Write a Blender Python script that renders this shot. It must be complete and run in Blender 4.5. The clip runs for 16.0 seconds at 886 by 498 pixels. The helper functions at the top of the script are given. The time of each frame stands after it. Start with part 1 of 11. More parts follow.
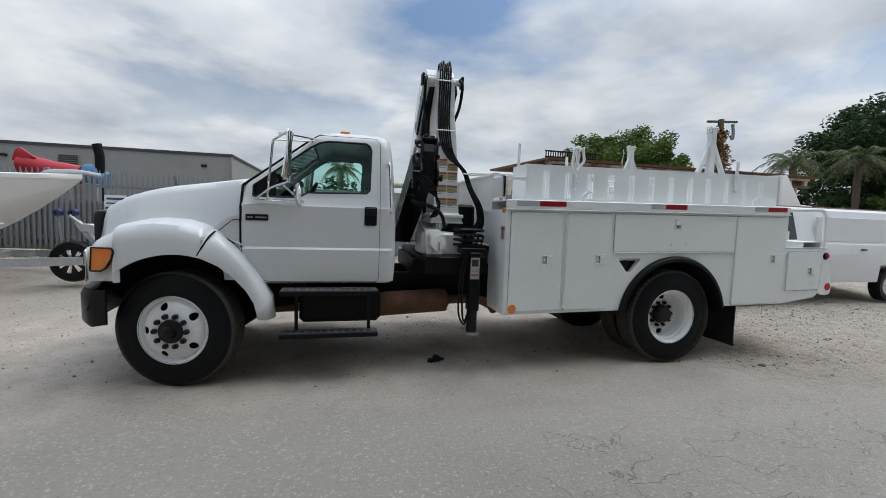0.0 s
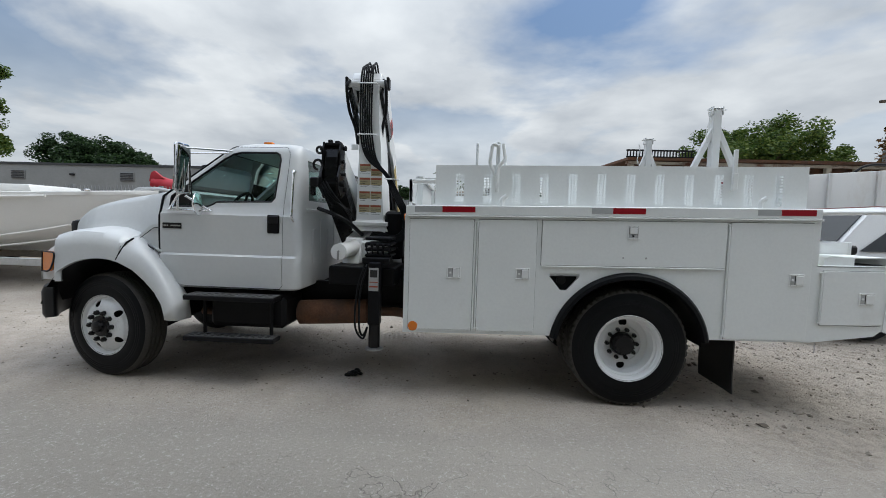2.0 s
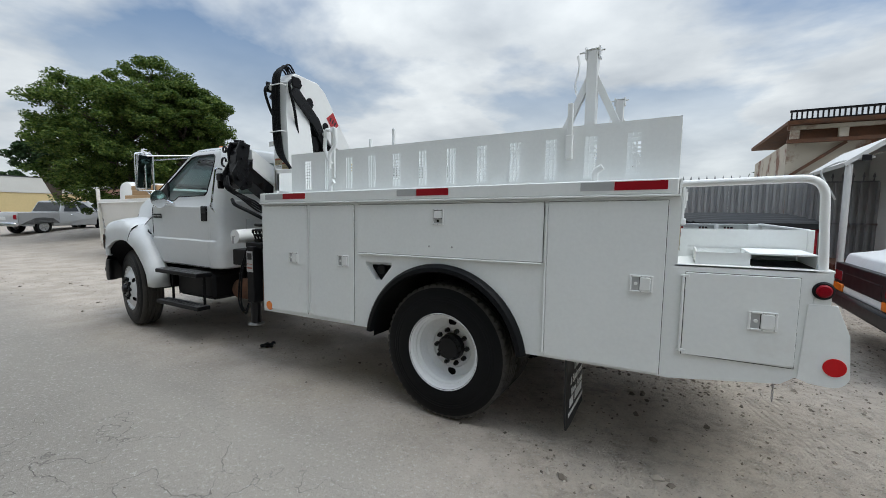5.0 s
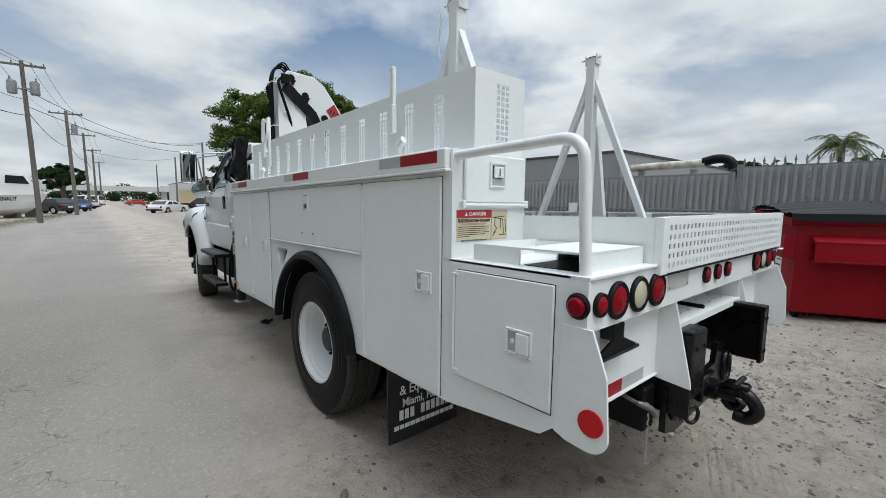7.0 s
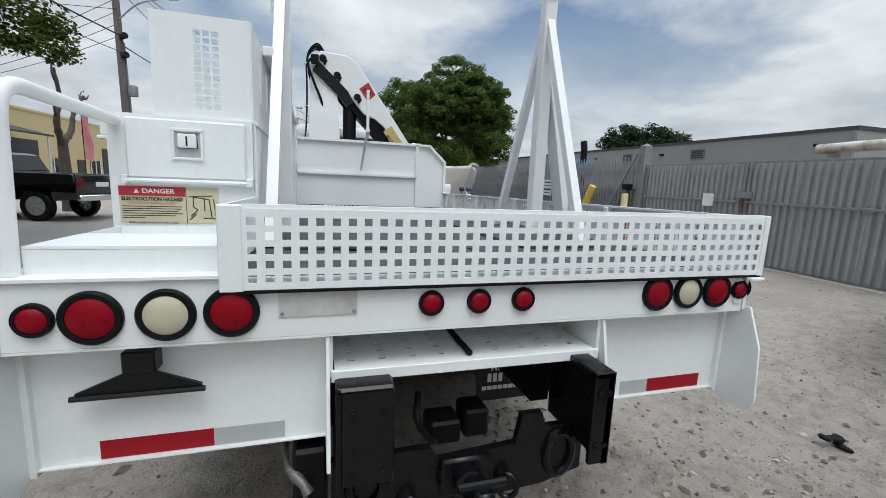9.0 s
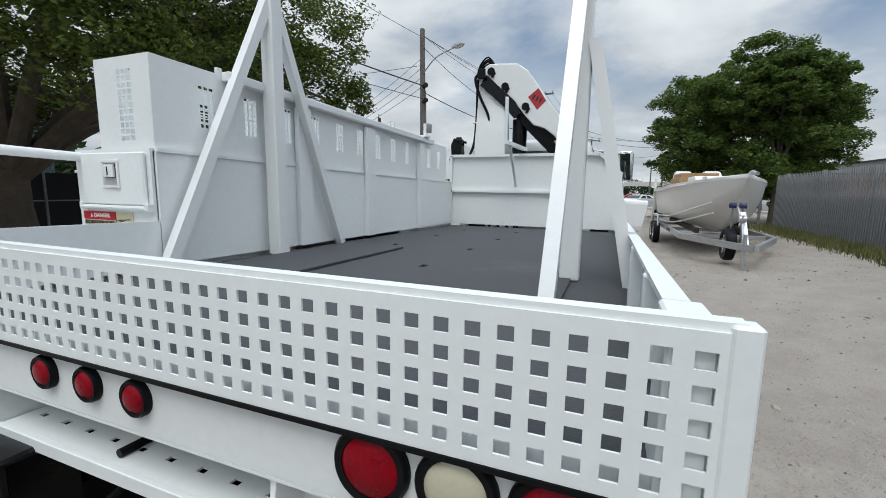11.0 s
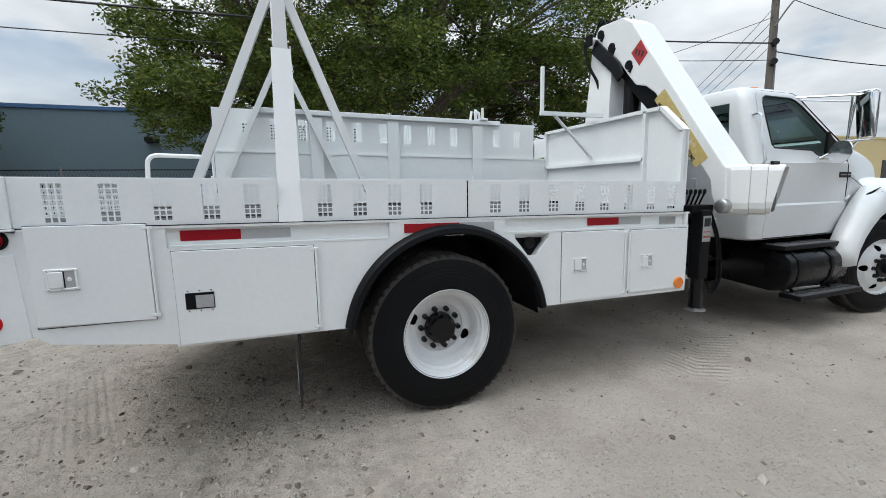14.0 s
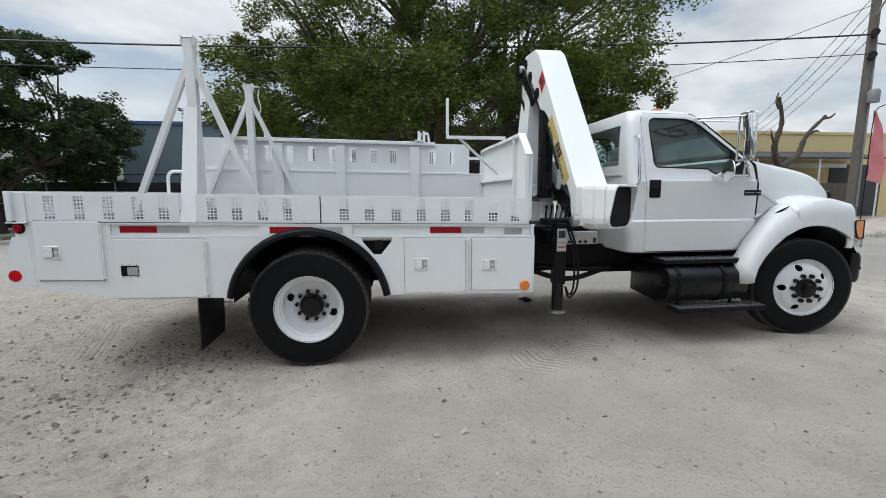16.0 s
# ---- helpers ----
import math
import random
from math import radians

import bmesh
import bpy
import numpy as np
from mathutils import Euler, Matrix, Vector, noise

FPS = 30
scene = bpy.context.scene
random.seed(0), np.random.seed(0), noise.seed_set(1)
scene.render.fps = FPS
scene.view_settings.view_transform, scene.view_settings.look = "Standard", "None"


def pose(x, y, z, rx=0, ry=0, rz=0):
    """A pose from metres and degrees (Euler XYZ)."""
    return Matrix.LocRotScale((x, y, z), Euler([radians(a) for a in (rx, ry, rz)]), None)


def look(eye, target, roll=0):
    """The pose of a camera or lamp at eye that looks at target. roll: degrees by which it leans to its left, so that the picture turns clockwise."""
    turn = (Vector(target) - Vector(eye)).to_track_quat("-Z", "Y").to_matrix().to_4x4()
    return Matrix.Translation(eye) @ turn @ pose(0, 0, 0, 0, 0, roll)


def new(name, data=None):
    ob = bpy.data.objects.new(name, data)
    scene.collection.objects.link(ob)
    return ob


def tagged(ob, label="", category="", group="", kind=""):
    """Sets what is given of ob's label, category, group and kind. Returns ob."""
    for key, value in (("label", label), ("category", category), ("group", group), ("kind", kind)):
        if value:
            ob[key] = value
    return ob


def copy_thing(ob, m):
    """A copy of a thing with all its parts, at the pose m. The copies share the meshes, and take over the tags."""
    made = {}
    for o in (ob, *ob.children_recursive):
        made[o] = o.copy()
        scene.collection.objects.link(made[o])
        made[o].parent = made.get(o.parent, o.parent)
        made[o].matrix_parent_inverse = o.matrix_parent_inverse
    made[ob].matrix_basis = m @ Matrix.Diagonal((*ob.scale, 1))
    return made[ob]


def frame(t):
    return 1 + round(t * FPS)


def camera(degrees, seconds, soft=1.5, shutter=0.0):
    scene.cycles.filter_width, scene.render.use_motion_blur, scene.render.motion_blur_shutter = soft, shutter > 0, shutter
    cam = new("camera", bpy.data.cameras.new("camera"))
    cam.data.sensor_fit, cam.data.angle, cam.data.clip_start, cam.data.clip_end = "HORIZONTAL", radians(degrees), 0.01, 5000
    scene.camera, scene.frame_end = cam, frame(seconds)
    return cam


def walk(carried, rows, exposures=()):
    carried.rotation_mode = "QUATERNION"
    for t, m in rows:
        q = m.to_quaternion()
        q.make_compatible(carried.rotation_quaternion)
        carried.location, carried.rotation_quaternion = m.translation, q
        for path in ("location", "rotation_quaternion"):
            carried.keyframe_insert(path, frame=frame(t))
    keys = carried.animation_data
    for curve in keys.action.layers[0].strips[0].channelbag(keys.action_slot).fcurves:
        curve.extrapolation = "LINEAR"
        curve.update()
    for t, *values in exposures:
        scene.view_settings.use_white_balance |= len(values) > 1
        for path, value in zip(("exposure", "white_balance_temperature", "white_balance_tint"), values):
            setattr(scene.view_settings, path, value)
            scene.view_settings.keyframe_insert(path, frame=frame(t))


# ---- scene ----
cam = camera(93.0, 16.0, soft=0.9)
PATH = [
    (0, (1.39, -5.173, 1.571), (1.868, -3.237, 1.418), 2.0),
    (0.5, (1.949, -5.186, 1.532), (2.288, -3.219, 1.402), 1.7),
    (1, (2.494, -5.202, 1.549), (2.69, -3.216, 1.413), 1.8),
    (1.5, (3.036, -5.163, 1.574), (3.077, -3.167, 1.451), 1.8),
    (2, (3.578, -5.047, 1.629), (3.473, -3.054, 1.497), 1.7),
    (2.5, (4.182, -4.992, 1.621), (3.931, -3.012, 1.487), 1.5),
    (3, (4.708, -4.856, 1.612), (4.32, -2.899, 1.474), 1.3),
    (3.5, (5.228, -4.649, 1.631), (4.711, -2.722, 1.485), 1.1),
    (4, (5.773, -4.48, 1.647), (5.109, -2.601, 1.482), 1.0),
    (6.5, (7.751, -2.896, 1.584), (6.35, -1.484, 1.387), 0.6),
    (7, (8.088, -2.455, 1.592), (6.573, -1.17, 1.368), 0.6),
    (7.5, (8.337, -1.924, 1.578), (6.718, -0.782, 1.306), 0.9),
    (8, (8.618, -1.427, 1.525), (6.9, -0.447, 1.228), 1.4),
    (8.5, (8.702, -0.944, 1.511), (6.892, -0.15, 1.201), 2.0),
    (9, (8.586, -0.447, 1.621), (6.695, 0.124, 1.303), 2.4),
    (9.5, (8.445, 0.005, 1.738), (6.492, 0.307, 1.429), 2.3),
    (10, (8.184, 0.326, 1.804), (6.21, 0.349, 1.483), 1.5),
    (12.5, (7.317, 2.454, 1.415), (6.14, 0.854, 1.186), 0.8),
    (13, (6.879, 2.882, 1.409), (5.876, 1.17, 1.157), -0.3),
    (13.5, (6.484, 3.312, 1.416), (5.643, 1.519, 1.137), -0.6),
    (14, (6.066, 3.713, 1.443), (5.383, 1.855, 1.158), -1.1),
    (14.5, (5.597, 4.013, 1.456), (5.044, 2.113, 1.161), -1.1),
    (15, (5.191, 4.426, 1.446), (4.752, 2.497, 1.154), -0.9),
    (15.5, (4.811, 4.73, 1.457), (4.467, 2.78, 1.176), -0.6),
    (16, (4.382, 4.995, 1.516), (4.126, 3.029, 1.251), -0.2),
]
walk(cam, [(t, look(eye, target, roll)) for t, eye, target, roll in PATH], [(0.0, -0.10, 6240, 8), (2.0, -0.08, 6240, 7), (4.0, 0.02, 6250, 6), (7.5, -0.04, 6220, 6), (8.7, -0.04, 6200, 6), (10.0, -0.17, 6200, 6), (12.5, 0.06, 6230, 6), (14.3, 0.14, 6260, 6), (16.0, 0.06, 6290, 6)])

# ---- sky and sun ----
SUN_ELEV, SUN_AZ = radians(62), radians(5)
world = bpy.data.worlds.new("sky")
scene.world = world
world.use_nodes = True
wn, wl = world.node_tree.nodes, world.node_tree.links
wn.clear()


def wnode(kind, **values):
    n = wn.new(kind)
    for key, v in values.items():
        n.inputs[key].default_value = v
    return n


w_sky = wn.new("ShaderNodeTexSky")
w_sky.sky_type, w_sky.sun_disc = "NISHITA", False
w_sky.sun_elevation, w_sky.sun_rotation = SUN_ELEV, radians(90) - SUN_AZ
w_co = wn.new("ShaderNodeTexCoord")
# cloud deck: directions spread out on a flat layer overhead
w_dir = wn.new("ShaderNodeSeparateXYZ")
wl.new(w_co.outputs["Generated"], w_dir.inputs[0])
w_flat = wn.new("ShaderNodeCombineXYZ")
for w_axis in ("X", "Y"):
    w_h = wn.new("ShaderNodeMath")
    w_h.operation, w_h.inputs[1].default_value = "ADD", 0.20
    w_q = wn.new("ShaderNodeMath")
    w_q.operation = "DIVIDE"
    w_up = wn.new("ShaderNodeMath")
    w_up.operation, w_up.inputs[1].default_value = "MAXIMUM", 0.0
    wl.new(w_dir.outputs["Z"], w_up.inputs[0])
    wl.new(w_up.outputs[0], w_h.inputs[0])
    wl.new(w_dir.outputs[w_axis], w_q.inputs[0])
    wl.new(w_h.outputs[0], w_q.inputs[1])
    wl.new(w_q.outputs[0], w_flat.inputs[w_axis])
w_map = wn.new("ShaderNodeMapping")
w_map.inputs["Location"].default_value = (3.1, 0.7, 0.0)
w_big = wnode("ShaderNodeTexNoise", Scale=0.80, Detail=7.0, Roughness=0.54, Distortion=0.15)
w_fine = wnode("ShaderNodeTexNoise", Scale=1.7, Detail=7.0, Roughness=0.52, Distortion=0.1)
w_cover = wn.new("ShaderNodeValToRGB")
w_cover.color_ramp.elements[0].position, w_cover.color_ramp.elements[1].position = 0.38, 0.52
w_tone = wn.new("ShaderNodeValToRGB")
w_tone.color_ramp.elements[0].position, w_tone.color_ramp.elements[0].color = 0.30, (0.50, 0.53, 0.58, 1)
w_tone.color_ramp.elements[1].position, w_tone.color_ramp.elements[1].color = 0.68, (0.89, 0.90, 0.915, 1)
w_scale = wn.new("ShaderNodeMix")
w_scale.data_type, w_scale.blend_type = "RGBA", "MULTIPLY"
w_scale.inputs[0].default_value = 1.0
w_scale.inputs[7].default_value = (9.0, 9.0, 9.0, 1)
w_mix = wn.new("ShaderNodeMix")
w_mix.data_type = "RGBA"
# the clouds thin towards the zenith, as an overcast sky does
w_sep = wn.new("ShaderNodeSeparateXYZ")
w_pow = wn.new("ShaderNodeMath")
w_pow.operation, w_pow.inputs[1].default_value = "POWER", 3.0
w_lift = wn.new("ShaderNodeMath")
w_lift.operation, w_lift.inputs[1].default_value, w_lift.inputs[2].default_value = "MULTIPLY_ADD", 3.0, 0.90
w_grad = wn.new("ShaderNodeVectorMath")
w_grad.operation = "SCALE"
w_bg = wnode("ShaderNodeBackground", Strength=0.112)
w_out = wn.new("ShaderNodeOutputWorld")
wl.new(w_flat.outputs[0], w_map.inputs["Vector"])
wl.new(w_map.outputs["Vector"], w_big.inputs["Vector"])
wl.new(w_map.outputs["Vector"], w_fine.inputs["Vector"])
wl.new(w_big.outputs["Fac"], w_cover.inputs["Fac"])
wl.new(w_fine.outputs["Fac"], w_tone.inputs["Fac"])
wl.new(w_tone.outputs["Color"], w_scale.inputs[6])
# haze closes the cloud cover towards the horizon
w_haze = wnode("ShaderNodeMapRange")
w_haze.interpolation_type = "SMOOTHSTEP"
w_haze.inputs["From Min"].default_value, w_haze.inputs["From Max"].default_value = 0.40, 0.10
w_haze.inputs["To Min"].default_value, w_haze.inputs["To Max"].default_value = 0.0, 0.88
wl.new(w_dir.outputs["Z"], w_haze.inputs["Value"])
w_most = wn.new("ShaderNodeMath")
w_most.operation = "MAXIMUM"
wl.new(w_cover.outputs["Color"], w_most.inputs[0])
wl.new(w_haze.outputs[0], w_most.inputs[1])
wl.new(w_most.outputs[0], w_mix.inputs[0])
wl.new(w_sky.outputs["Color"], w_mix.inputs[6])
wl.new(w_scale.outputs[2], w_mix.inputs[7])
wl.new(w_co.outputs["Generated"], w_sep.inputs[0])
w_abs = wn.new("ShaderNodeMath")
w_abs.operation, w_abs.inputs[1].default_value = "MAXIMUM", 0.0
wl.new(w_sep.outputs["Z"], w_abs.inputs[0])
wl.new(w_abs.outputs[0], w_pow.inputs[0])
wl.new(w_pow.outputs[0], w_lift.inputs[0])
wl.new(w_mix.outputs[2], w_grad.inputs[0])
wl.new(w_lift.outputs[0], w_grad.inputs["Scale"])
wl.new(w_grad.outputs[0], w_bg.inputs["Color"])
wl.new(w_bg.outputs["Background"], w_out.inputs["Surface"])

sun = new("sun", bpy.data.lights.new("sun", "SUN"))
sun.data.energy, sun.data.angle, sun.data.color = 1.25, radians(30), (1.0, 0.96, 0.9)
sun.matrix_world = look((math.cos(SUN_ELEV) * math.cos(SUN_AZ) * 50, math.cos(SUN_ELEV) * math.sin(SUN_AZ) * 50, math.sin(SUN_ELEV) * 50), (0, 0, 0))


# ---- materials ----
def material(name, color, rough=0.5, metal=0.0, vary=0.06, scale=6.0, fine=60.0, bump=0.0, dirt=None, dirt_at=(0.55, 0.75), rand=0.0,
             coat=0.0, spec=0.5, stretch=(1, 1, 1), rough_vary=0.08):
    m = bpy.data.materials.new(name)
    m.use_nodes = True
    n, l = m.node_tree.nodes, m.node_tree.links
    p = n["Principled BSDF"]
    p.inputs["Roughness"].default_value, p.inputs["Metallic"].default_value = rough, metal
    p.inputs["Coat Weight"].default_value, p.inputs["Specular IOR Level"].default_value = coat, spec
    co, mp = n.new("ShaderNodeTexCoord"), n.new("ShaderNodeMapping")
    mp.inputs["Scale"].default_value = stretch
    l.new(co.outputs["Object"], mp.inputs["Vector"])
    a, b = n.new("ShaderNodeTexNoise"), n.new("ShaderNodeTexNoise")
    a.inputs["Scale"].default_value, b.inputs["Scale"].default_value = scale, fine
    a.inputs["Detail"].default_value, b.inputs["Detail"].default_value = 5, 3
    for t in (a, b):
        l.new(mp.outputs["Vector"], t.inputs["Vector"])
    avg = n.new("ShaderNodeMath")
    avg.operation = "ADD"
    l.new(a.outputs["Fac"], avg.inputs[0]), l.new(b.outputs["Fac"], avg.inputs[1])
    rng = n.new("ShaderNodeMapRange")
    rng.inputs["From Min"].default_value, rng.inputs["From Max"].default_value = 0.65, 1.35
    rng.inputs["To Min"].default_value, rng.inputs["To Max"].default_value = 1 - vary, 1 + vary
    l.new(avg.outputs[0], rng.inputs["Value"])
    val = rng.outputs[0]
    if rand:
        info, r2, mul = n.new("ShaderNodeObjectInfo"), n.new("ShaderNodeMapRange"), n.new("ShaderNodeMath")
        r2.inputs["To Min"].default_value, r2.inputs["To Max"].default_value = 1 - rand, 1 + rand
        l.new(info.outputs["Random"], r2.inputs["Value"])
        mul.operation = "MULTIPLY"
        l.new(val, mul.inputs[0]), l.new(r2.outputs[0], mul.inputs[1])
        val = mul.outputs[0]
    mix = n.new("ShaderNodeMix")
    mix.data_type, mix.blend_type = "RGBA", "MULTIPLY"
    mix.inputs[0].default_value = 1.0
    mix.inputs[6].default_value = (*color, 1)
    comb = n.new("ShaderNodeCombineColor")
    for k in range(3):
        l.new(val, comb.inputs[k])
    l.new(comb.outputs[0], mix.inputs[7])
    out = mix.outputs[2]
    if dirt:
        d, ramp, m2 = n.new("ShaderNodeTexNoise"), n.new("ShaderNodeValToRGB"), n.new("ShaderNodeMix")
        d.inputs["Scale"].default_value, d.inputs["Detail"].default_value, d.inputs["Roughness"].default_value = scale * 0.6, 9, 0.65
        l.new(mp.outputs["Vector"], d.inputs["Vector"])
        ramp.color_ramp.elements[0].position, ramp.color_ramp.elements[1].position = dirt_at
        l.new(d.outputs["Fac"], ramp.inputs["Fac"])
        m2.data_type = "RGBA"
        l.new(ramp.outputs["Color"], m2.inputs[0])
        l.new(out, m2.inputs[6])
        m2.inputs[7].default_value = (*dirt, 1)
        out = m2.outputs[2]
    l.new(out, p.inputs["Base Color"])
    rr = n.new("ShaderNodeMapRange")
    rr.inputs["To Min"].default_value, rr.inputs["To Max"].default_value = max(rough - rough_vary, 0.02), min(rough + rough_vary, 1)
    l.new(a.outputs["Fac"], rr.inputs["Value"])
    l.new(rr.outputs[0], p.inputs["Roughness"])
    if bump:
        bm_ = n.new("ShaderNodeBump")
        bm_.inputs["Strength"].default_value, bm_.inputs["Distance"].default_value = 1.0, bump
        l.new(b.outputs["Fac"], bm_.inputs["Height"])
        l.new(bm_.outputs["Normal"], p.inputs["Normal"])
    return m


def glass(name, tint, rough=0.02):
    m = bpy.data.materials.new(name)
    m.use_nodes = True
    n, l = m.node_tree.nodes, m.node_tree.links
    n.clear()
    out, tr, gl, mx, fr = (n.new("ShaderNode" + k) for k in ("OutputMaterial", "BsdfTransparent", "BsdfGlossy", "MixShader", "Fresnel"))
    tr.inputs["Color"].default_value = (*tint, 1)
    gl.inputs["Roughness"].default_value = rough
    fr.inputs["IOR"].default_value = 1.52
    l.new(fr.outputs[0], mx.inputs[0]), l.new(tr.outputs[0], mx.inputs[1]), l.new(gl.outputs[0], mx.inputs[2])
    l.new(mx.outputs[0], out.inputs["Surface"])
    return m


WHITE = material("white_truck_paint", (0.80, 0.81, 0.80), 0.32, vary=0.025, scale=1.6, fine=25, coat=0.25, dirt=(0.60, 0.59, 0.55), dirt_at=(0.62, 0.95))
BODYWHITE = material("brushed_white_body_paint", (0.80, 0.82, 0.81), 0.42, vary=0.03, scale=2.2, fine=40, bump=0.0006, dirt=(0.62, 0.61, 0.57), dirt_at=(0.62, 0.95))
CABWHITE = material("greyer_white_cab_paint", (0.66, 0.675, 0.675), 0.34, vary=0.03, scale=1.6, fine=25, coat=0.25, dirt=(0.52, 0.51, 0.48), dirt_at=(0.62, 0.95))
BLACK = material("black_chassis_paint", (0.007, 0.007, 0.008), 0.45, vary=0.25, scale=5, fine=60, dirt=(0.024, 0.021, 0.018), dirt_at=(0.70, 0.9), spec=0.14)
BLACKGLOSS = material("glossy_black_steel", (0.005, 0.005, 0.006), 0.28, vary=0.2, scale=6, dirt=(0.022, 0.019, 0.017), dirt_at=(0.66, 0.9), spec=0.30)
RUBBER = material("tyre_rubber", (0.006, 0.0065, 0.0075), 0.46, vary=0.2, scale=5, fine=90, bump=0.0006, dirt=(0.022, 0.021, 0.02), dirt_at=(0.70, 0.95), spec=0.14)
TREAD = material("dusty_tyre_tread", (0.045, 0.041, 0.036), 0.8, vary=0.25, scale=8, fine=70, bump=0.002)
PLASTIC = material("black_plastic", (0.008, 0.008, 0.009), 0.42, vary=0.12, scale=10, spec=0.28)
RIM = material("white_wheel_paint", (0.74, 0.75, 0.75), 0.38, vary=0.05, scale=5, dirt=(0.35, 0.31, 0.27), dirt_at=(0.6, 0.85))
CHROME = material("chrome", (0.78, 0.79, 0.80), 0.12, 1.0, vary=0.05, scale=12, rough_vary=0.05)
# mirror tint darkened to stand for the dark surroundings it would reflect
MIRRORGLASS = material("darkened_mirror_glass", (0.36, 0.39, 0.38), 0.05, 1.0, vary=0.05, scale=9, rough_vary=0.02)
STEEL = material("bare_steel", (0.42, 0.42, 0.42), 0.38, 0.9, vary=0.12, scale=14, dirt=(0.16, 0.12, 0.09), dirt_at=(0.6, 0.8))
GALV = material("galvanised_steel", (0.50, 0.51, 0.52), 0.45, 0.8, vary=0.14, scale=9, fine=40)
RUST = material("rusty_steel", (0.15, 0.07, 0.038), 0.85, vary=0.35, scale=7, fine=50, bump=0.002, dirt=(0.09, 0.06, 0.045), dirt_at=(0.45, 0.7))
REDTAPE = material("red_reflective_tape", (0.30, 0.004, 0.012), 0.45, vary=0.1, scale=30, fine=300, spec=0.3)
GREYTAPE = material("silver_reflective_tape", (0.42, 0.43, 0.43), 0.35, vary=0.06, scale=30, fine=300)
REDLENS = material("red_lamp_lens", (0.23, 0.0015, 0.009), 0.3, vary=0.22, scale=40, fine=160, bump=0.0008, spec=0.16)
REDREFLECTOR = material("red_round_reflector", (0.55, 0.005, 0.010), 0.4, vary=0.05, scale=40, fine=300, spec=0.3)
CLEARLENS = material("yellowed_white_lens", (0.52, 0.485, 0.355), 0.18, vary=0.06, scale=14, coat=0.6)
ORANGE = material("orange_lamp_lens", (0.75, 0.20, 0.015), 0.2, vary=0.08, scale=40, fine=200, bump=0.0006, coat=0.5)
GLASS = glass("tinted_window_glass", (0.74, 0.95, 0.90))
INTERIOR = material("grey_cab_trim", (0.20, 0.205, 0.21), 0.8, vary=0.15, scale=8)
SEAT = material("grey_seat_cloth", (0.27, 0.275, 0.28), 0.9, vary=0.15, scale=20, fine=200, bump=0.001)
BEDFLOOR = material("dark_grey_bed_coating", (0.055, 0.056, 0.06), 0.75, vary=0.14, scale=3, fine=120, bump=0.0012, dirt=(0.11, 0.105, 0.1), dirt_at=(0.6, 0.85))
SILVERPAINT = material("silver_grey_recess_paint", (0.46, 0.47, 0.48), 0.4, 0.4, vary=0.1, scale=5)


# ---- building helpers ----
def mesh_of(bm, name, smooth=False):
    me = bpy.data.meshes.new(name)
    bmesh.ops.recalc_face_normals(bm, faces=bm.faces)
    if smooth:
        for f in bm.faces:
            f.smooth = True
    bm.to_mesh(me)
    bm.free()
    if smooth:
        me.set_sharp_from_angle(angle=radians(38))
    return me


def part(name, bm, mat, parent=None, label="", smooth=True, shear=None):
    """Links a bmesh as one mesh object, under a thing or a part."""
    if shear:
        for v in bm.verts:
            v.co.z += shear[1] * (v.co.x - shear[0])
    me = mesh_of(bm, name, smooth)
    for one in mat if isinstance(mat, (list, tuple)) else (mat,):
        me.materials.append(one)
    ob = new(name, me)
    if parent:
        ob.parent = parent
        ob.matrix_parent_inverse = world_of(parent).inverted()
    if label:
        ob["label"] = label
    return ob


def world_of(ob):
    m = ob.matrix_basis.copy()
    while ob.parent:
        m = ob.parent.matrix_basis @ ob.matrix_parent_inverse @ m
        ob = ob.parent
    return m


def thing(name, at, label, category, group="", kind=""):
    e = new(name)
    e.empty_display_size = 0.2
    e.location = at
    return tagged(e, label, category, group, kind)


def bm_new():
    return bmesh.new()


def box(bm, x0, x1, y0, y1, z0, z1, bevel=0.0, mi=0, seg=1):
    m = Matrix.Translation(((x0 + x1) / 2, (y0 + y1) / 2, (z0 + z1) / 2)) @ Matrix.Diagonal((abs(x1 - x0), abs(y1 - y0), abs(z1 - z0), 1))
    r = bmesh.ops.create_cube(bm, size=1.0, matrix=m)
    fs = {f for v in r["verts"] for f in v.link_faces}
    for f in fs:
        f.material_index = mi
    if bevel:
        es = {e for v in r["verts"] for e in v.link_edges}
        b = bmesh.ops.bevel(bm, geom=list(es), offset=bevel, segments=seg, affect="EDGES", profile=0.5)
        for f in b["faces"]:
            f.material_index = mi
    return r


def frame_of(d):
    d = Vector(d).normalized()
    up = Vector((0, 0, 1)) if abs(d.z) < 0.95 else Vector((1, 0, 0))
    a = d.cross(up).normalized()
    return a, d.cross(a).normalized(), d


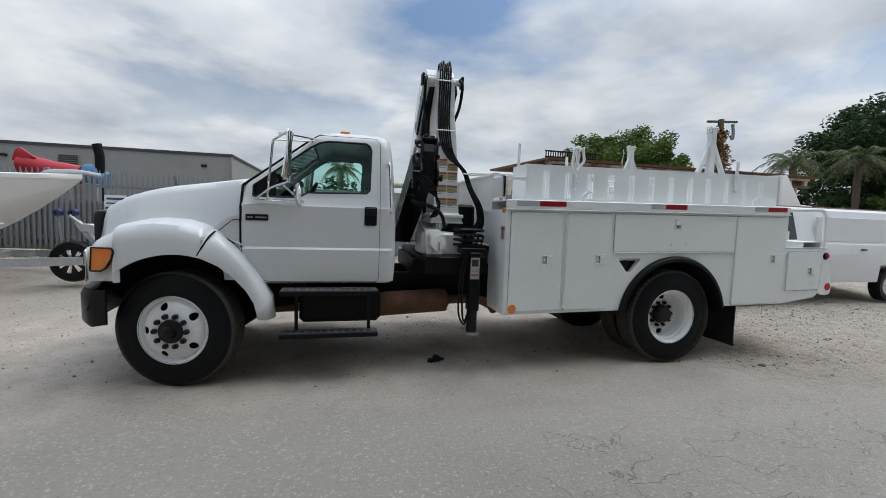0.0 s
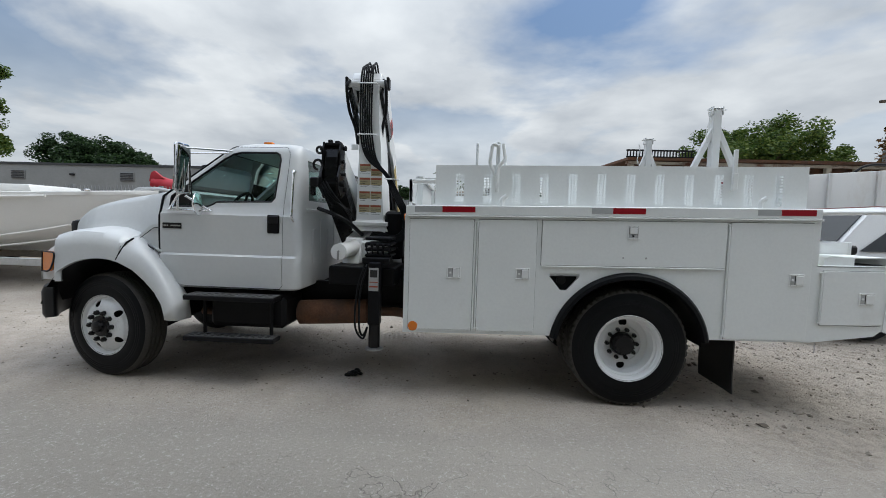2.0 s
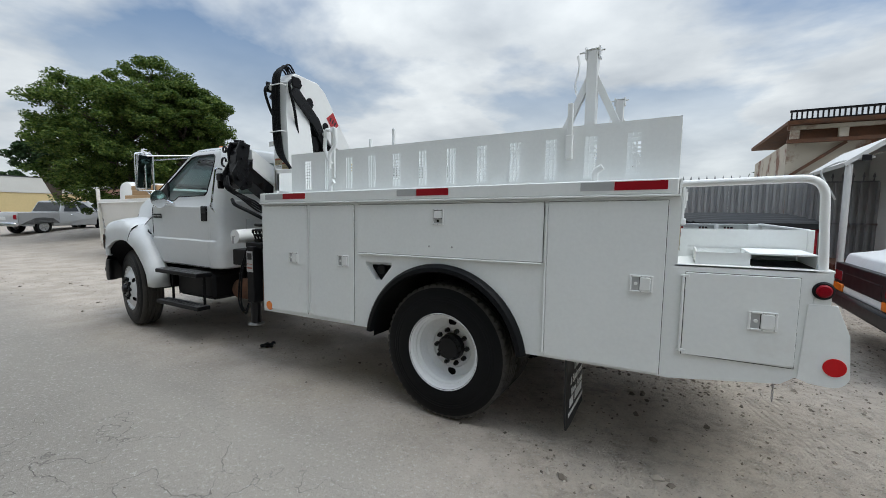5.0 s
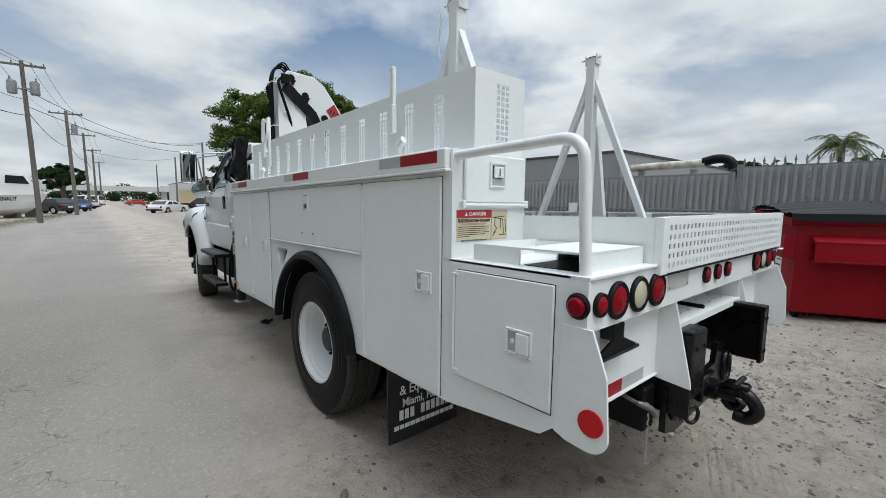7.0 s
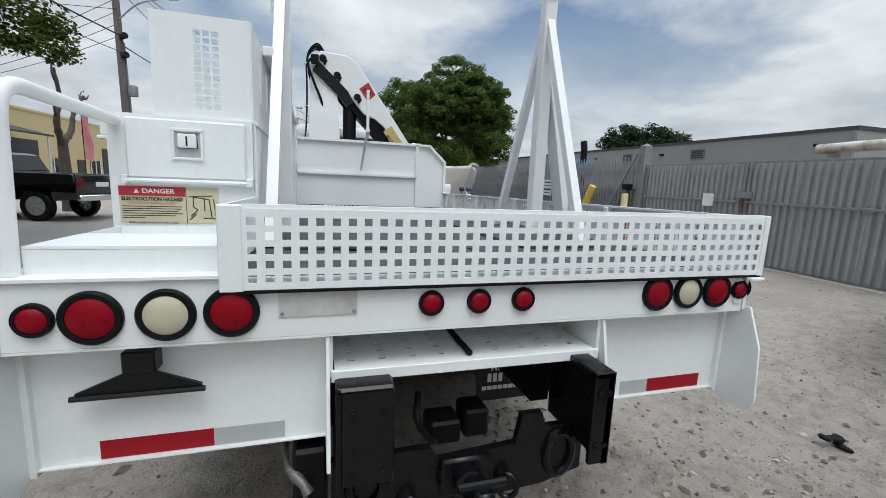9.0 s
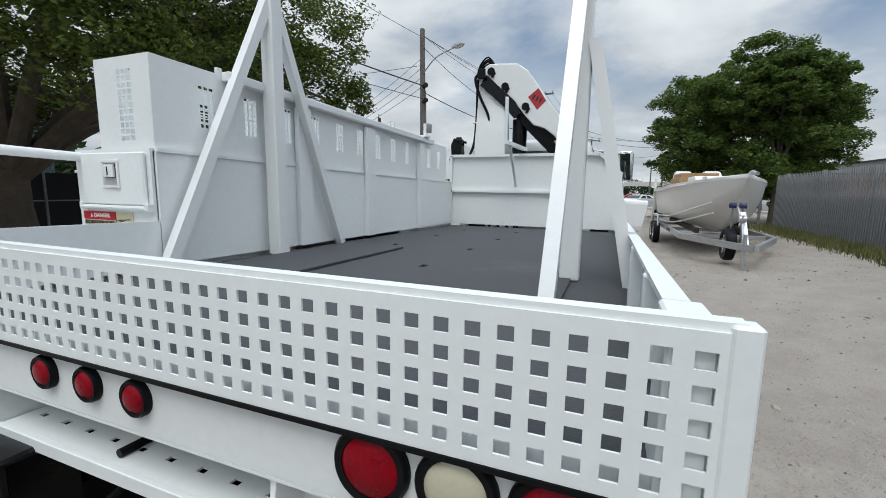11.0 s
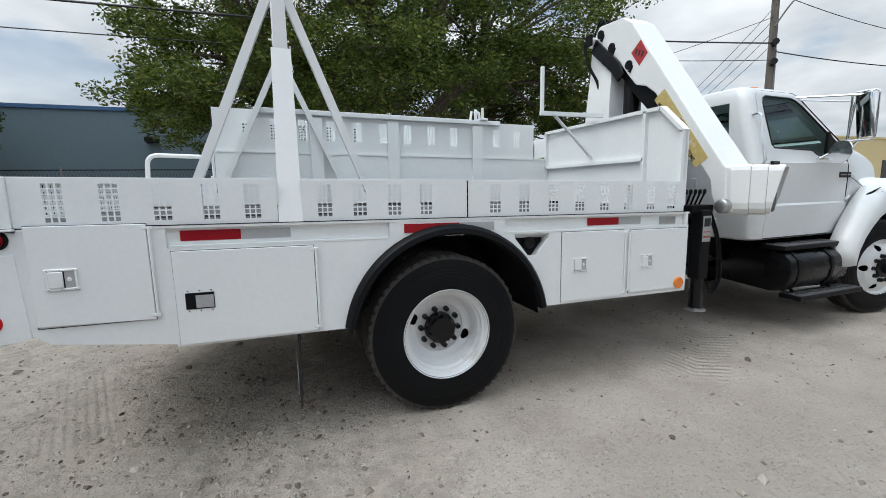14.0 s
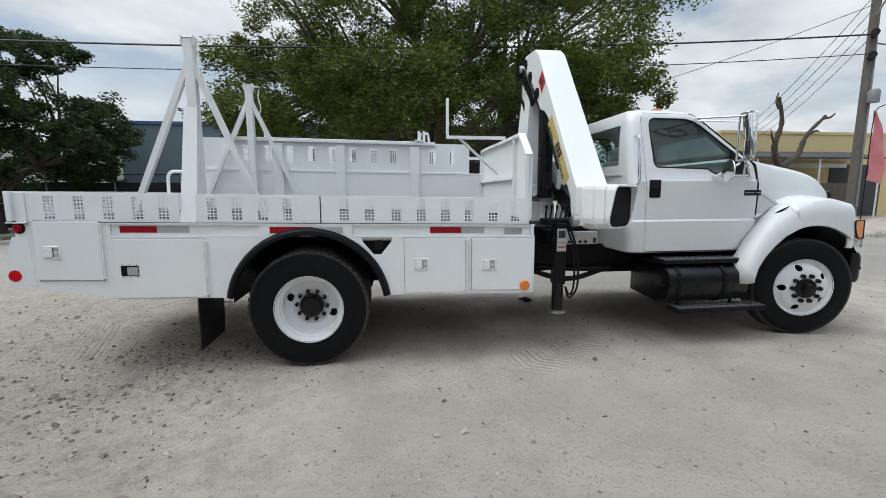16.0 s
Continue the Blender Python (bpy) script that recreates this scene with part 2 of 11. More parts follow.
def tube(bm, pts, r, n=10, cap=True, mi=0, radii=None, flat=1.0):
    """A round bar swept along points."""
    pts = [Vector(p) for p in pts]
    rings, a = [], None
    for i, p in enumerate(pts):
        d = (pts[min(i + 1, len(pts) - 1)] - pts[max(i - 1, 0)]).normalized()
        if a is None:
            a = frame_of(d)[0]
        a = (a - d * a.dot(d)).normalized()
        b = d.cross(a)
        rr = radii[i] if radii else r
        rings.append([bm.verts.new(p + (a * math.cos(2 * math.pi * k / n) + b * math.sin(2 * math.pi * k / n) * flat) * rr) for k in range(n)])
    fs = []
    for q, s in zip(rings, rings[1:]):
        for k in range(n):
            fs.append(bm.faces.new((q[k], q[(k + 1) % n], s[(k + 1) % n], s[k])))
    if cap:
        fs.append(bm.faces.new(rings[0][::-1]))
        fs.append(bm.faces.new(rings[-1]))
    for f in fs:
        f.material_index = mi
    return rings


def bent(pts, r=0.06, n=5):
    """Points of a line with its corners rounded."""
    pts = [Vector(p) for p in pts]
    out = [pts[0]]
    for a, b, c in zip(pts, pts[1:], pts[2:]):
        u, w = (a - b).normalized(), (c - b).normalized()
        k = min(r, (a - b).length / 2, (c - b).length / 2)
        for i in range(n + 1):
            t = i / n
            out.append((b + u * k) * (1 - t) ** 2 + b * 2 * t * (1 - t) + (b + w * k) * t ** 2)
    return out + [pts[-1]]


def spline(pts, n=8):
    pts = [Vector(p) for p in pts]
    full = [pts[0] * 2 - pts[1], *pts, pts[-1] * 2 - pts[-2]]
    out = []
    for a, b, c, d in zip(full, full[1:], full[2:], full[3:]):
        for i in range(n):
            t = i / n
            out.append(0.5 * (2 * b + (c - a) * t + (2 * a - 5 * b + 4 * c - d) * t * t + (3 * b - a - 3 * c + d) * t ** 3))
    return out + [pts[-1]]


def lathe(bm, profile, m=Matrix(), n=32, mi=0, closed=False):
    """Spins (radius, height) pairs about the local z axis."""
    rings = []
    for r, h in profile:
        rings.append([bm.verts.new(m @ Vector((r * math.cos(2 * math.pi * k / n), r * math.sin(2 * math.pi * k / n), h))) for k in range(n)])
    fs = []
    for a, b in zip(rings, rings[1:] + ([rings[0]] if closed else [])):
        for k in range(n):
            fs.append(bm.faces.new((a[k], a[(k + 1) % n], b[(k + 1) % n], b[k])))
    if not closed:
        for ring, flip in ((rings[0], True), (rings[-1], False)):
            if profile[0 if flip else -1][0] > 1e-4:
                fs.append(bm.faces.new(ring[::-1] if flip else ring))
    for f in fs:
        f.material_index = mi
    return fs


def disc(bm, c, axis, r, depth, n=24, bevel=0.0, mi=0):
    """A short cylinder from c along axis, with its far edge eased."""
    a, b, d = frame_of(axis)
    m = Matrix((a, b, d)).transposed().to_4x4()
    m.translation = Vector(c)
    e = bevel or min(depth, r) * 0.2
    return lathe(bm, [(r, 0), (r, depth - e), (r - e, depth)], m, n, mi)


def prism(bm, pts, axis, lo, hi, mi=0, bevel=0.0):
    """A plate with the outline pts, from lo to hi along an axis (0, 1 or 2); pts lie in the other two, in order."""
    def at(p, h):
        q = list(p)
        q.insert(axis, h)
        return Vector(q)
    a = [bm.verts.new(at(p, lo)) for p in pts]
    b = [bm.verts.new(at(p, hi)) for p in pts]
    fs = [bm.faces.new(a[::-1]), bm.faces.new(b)]
    for i in range(len(pts)):
        j = (i + 1) % len(pts)
        fs.append(bm.faces.new((a[i], a[j], b[j], b[i])))
    for f in fs:
        f.material_index = mi
    if bevel:
        bmesh.ops.recalc_face_normals(bm, faces=fs)
        es = {e for f in fs for e in f.edges if len(e.link_faces) == 2 and e.calc_face_angle(0) > 0.5}
        r = bmesh.ops.bevel(bm, geom=list(es), offset=bevel, segments=2, affect="EDGES", profile=0.5)
        for f in r["faces"]:
            f.material_index = mi
    return fs


def loft(bm, rows, mi=0, caps=False):
    """Skins rows of points of equal count."""
    vs = [[bm.verts.new(p) for p in row] for row in rows]
    fs = []
    for a, b in zip(vs, vs[1:]):
        for i in range(len(a) - 1):
            fs.append(bm.faces.new((a[i], a[i + 1], b[i + 1], b[i])))
    if caps:
        fs.append(bm.faces.new(vs[0][::-1]))
        fs.append(bm.faces.new(vs[-1]))
    for f in fs:
        f.material_index = mi
    return vs


def pierced(bm, u, v, holes, place, thick, mi=0):
    """A sheet over u x v with rectangular holes (u0, u1, v0, v1); place(u, v, depth) sets a point."""
    us = sorted({u[0], u[1], *(round(h[0], 5) for h in holes), *(round(h[1], 5) for h in holes)})
    vs = sorted({v[0], v[1], *(round(h[2], 5) for h in holes), *(round(h[3], 5) for h in holes)})
    gone = set()
    iu, iv = {x: i for i, x in enumerate(us)}, {x: i for i, x in enumerate(vs)}
    for h in holes:
        for i in range(iu[round(h[0], 5)], iu[round(h[1], 5)]):
            for j in range(iv[round(h[2], 5)], iv[round(h[3], 5)]):
                gone.add((i, j))
    grid = {}

    def vert(i, j, k):
        if (i, j, k) not in grid:
            grid[i, j, k] = bm.verts.new(place(us[i], vs[j], k * thick))
        return grid[i, j, k]
    nu, nv = len(us) - 1, len(vs) - 1
    for i in range(nu):
        for j in range(nv):
            if (i, j) in gone:
                continue
            for k in (0, 1):
                f = bm.faces.new([vert(i, j, k), vert(i + 1, j, k), vert(i + 1, j + 1, k), vert(i, j + 1, k)][::1 if k else -1])
                f.material_index = mi
            for di, dj, e in ((-1, 0, ((i, j), (i, j + 1))), (1, 0, ((i + 1, j), (i + 1, j + 1))), (0, -1, ((i, j), (i + 1, j))), (0, 1, ((i, j + 1), (i + 1, j + 1)))):
                a, b = i + di, j + dj
                if (a, b) in gone or not (0 <= a < nu and 0 <= b < nv):
                    f = bm.faces.new([vert(*e[0], 0), vert(*e[1], 0), vert(*e[1], 1), vert(*e[0], 1)])
                    f.material_index = mi


def lettering(name, text, size, m, mat, parent, bold=0.0, squeeze=1.0):
    """Raised letters, as a mesh, laid on a face by the matrix m."""
    cu = bpy.data.curves.new(name, "FONT")
    cu.body, cu.size, cu.extrude, cu.offset = text, size, 0.0006, bold
    cu.align_x, cu.align_y, cu.resolution_u = "CENTER", "CENTER", 3
    tmp = new(name + "_curve", cu)
    me = bpy.data.meshes.new_from_object(tmp)
    bpy.data.objects.remove(tmp)
    bpy.data.curves.remove(cu)
    me.transform(m @ Matrix.Diagonal((squeeze, 1, 1, 1)))
    me.materials.clear()
    me.materials.append(mat)
    ob = new(name, me)
    ob.parent = parent
    ob.matrix_parent_inverse = world_of(parent).inverted()
    return ob


def facing(origin, right, up):
    """A matrix whose x and y run along right and up."""
    r, u = Vector(right).normalized(), Vector(up).normalized()
    n = r.cross(u).normalized()
    u = n.cross(r)
    m = Matrix((r, u, n)).transposed().to_4x4()
    m.translation = Vector(origin)
    return m


# ---- the utility truck ----
truck = thing("utility_truck", (2.6, 0, -0.02), "white crane utility truck with service body, parked at the roadside", "truck")
TILT = (3.0, 0.017)
LY, RY = -1.205, 1.21


def body_part(name, bm, mat=None, parent=None, label="", smooth=False):
    return part(name, bm, mat or BODYWHITE, parent or truck, label, smooth, TILT)


def arc(cx, cz, r, a0, a1, n):
    return [(cx + r * math.cos(radians(a0 + (a1 - a0) * i / n)), cz + r * math.sin(radians(a0 + (a1 - a0) * i / n))) for i in range(n + 1)]


def side_outline(x0, x1, zb, zt, cut):
    """A body side from x0 to x1 with the wheel arch cut out of its lower edge."""
    cx, cz, r = cut
    half = math.degrees(math.asin((zb - cz) / r))
    return [(x0, zb), *arc(cx, cz, r, 180 - half, half, 24), (x1, zb), (x1, zt), (x0, zt)]


AX, AZ, AR = 5.078, 0.468, 0.660

def cut(ob, tools, mode="DIFFERENCE"):
    """Applies a boolean with each tool in turn and removes the tools."""
    for tool in tools:
        t = new("tool", mesh_of(tool, "tool"))
        mod = ob.modifiers.new("cut", "BOOLEAN")
        mod.operation, mod.solver, mod.object = mode, "EXACT", t
        dg = bpy.context.evaluated_depsgraph_get()
        dg.update()
        me = bpy.data.meshes.new_from_object(ob.evaluated_get(dg))
        ob.modifiers.remove(mod)
        old, ob.data = ob.data, me
        bpy.data.meshes.remove(old)
        bpy.data.objects.remove(t)
    return ob


def pocket_outline(s, inset=0.0):
    """The six-sided outline of a fuel filler opening."""
    zt = 1.165 if s < 0 else 1.097
    i = inset
    return [(4.35 + i, zt - i), (4.62 - i, zt - i), (4.62 - i, zt - 0.03), (4.515 - i * 0.4, zt - 0.155 + i), (4.45 + i * 0.4, zt - 0.155 + i), (4.35 + i, zt - 0.03)]


def prism_bm(pts, axis, lo, hi):
    b = bmesh.new()
    prism(b, pts, axis, lo, hi)
    return b


# cabinet rows: outer skin with the arch, inner wall, top, ends
def cabinet_row(y, s, zb, zt, lab):
    bm = bm_new()
    out = side_outline(3.02, 6.66, zb, zt, (AX, AZ, AR))
    if zt < AZ + AR:
        out = out[:-1] + [(5.49, zt), (5.49, 1.2055), (4.70, 1.2055), (4.70, zt), out[-1]]
    prism(bm, out, 1, y, y - s * 0.02)
    row = body_part("service_body", bm, label=lab)
    hole = prism_bm(pocket_outline(s), 1, y - 0.05, y + 0.05)
    bmesh.ops.transform(hole, matrix=Matrix(((1, 0, 0, 0), (0, 1, 0, 0), (TILT[1], 0, 1, -TILT[1] * TILT[0]), (0, 0, 0, 1))), verts=hole.verts)
    cut(row, [hole])
    yi = s * 0.72
    for name, x0, x1, ya, yb, z0, z1 in (("end_wall", 3.02, 3.04, y - s * 0.02, yi, zb, zt), ("end_wall", 6.64, 6.66, y - s * 0.02, yi, zb + 0.01, zt), ("inner_wall", 3.04, 4.38, yi, yi + s * 0.02, zb + 0.21, zt), ("inner_wall", 5.80, 6.64, yi, yi + s * 0.02, zb + 0.21, zt),
                                         ("cabinet_floor", 3.04, 4.30, y - s * 0.02, yi, zb, zb + 0.012), ("cabinet_floor", 5.86, 6.64, y - s * 0.02, yi, zb, zb + 0.012), ("cabinet_lid", 3.02, 6.66, y - s * 0.03, yi, zt + 0.001, zt + 0.008)):
        bm = bm_new()
        box(bm, x0, x1, min(ya, yb), max(ya, yb), z0, z1)
        body_part(name, bm, parent=row)


cabinet_row(LY, -1, 0.588, 1.662, "white painted steel cabinet row")
cabinet_row(RY, 1, 0.57, 1.103, "white painted low steel cabinet row")

# wheel housings and rubber flares
for y0, y1 in ((LY + 0.02, -0.45), (0.45, RY - 0.02)):
    bm = bm_new()
    pts = arc(AX, AZ, AR + 0.004, 176, 4, 28)
    loft(bm, [[(x, y0, z) for x, z in pts], [(x, y1, z) for x, z in pts]])
    loft(bm, [[(x, y1 if y0 < 0 else y0, z) for x, z in pts], [(x, y1 if y0 < 0 else y0, 0.62) for x, z in pts]])
    body_part("wheel_housing", bm, BLACK, smooth=True)
for s, y in ((-1, LY), (1, RY)):
    bm = bm_new()
    pts = arc(AX, AZ, AR, 171, 9, 30)
    rows = []
    for k, (dr, dy) in enumerate(((-0.012, -0.01), (-0.012, 0.035), (0.0, 0.055), (0.03, 0.05), (0.052, 0.025), (0.055, 0.004), (0.02, 0.003))):
        rows.append([(AX + (AR + dr) * (x - AX) / AR, y + s * dy, AZ + (AR + dr) * (z - AZ) / AR) for x, z in pts])
    loft(bm, rows)
    body_part("fender_flare", bm, RUBBER, smooth=True, label="black rubber wheel arch trim")

# fuel filler pockets: open funnels behind the cut-outs, a black plate for the shade at the back
for s, y in ((-1, LY), (1, RY)):
    rim_, deep = pocket_outline(s, -0.001), [(x, z - 0.03) for x, z in pocket_outline(s, 0.004)]
    bm = bm_new()
    loft(bm, [[(x, yy, z) for x, z in o + o[:1]] for o, yy in ((rim_, y - s * 0.004), (deep, y - s * 0.085))])
    fp = body_part("filler_pocket", bm, BODYWHITE, label="open triangular fuel filler pocket")
    fp.modifiers.new("thickness", "SOLIDIFY").thickness = 0.003
    bm = bm_new()
    prism(bm, deep, 1, y - s * 0.086, y - s * 0.092)
    body_part("pocket_shade_plate", bm, BLACK, fp)
    bm = bm_new()
    disc(bm, (4.47, y - s * 0.085, 1.095 if s < 0 else 1.025), (0, s, 0), 0.042, 0.03, 16, 0.006)
    body_part("filler_cap", bm, PLASTIC, fp, "black filler cap")


# grey puts the shade of the latch recess into its colour; screws share it
RECESS = material("recess_shade_grey", (0.44, 0.445, 0.445), 0.5, vary=0.08, scale=20)


def latch(cx, cz, y, s, parent, turned=False):
    """A paddle latch: a raised pan, a recess greyed for its shade, a black strip as shadow gap and a square paddle."""
    w, h = (0.128, 0.104) if not turned else (0.100, 0.122)
    bm = bm_new()
    f = 0.011
    for u0, u1, v0, v1 in ((-w / 2, w / 2, h / 2 - f, h / 2), (-w / 2, w / 2, -h / 2, -h / 2 + f), (-w / 2, -w / 2 + f, -h / 2 + f, h / 2 - f), (w / 2 - f, w / 2, -h / 2 + f, h / 2 - f)):
        box(bm, cx + u0, cx + u1, y, y + s * 0.009, cz + v0, cz + v1, 0.002)
    pan = body_part("latch", bm, WHITE, parent)
    u0, u1, v0, v1 = (-0.034, 0.034, -0.012, 0.047) if turned else (-0.008, 0.052, -0.040, 0.040)
    bm = bm_new()
    box(bm, cx + u0 - 0.0035, cx + u1 + 0.0035, y + s * 0.0022, y + s * 0.0040, cz + v0 - 0.0035, cz + v1 + 0.0035)
    body_part("paddle_gap", bm, BLACK, parent)
    bm = bm_new()
    box(bm, cx + u0, cx + u1, y + s * 0.002, y + s * 0.014, cz + v0, cz + v1, 0.005, seg=2)
    body_part("latch_paddle", bm, WHITE, parent)
    bm = bm_new()
    box(bm, cx - w / 2 + f, cx + w / 2 - f, y + s * 0.0006, y + s * 0.002, cz - h / 2 + f, cz + h / 2 - f)
    body_part("latch_recess", bm, RECESS, parent, "latch recess with its shade put into the grey")
    bm = bm_new()
    disc(bm, (cx, y + s * 0.002, cz - 0.031) if turned else (cx - 0.030, y + s * 0.002, cz), (0, s, 0), 0.010, 0.005, 14, 0.002)
    body_part("lock_cylinder", bm, BLACK if turned else WHITE, parent)
    for a_ in (-1, 0, 1):
        for v in (-h / 2 + f / 2, h / 2 - f / 2):
            bm = bm_new()
            disc(bm, (cx + a_ * (w / 2 - 0.012), y + s * 0.009, cz + v), (0, s, 0), 0.0034, 0.002, 6)
            body_part("screw", bm, RECESS, parent)
    return pan


def comp_door(x0, x1, z0, z1, y, s, hinge, latch_at, turned=False, label="", slope=0.0):
    """A compartment door with a folded edge and a hinge rod along one side."""
    bm = bm_new()
    g = 0.003
    prism(bm, [(x0 + g, z0 + g), (x1 - g, z0 + g + slope), (x1 - g, z1 - g), (x0 + g, z1 - g)], 1, y + s * 0.001, y + s * 0.014, bevel=0.003)
    d = body_part("compartment_door", bm, label=label)
    bm = bm_new()
    e = 0.014
    if hinge in ("x0", "x1"):
        hx = x0 - 0.008 if hinge == "x0" else x1 + 0.008
        tube(bm, [(hx, y + s * 0.012, z0 + 0.02), (hx, y + s * 0.012, z1 - 0.02)], 0.007, 8)
        for z in (z0 + 0.02, z1 - 0.03):
            box(bm, hx - 0.014, hx + 0.03 * (1 if hinge == "x0" else -1), y, y + s * 0.017, z, z + 0.014, 0.002)
    else:
        hz = z0 - 0.008 if hinge == "z0" else z1 + 0.006
        tube(bm, [(x0 + 0.01, y + s * 0.011, hz), (x1 - 0.01, y + s * 0.011, hz)], 0.008, 8)
    body_part("hinge", bm, BODYWHITE, d)
    # the dark gap round the leaf
    bm = bm_new()
    for u0, u1, v0, v1 in ((x0, x1, z1 - g, z1), (x0, x1, z0, z0 + g), (x0, x0 + g, z0, z1), (x1 - g, x1, z0, z1)):
        box(bm, u0, u1, y + s * 0.0005, y + s * 0.0015, v0, v1)
    body_part("door_gap", bm, BLACK, d)
    if latch_at:
        latch(latch_at[0], latch_at[1], y + s * 0.014, s, d, turned)
    return d


comp_door(3.065, 3.655, 0.62, 1.645, LY, -1, "x1", (3.479, 1.153), label="tall white cabinet door, closed")
comp_door(3.695, 4.225, 0.615, 1.645, LY, -1, "x0", (4.104, 1.153), label="tall white cabinet door, closed")
comp_door(4.265, 5.88, 1.235, 1.645, LY, -1, "z0", (5.067, 1.542), True, label="wide white drop-down cabinet door")
comp_door(5.905, 6.61, 0.60, 1.645, LY, -1, "x0", (6.487, 1.143), label="large white cabinet door, closed")
comp_door(6.715, 7.235, 0.745, 1.232, LY, -1, "x0", (7.086, 0.987), label="white tail compartment door, closed", slope=0.01)
comp_door(3.035, 3.625, 0.60, 1.095, RY, 1, "x1", (3.46, 0.845), label="white lower cabinet door, closed")
comp_door(3.68, 4.245, 0.585, 1.10, RY, 1, "x0", (4.09, 0.855), label="white lower cabinet door, closed")
d2 = comp_door(5.935, 6.645, 0.58, 1.088, RY, 1, "x0", None, label="white cabinet door with a missing latch")
comp_door(6.735, 7.225, 0.735, 1.235, RY, 1, "x0", (7.10, 0.975), label="white tail compartment door, closed", slope=0.01)
# black plate and discs for the shade in the empty latch hole and its screw holes
bm = bm_new()
box(bm, 6.462, 6.598, RY + 0.0145, RY + 0.0165, 0.774, 0.862)
for i in range(3):
    for z in (0.764, 0.872):
        disc(bm, (6.475 + 0.055 * i, RY + 0.0145, z), (0, 1, 0), 0.004, 0.002, 8)
body_part("latch_hole_shade", bm, BLACK, d2, "black plate standing for the shade in the empty latch cut-out")
# grey plate over it for the lighter back of the hole
bm = bm_new()
box(bm, 6.466, 6.550, RY + 0.0167, RY + 0.0175, 0.780, 0.848)
body_part("latch_hole_back", bm, SILVERPAINT, d2)
# bolts on the wide door
for x in (4.99, 5.19):
    bm = bm_new()
    disc(bm, (x, LY - 0.014, 1.315), (0, -1, 0), 0.008, 0.006, 10)
    body_part("bolt", bm, STEEL)

# upper rail on the left with reflective tape
bm = bm_new()
box(bm, 3.03, 6.655, LY - 0.028, LY + 0.06, 1.678, 1.768, 0.006)
body_part("top_rail", bm)
bm = bm_new()
box(bm, 3.02, 6.665, LY - 0.034, LY + 0.05, 1.664, 1.677, 0.003)
body_part("drip_edge", bm)


def tape(x0, x1, xm, z0, z1, y, s, grey_first):
    for a, b, m, lab in ((x0, xm, GREYTAPE if grey_first else REDTAPE, ""), (xm, x1, REDTAPE if grey_first else GREYTAPE, "")):
        bm = bm_new()
        box(bm, a + 0.001, b - 0.001, y, y + s * 0.002, z0, z1)
        body_part("reflective_tape", bm, m, label="silver reflective tape" if m is GREYTAPE else "red reflective tape")


for x0, xm, x1 in ((3.11, 3.36, 3.66), (4.69, 4.875, 5.16), (6.11, 6.31, 6.60)):
    tape(x0, x1, xm, 1.705, 1.757, LY - 0.028, -1, True)

# bed edge channel on the right
bm = bm_new()
box(bm, 3.02, 7.36, RY - 0.06, RY - 0.025, 1.1125, 1.2185)
body_part("bed_edge_channel", bm)
for x0, x1, ya, yb, z0, z1 in ((3.02, 7.25, RY - 0.025, RY + 0.004, 1.206, 1.219), (3.02, 4.698, RY - 0.024, RY + 0.002, 1.104, 1.114), (5.492, 6.655, RY - 0.024, RY + 0.002, 1.104, 1.114), (3.03, 3.06, RY - 0.024, RY + 0.001, 1.1145, 1.2055), (6.66, 6.69, RY - 0.024, RY + 0.001, 1.1145, 1.2055)):
    bm = bm_new()
    box(bm, x0, x1, ya, yb, z0, z1)
    body_part("channel_lip", bm)

for x0, xm, x1 in ((3.50, 3.715, 4.005), (4.78, 5.03, 5.40), (6.055, 6.31, 6.60)):
    for a, b, m in ((x0, xm, GREYTAPE), (xm, x1, REDTAPE)):
        bm = bm_new()
        box(bm, a + 0.001, b - 0.001, RY - 0.0245, RY - 0.0215 if x0 != 4.78 else RY + 0.004, 1.135, 1.19)
        body_part("reflective_tape", bm, m, label="silver reflective tape" if m is GREYTAPE else "red reflective tape")
bm = bm_new()
box(bm, 3.14, 3.31, RY - 0.0245, RY - 0.021, 1.125, 1.185)
plate = body_part("maker_plate", bm, GALV, label="small riveted metal plate")
for x in (3.15, 3.30):
    for z in (1.133, 1.177):
        bm = bm_new()
        disc(bm, (x, RY - 0.021, z), (0, 1, 0), 0.005, 0.003, 8)
        body_part("rivet", bm, STEEL, plate)

# perforated upper cabinet on the left
CABX0, CABX1, CABY0, CABY1, CABZ0, CABZ1 = 3.28, 6.65, -1.05, -0.70, 1.765, 2.15


def hole_group(c, w, z0, z1, n, m):
    """An n by m group of square holes centred at c."""
    px, pz = w / n, (z1 - z0) / m
    return [(c - w / 2 + px * (i + 0.12), c - w / 2 + px * (i + 0.88), z0 + pz * (j + 0.12), z0 + pz * (j + 0.88)) for i in range(n) for j in range(m)]


holes = []
for k in range(12):
    holes += hole_group(3.51 + 0.262 * k, 0.085, 1.80, 2.075, 3, 10)
bm = bm_new()
pierced(bm, (CABX0, CABX1), (CABZ0, CABZ1), holes, lambda u, v, d: (u, CABY0 + d, v), 0.004)
cab_out = body_part("perforated_panel", bm, label="white sheet panel with groups of square holes")
bm = bm_new()
pierced(bm, (CABX0, CABX1), (1.7705, CABZ1), [h for h in holes if h[2] > 1.86], lambda u, v, d: (u, CABY1 + d, v), 0.004)
body_part("perforated_panel", bm, label="white sheet panel with groups of square holes")
bm = bm_new()
eh = hole_group(-0.86, 0.095, 1.80, 2.10, 3, 11)
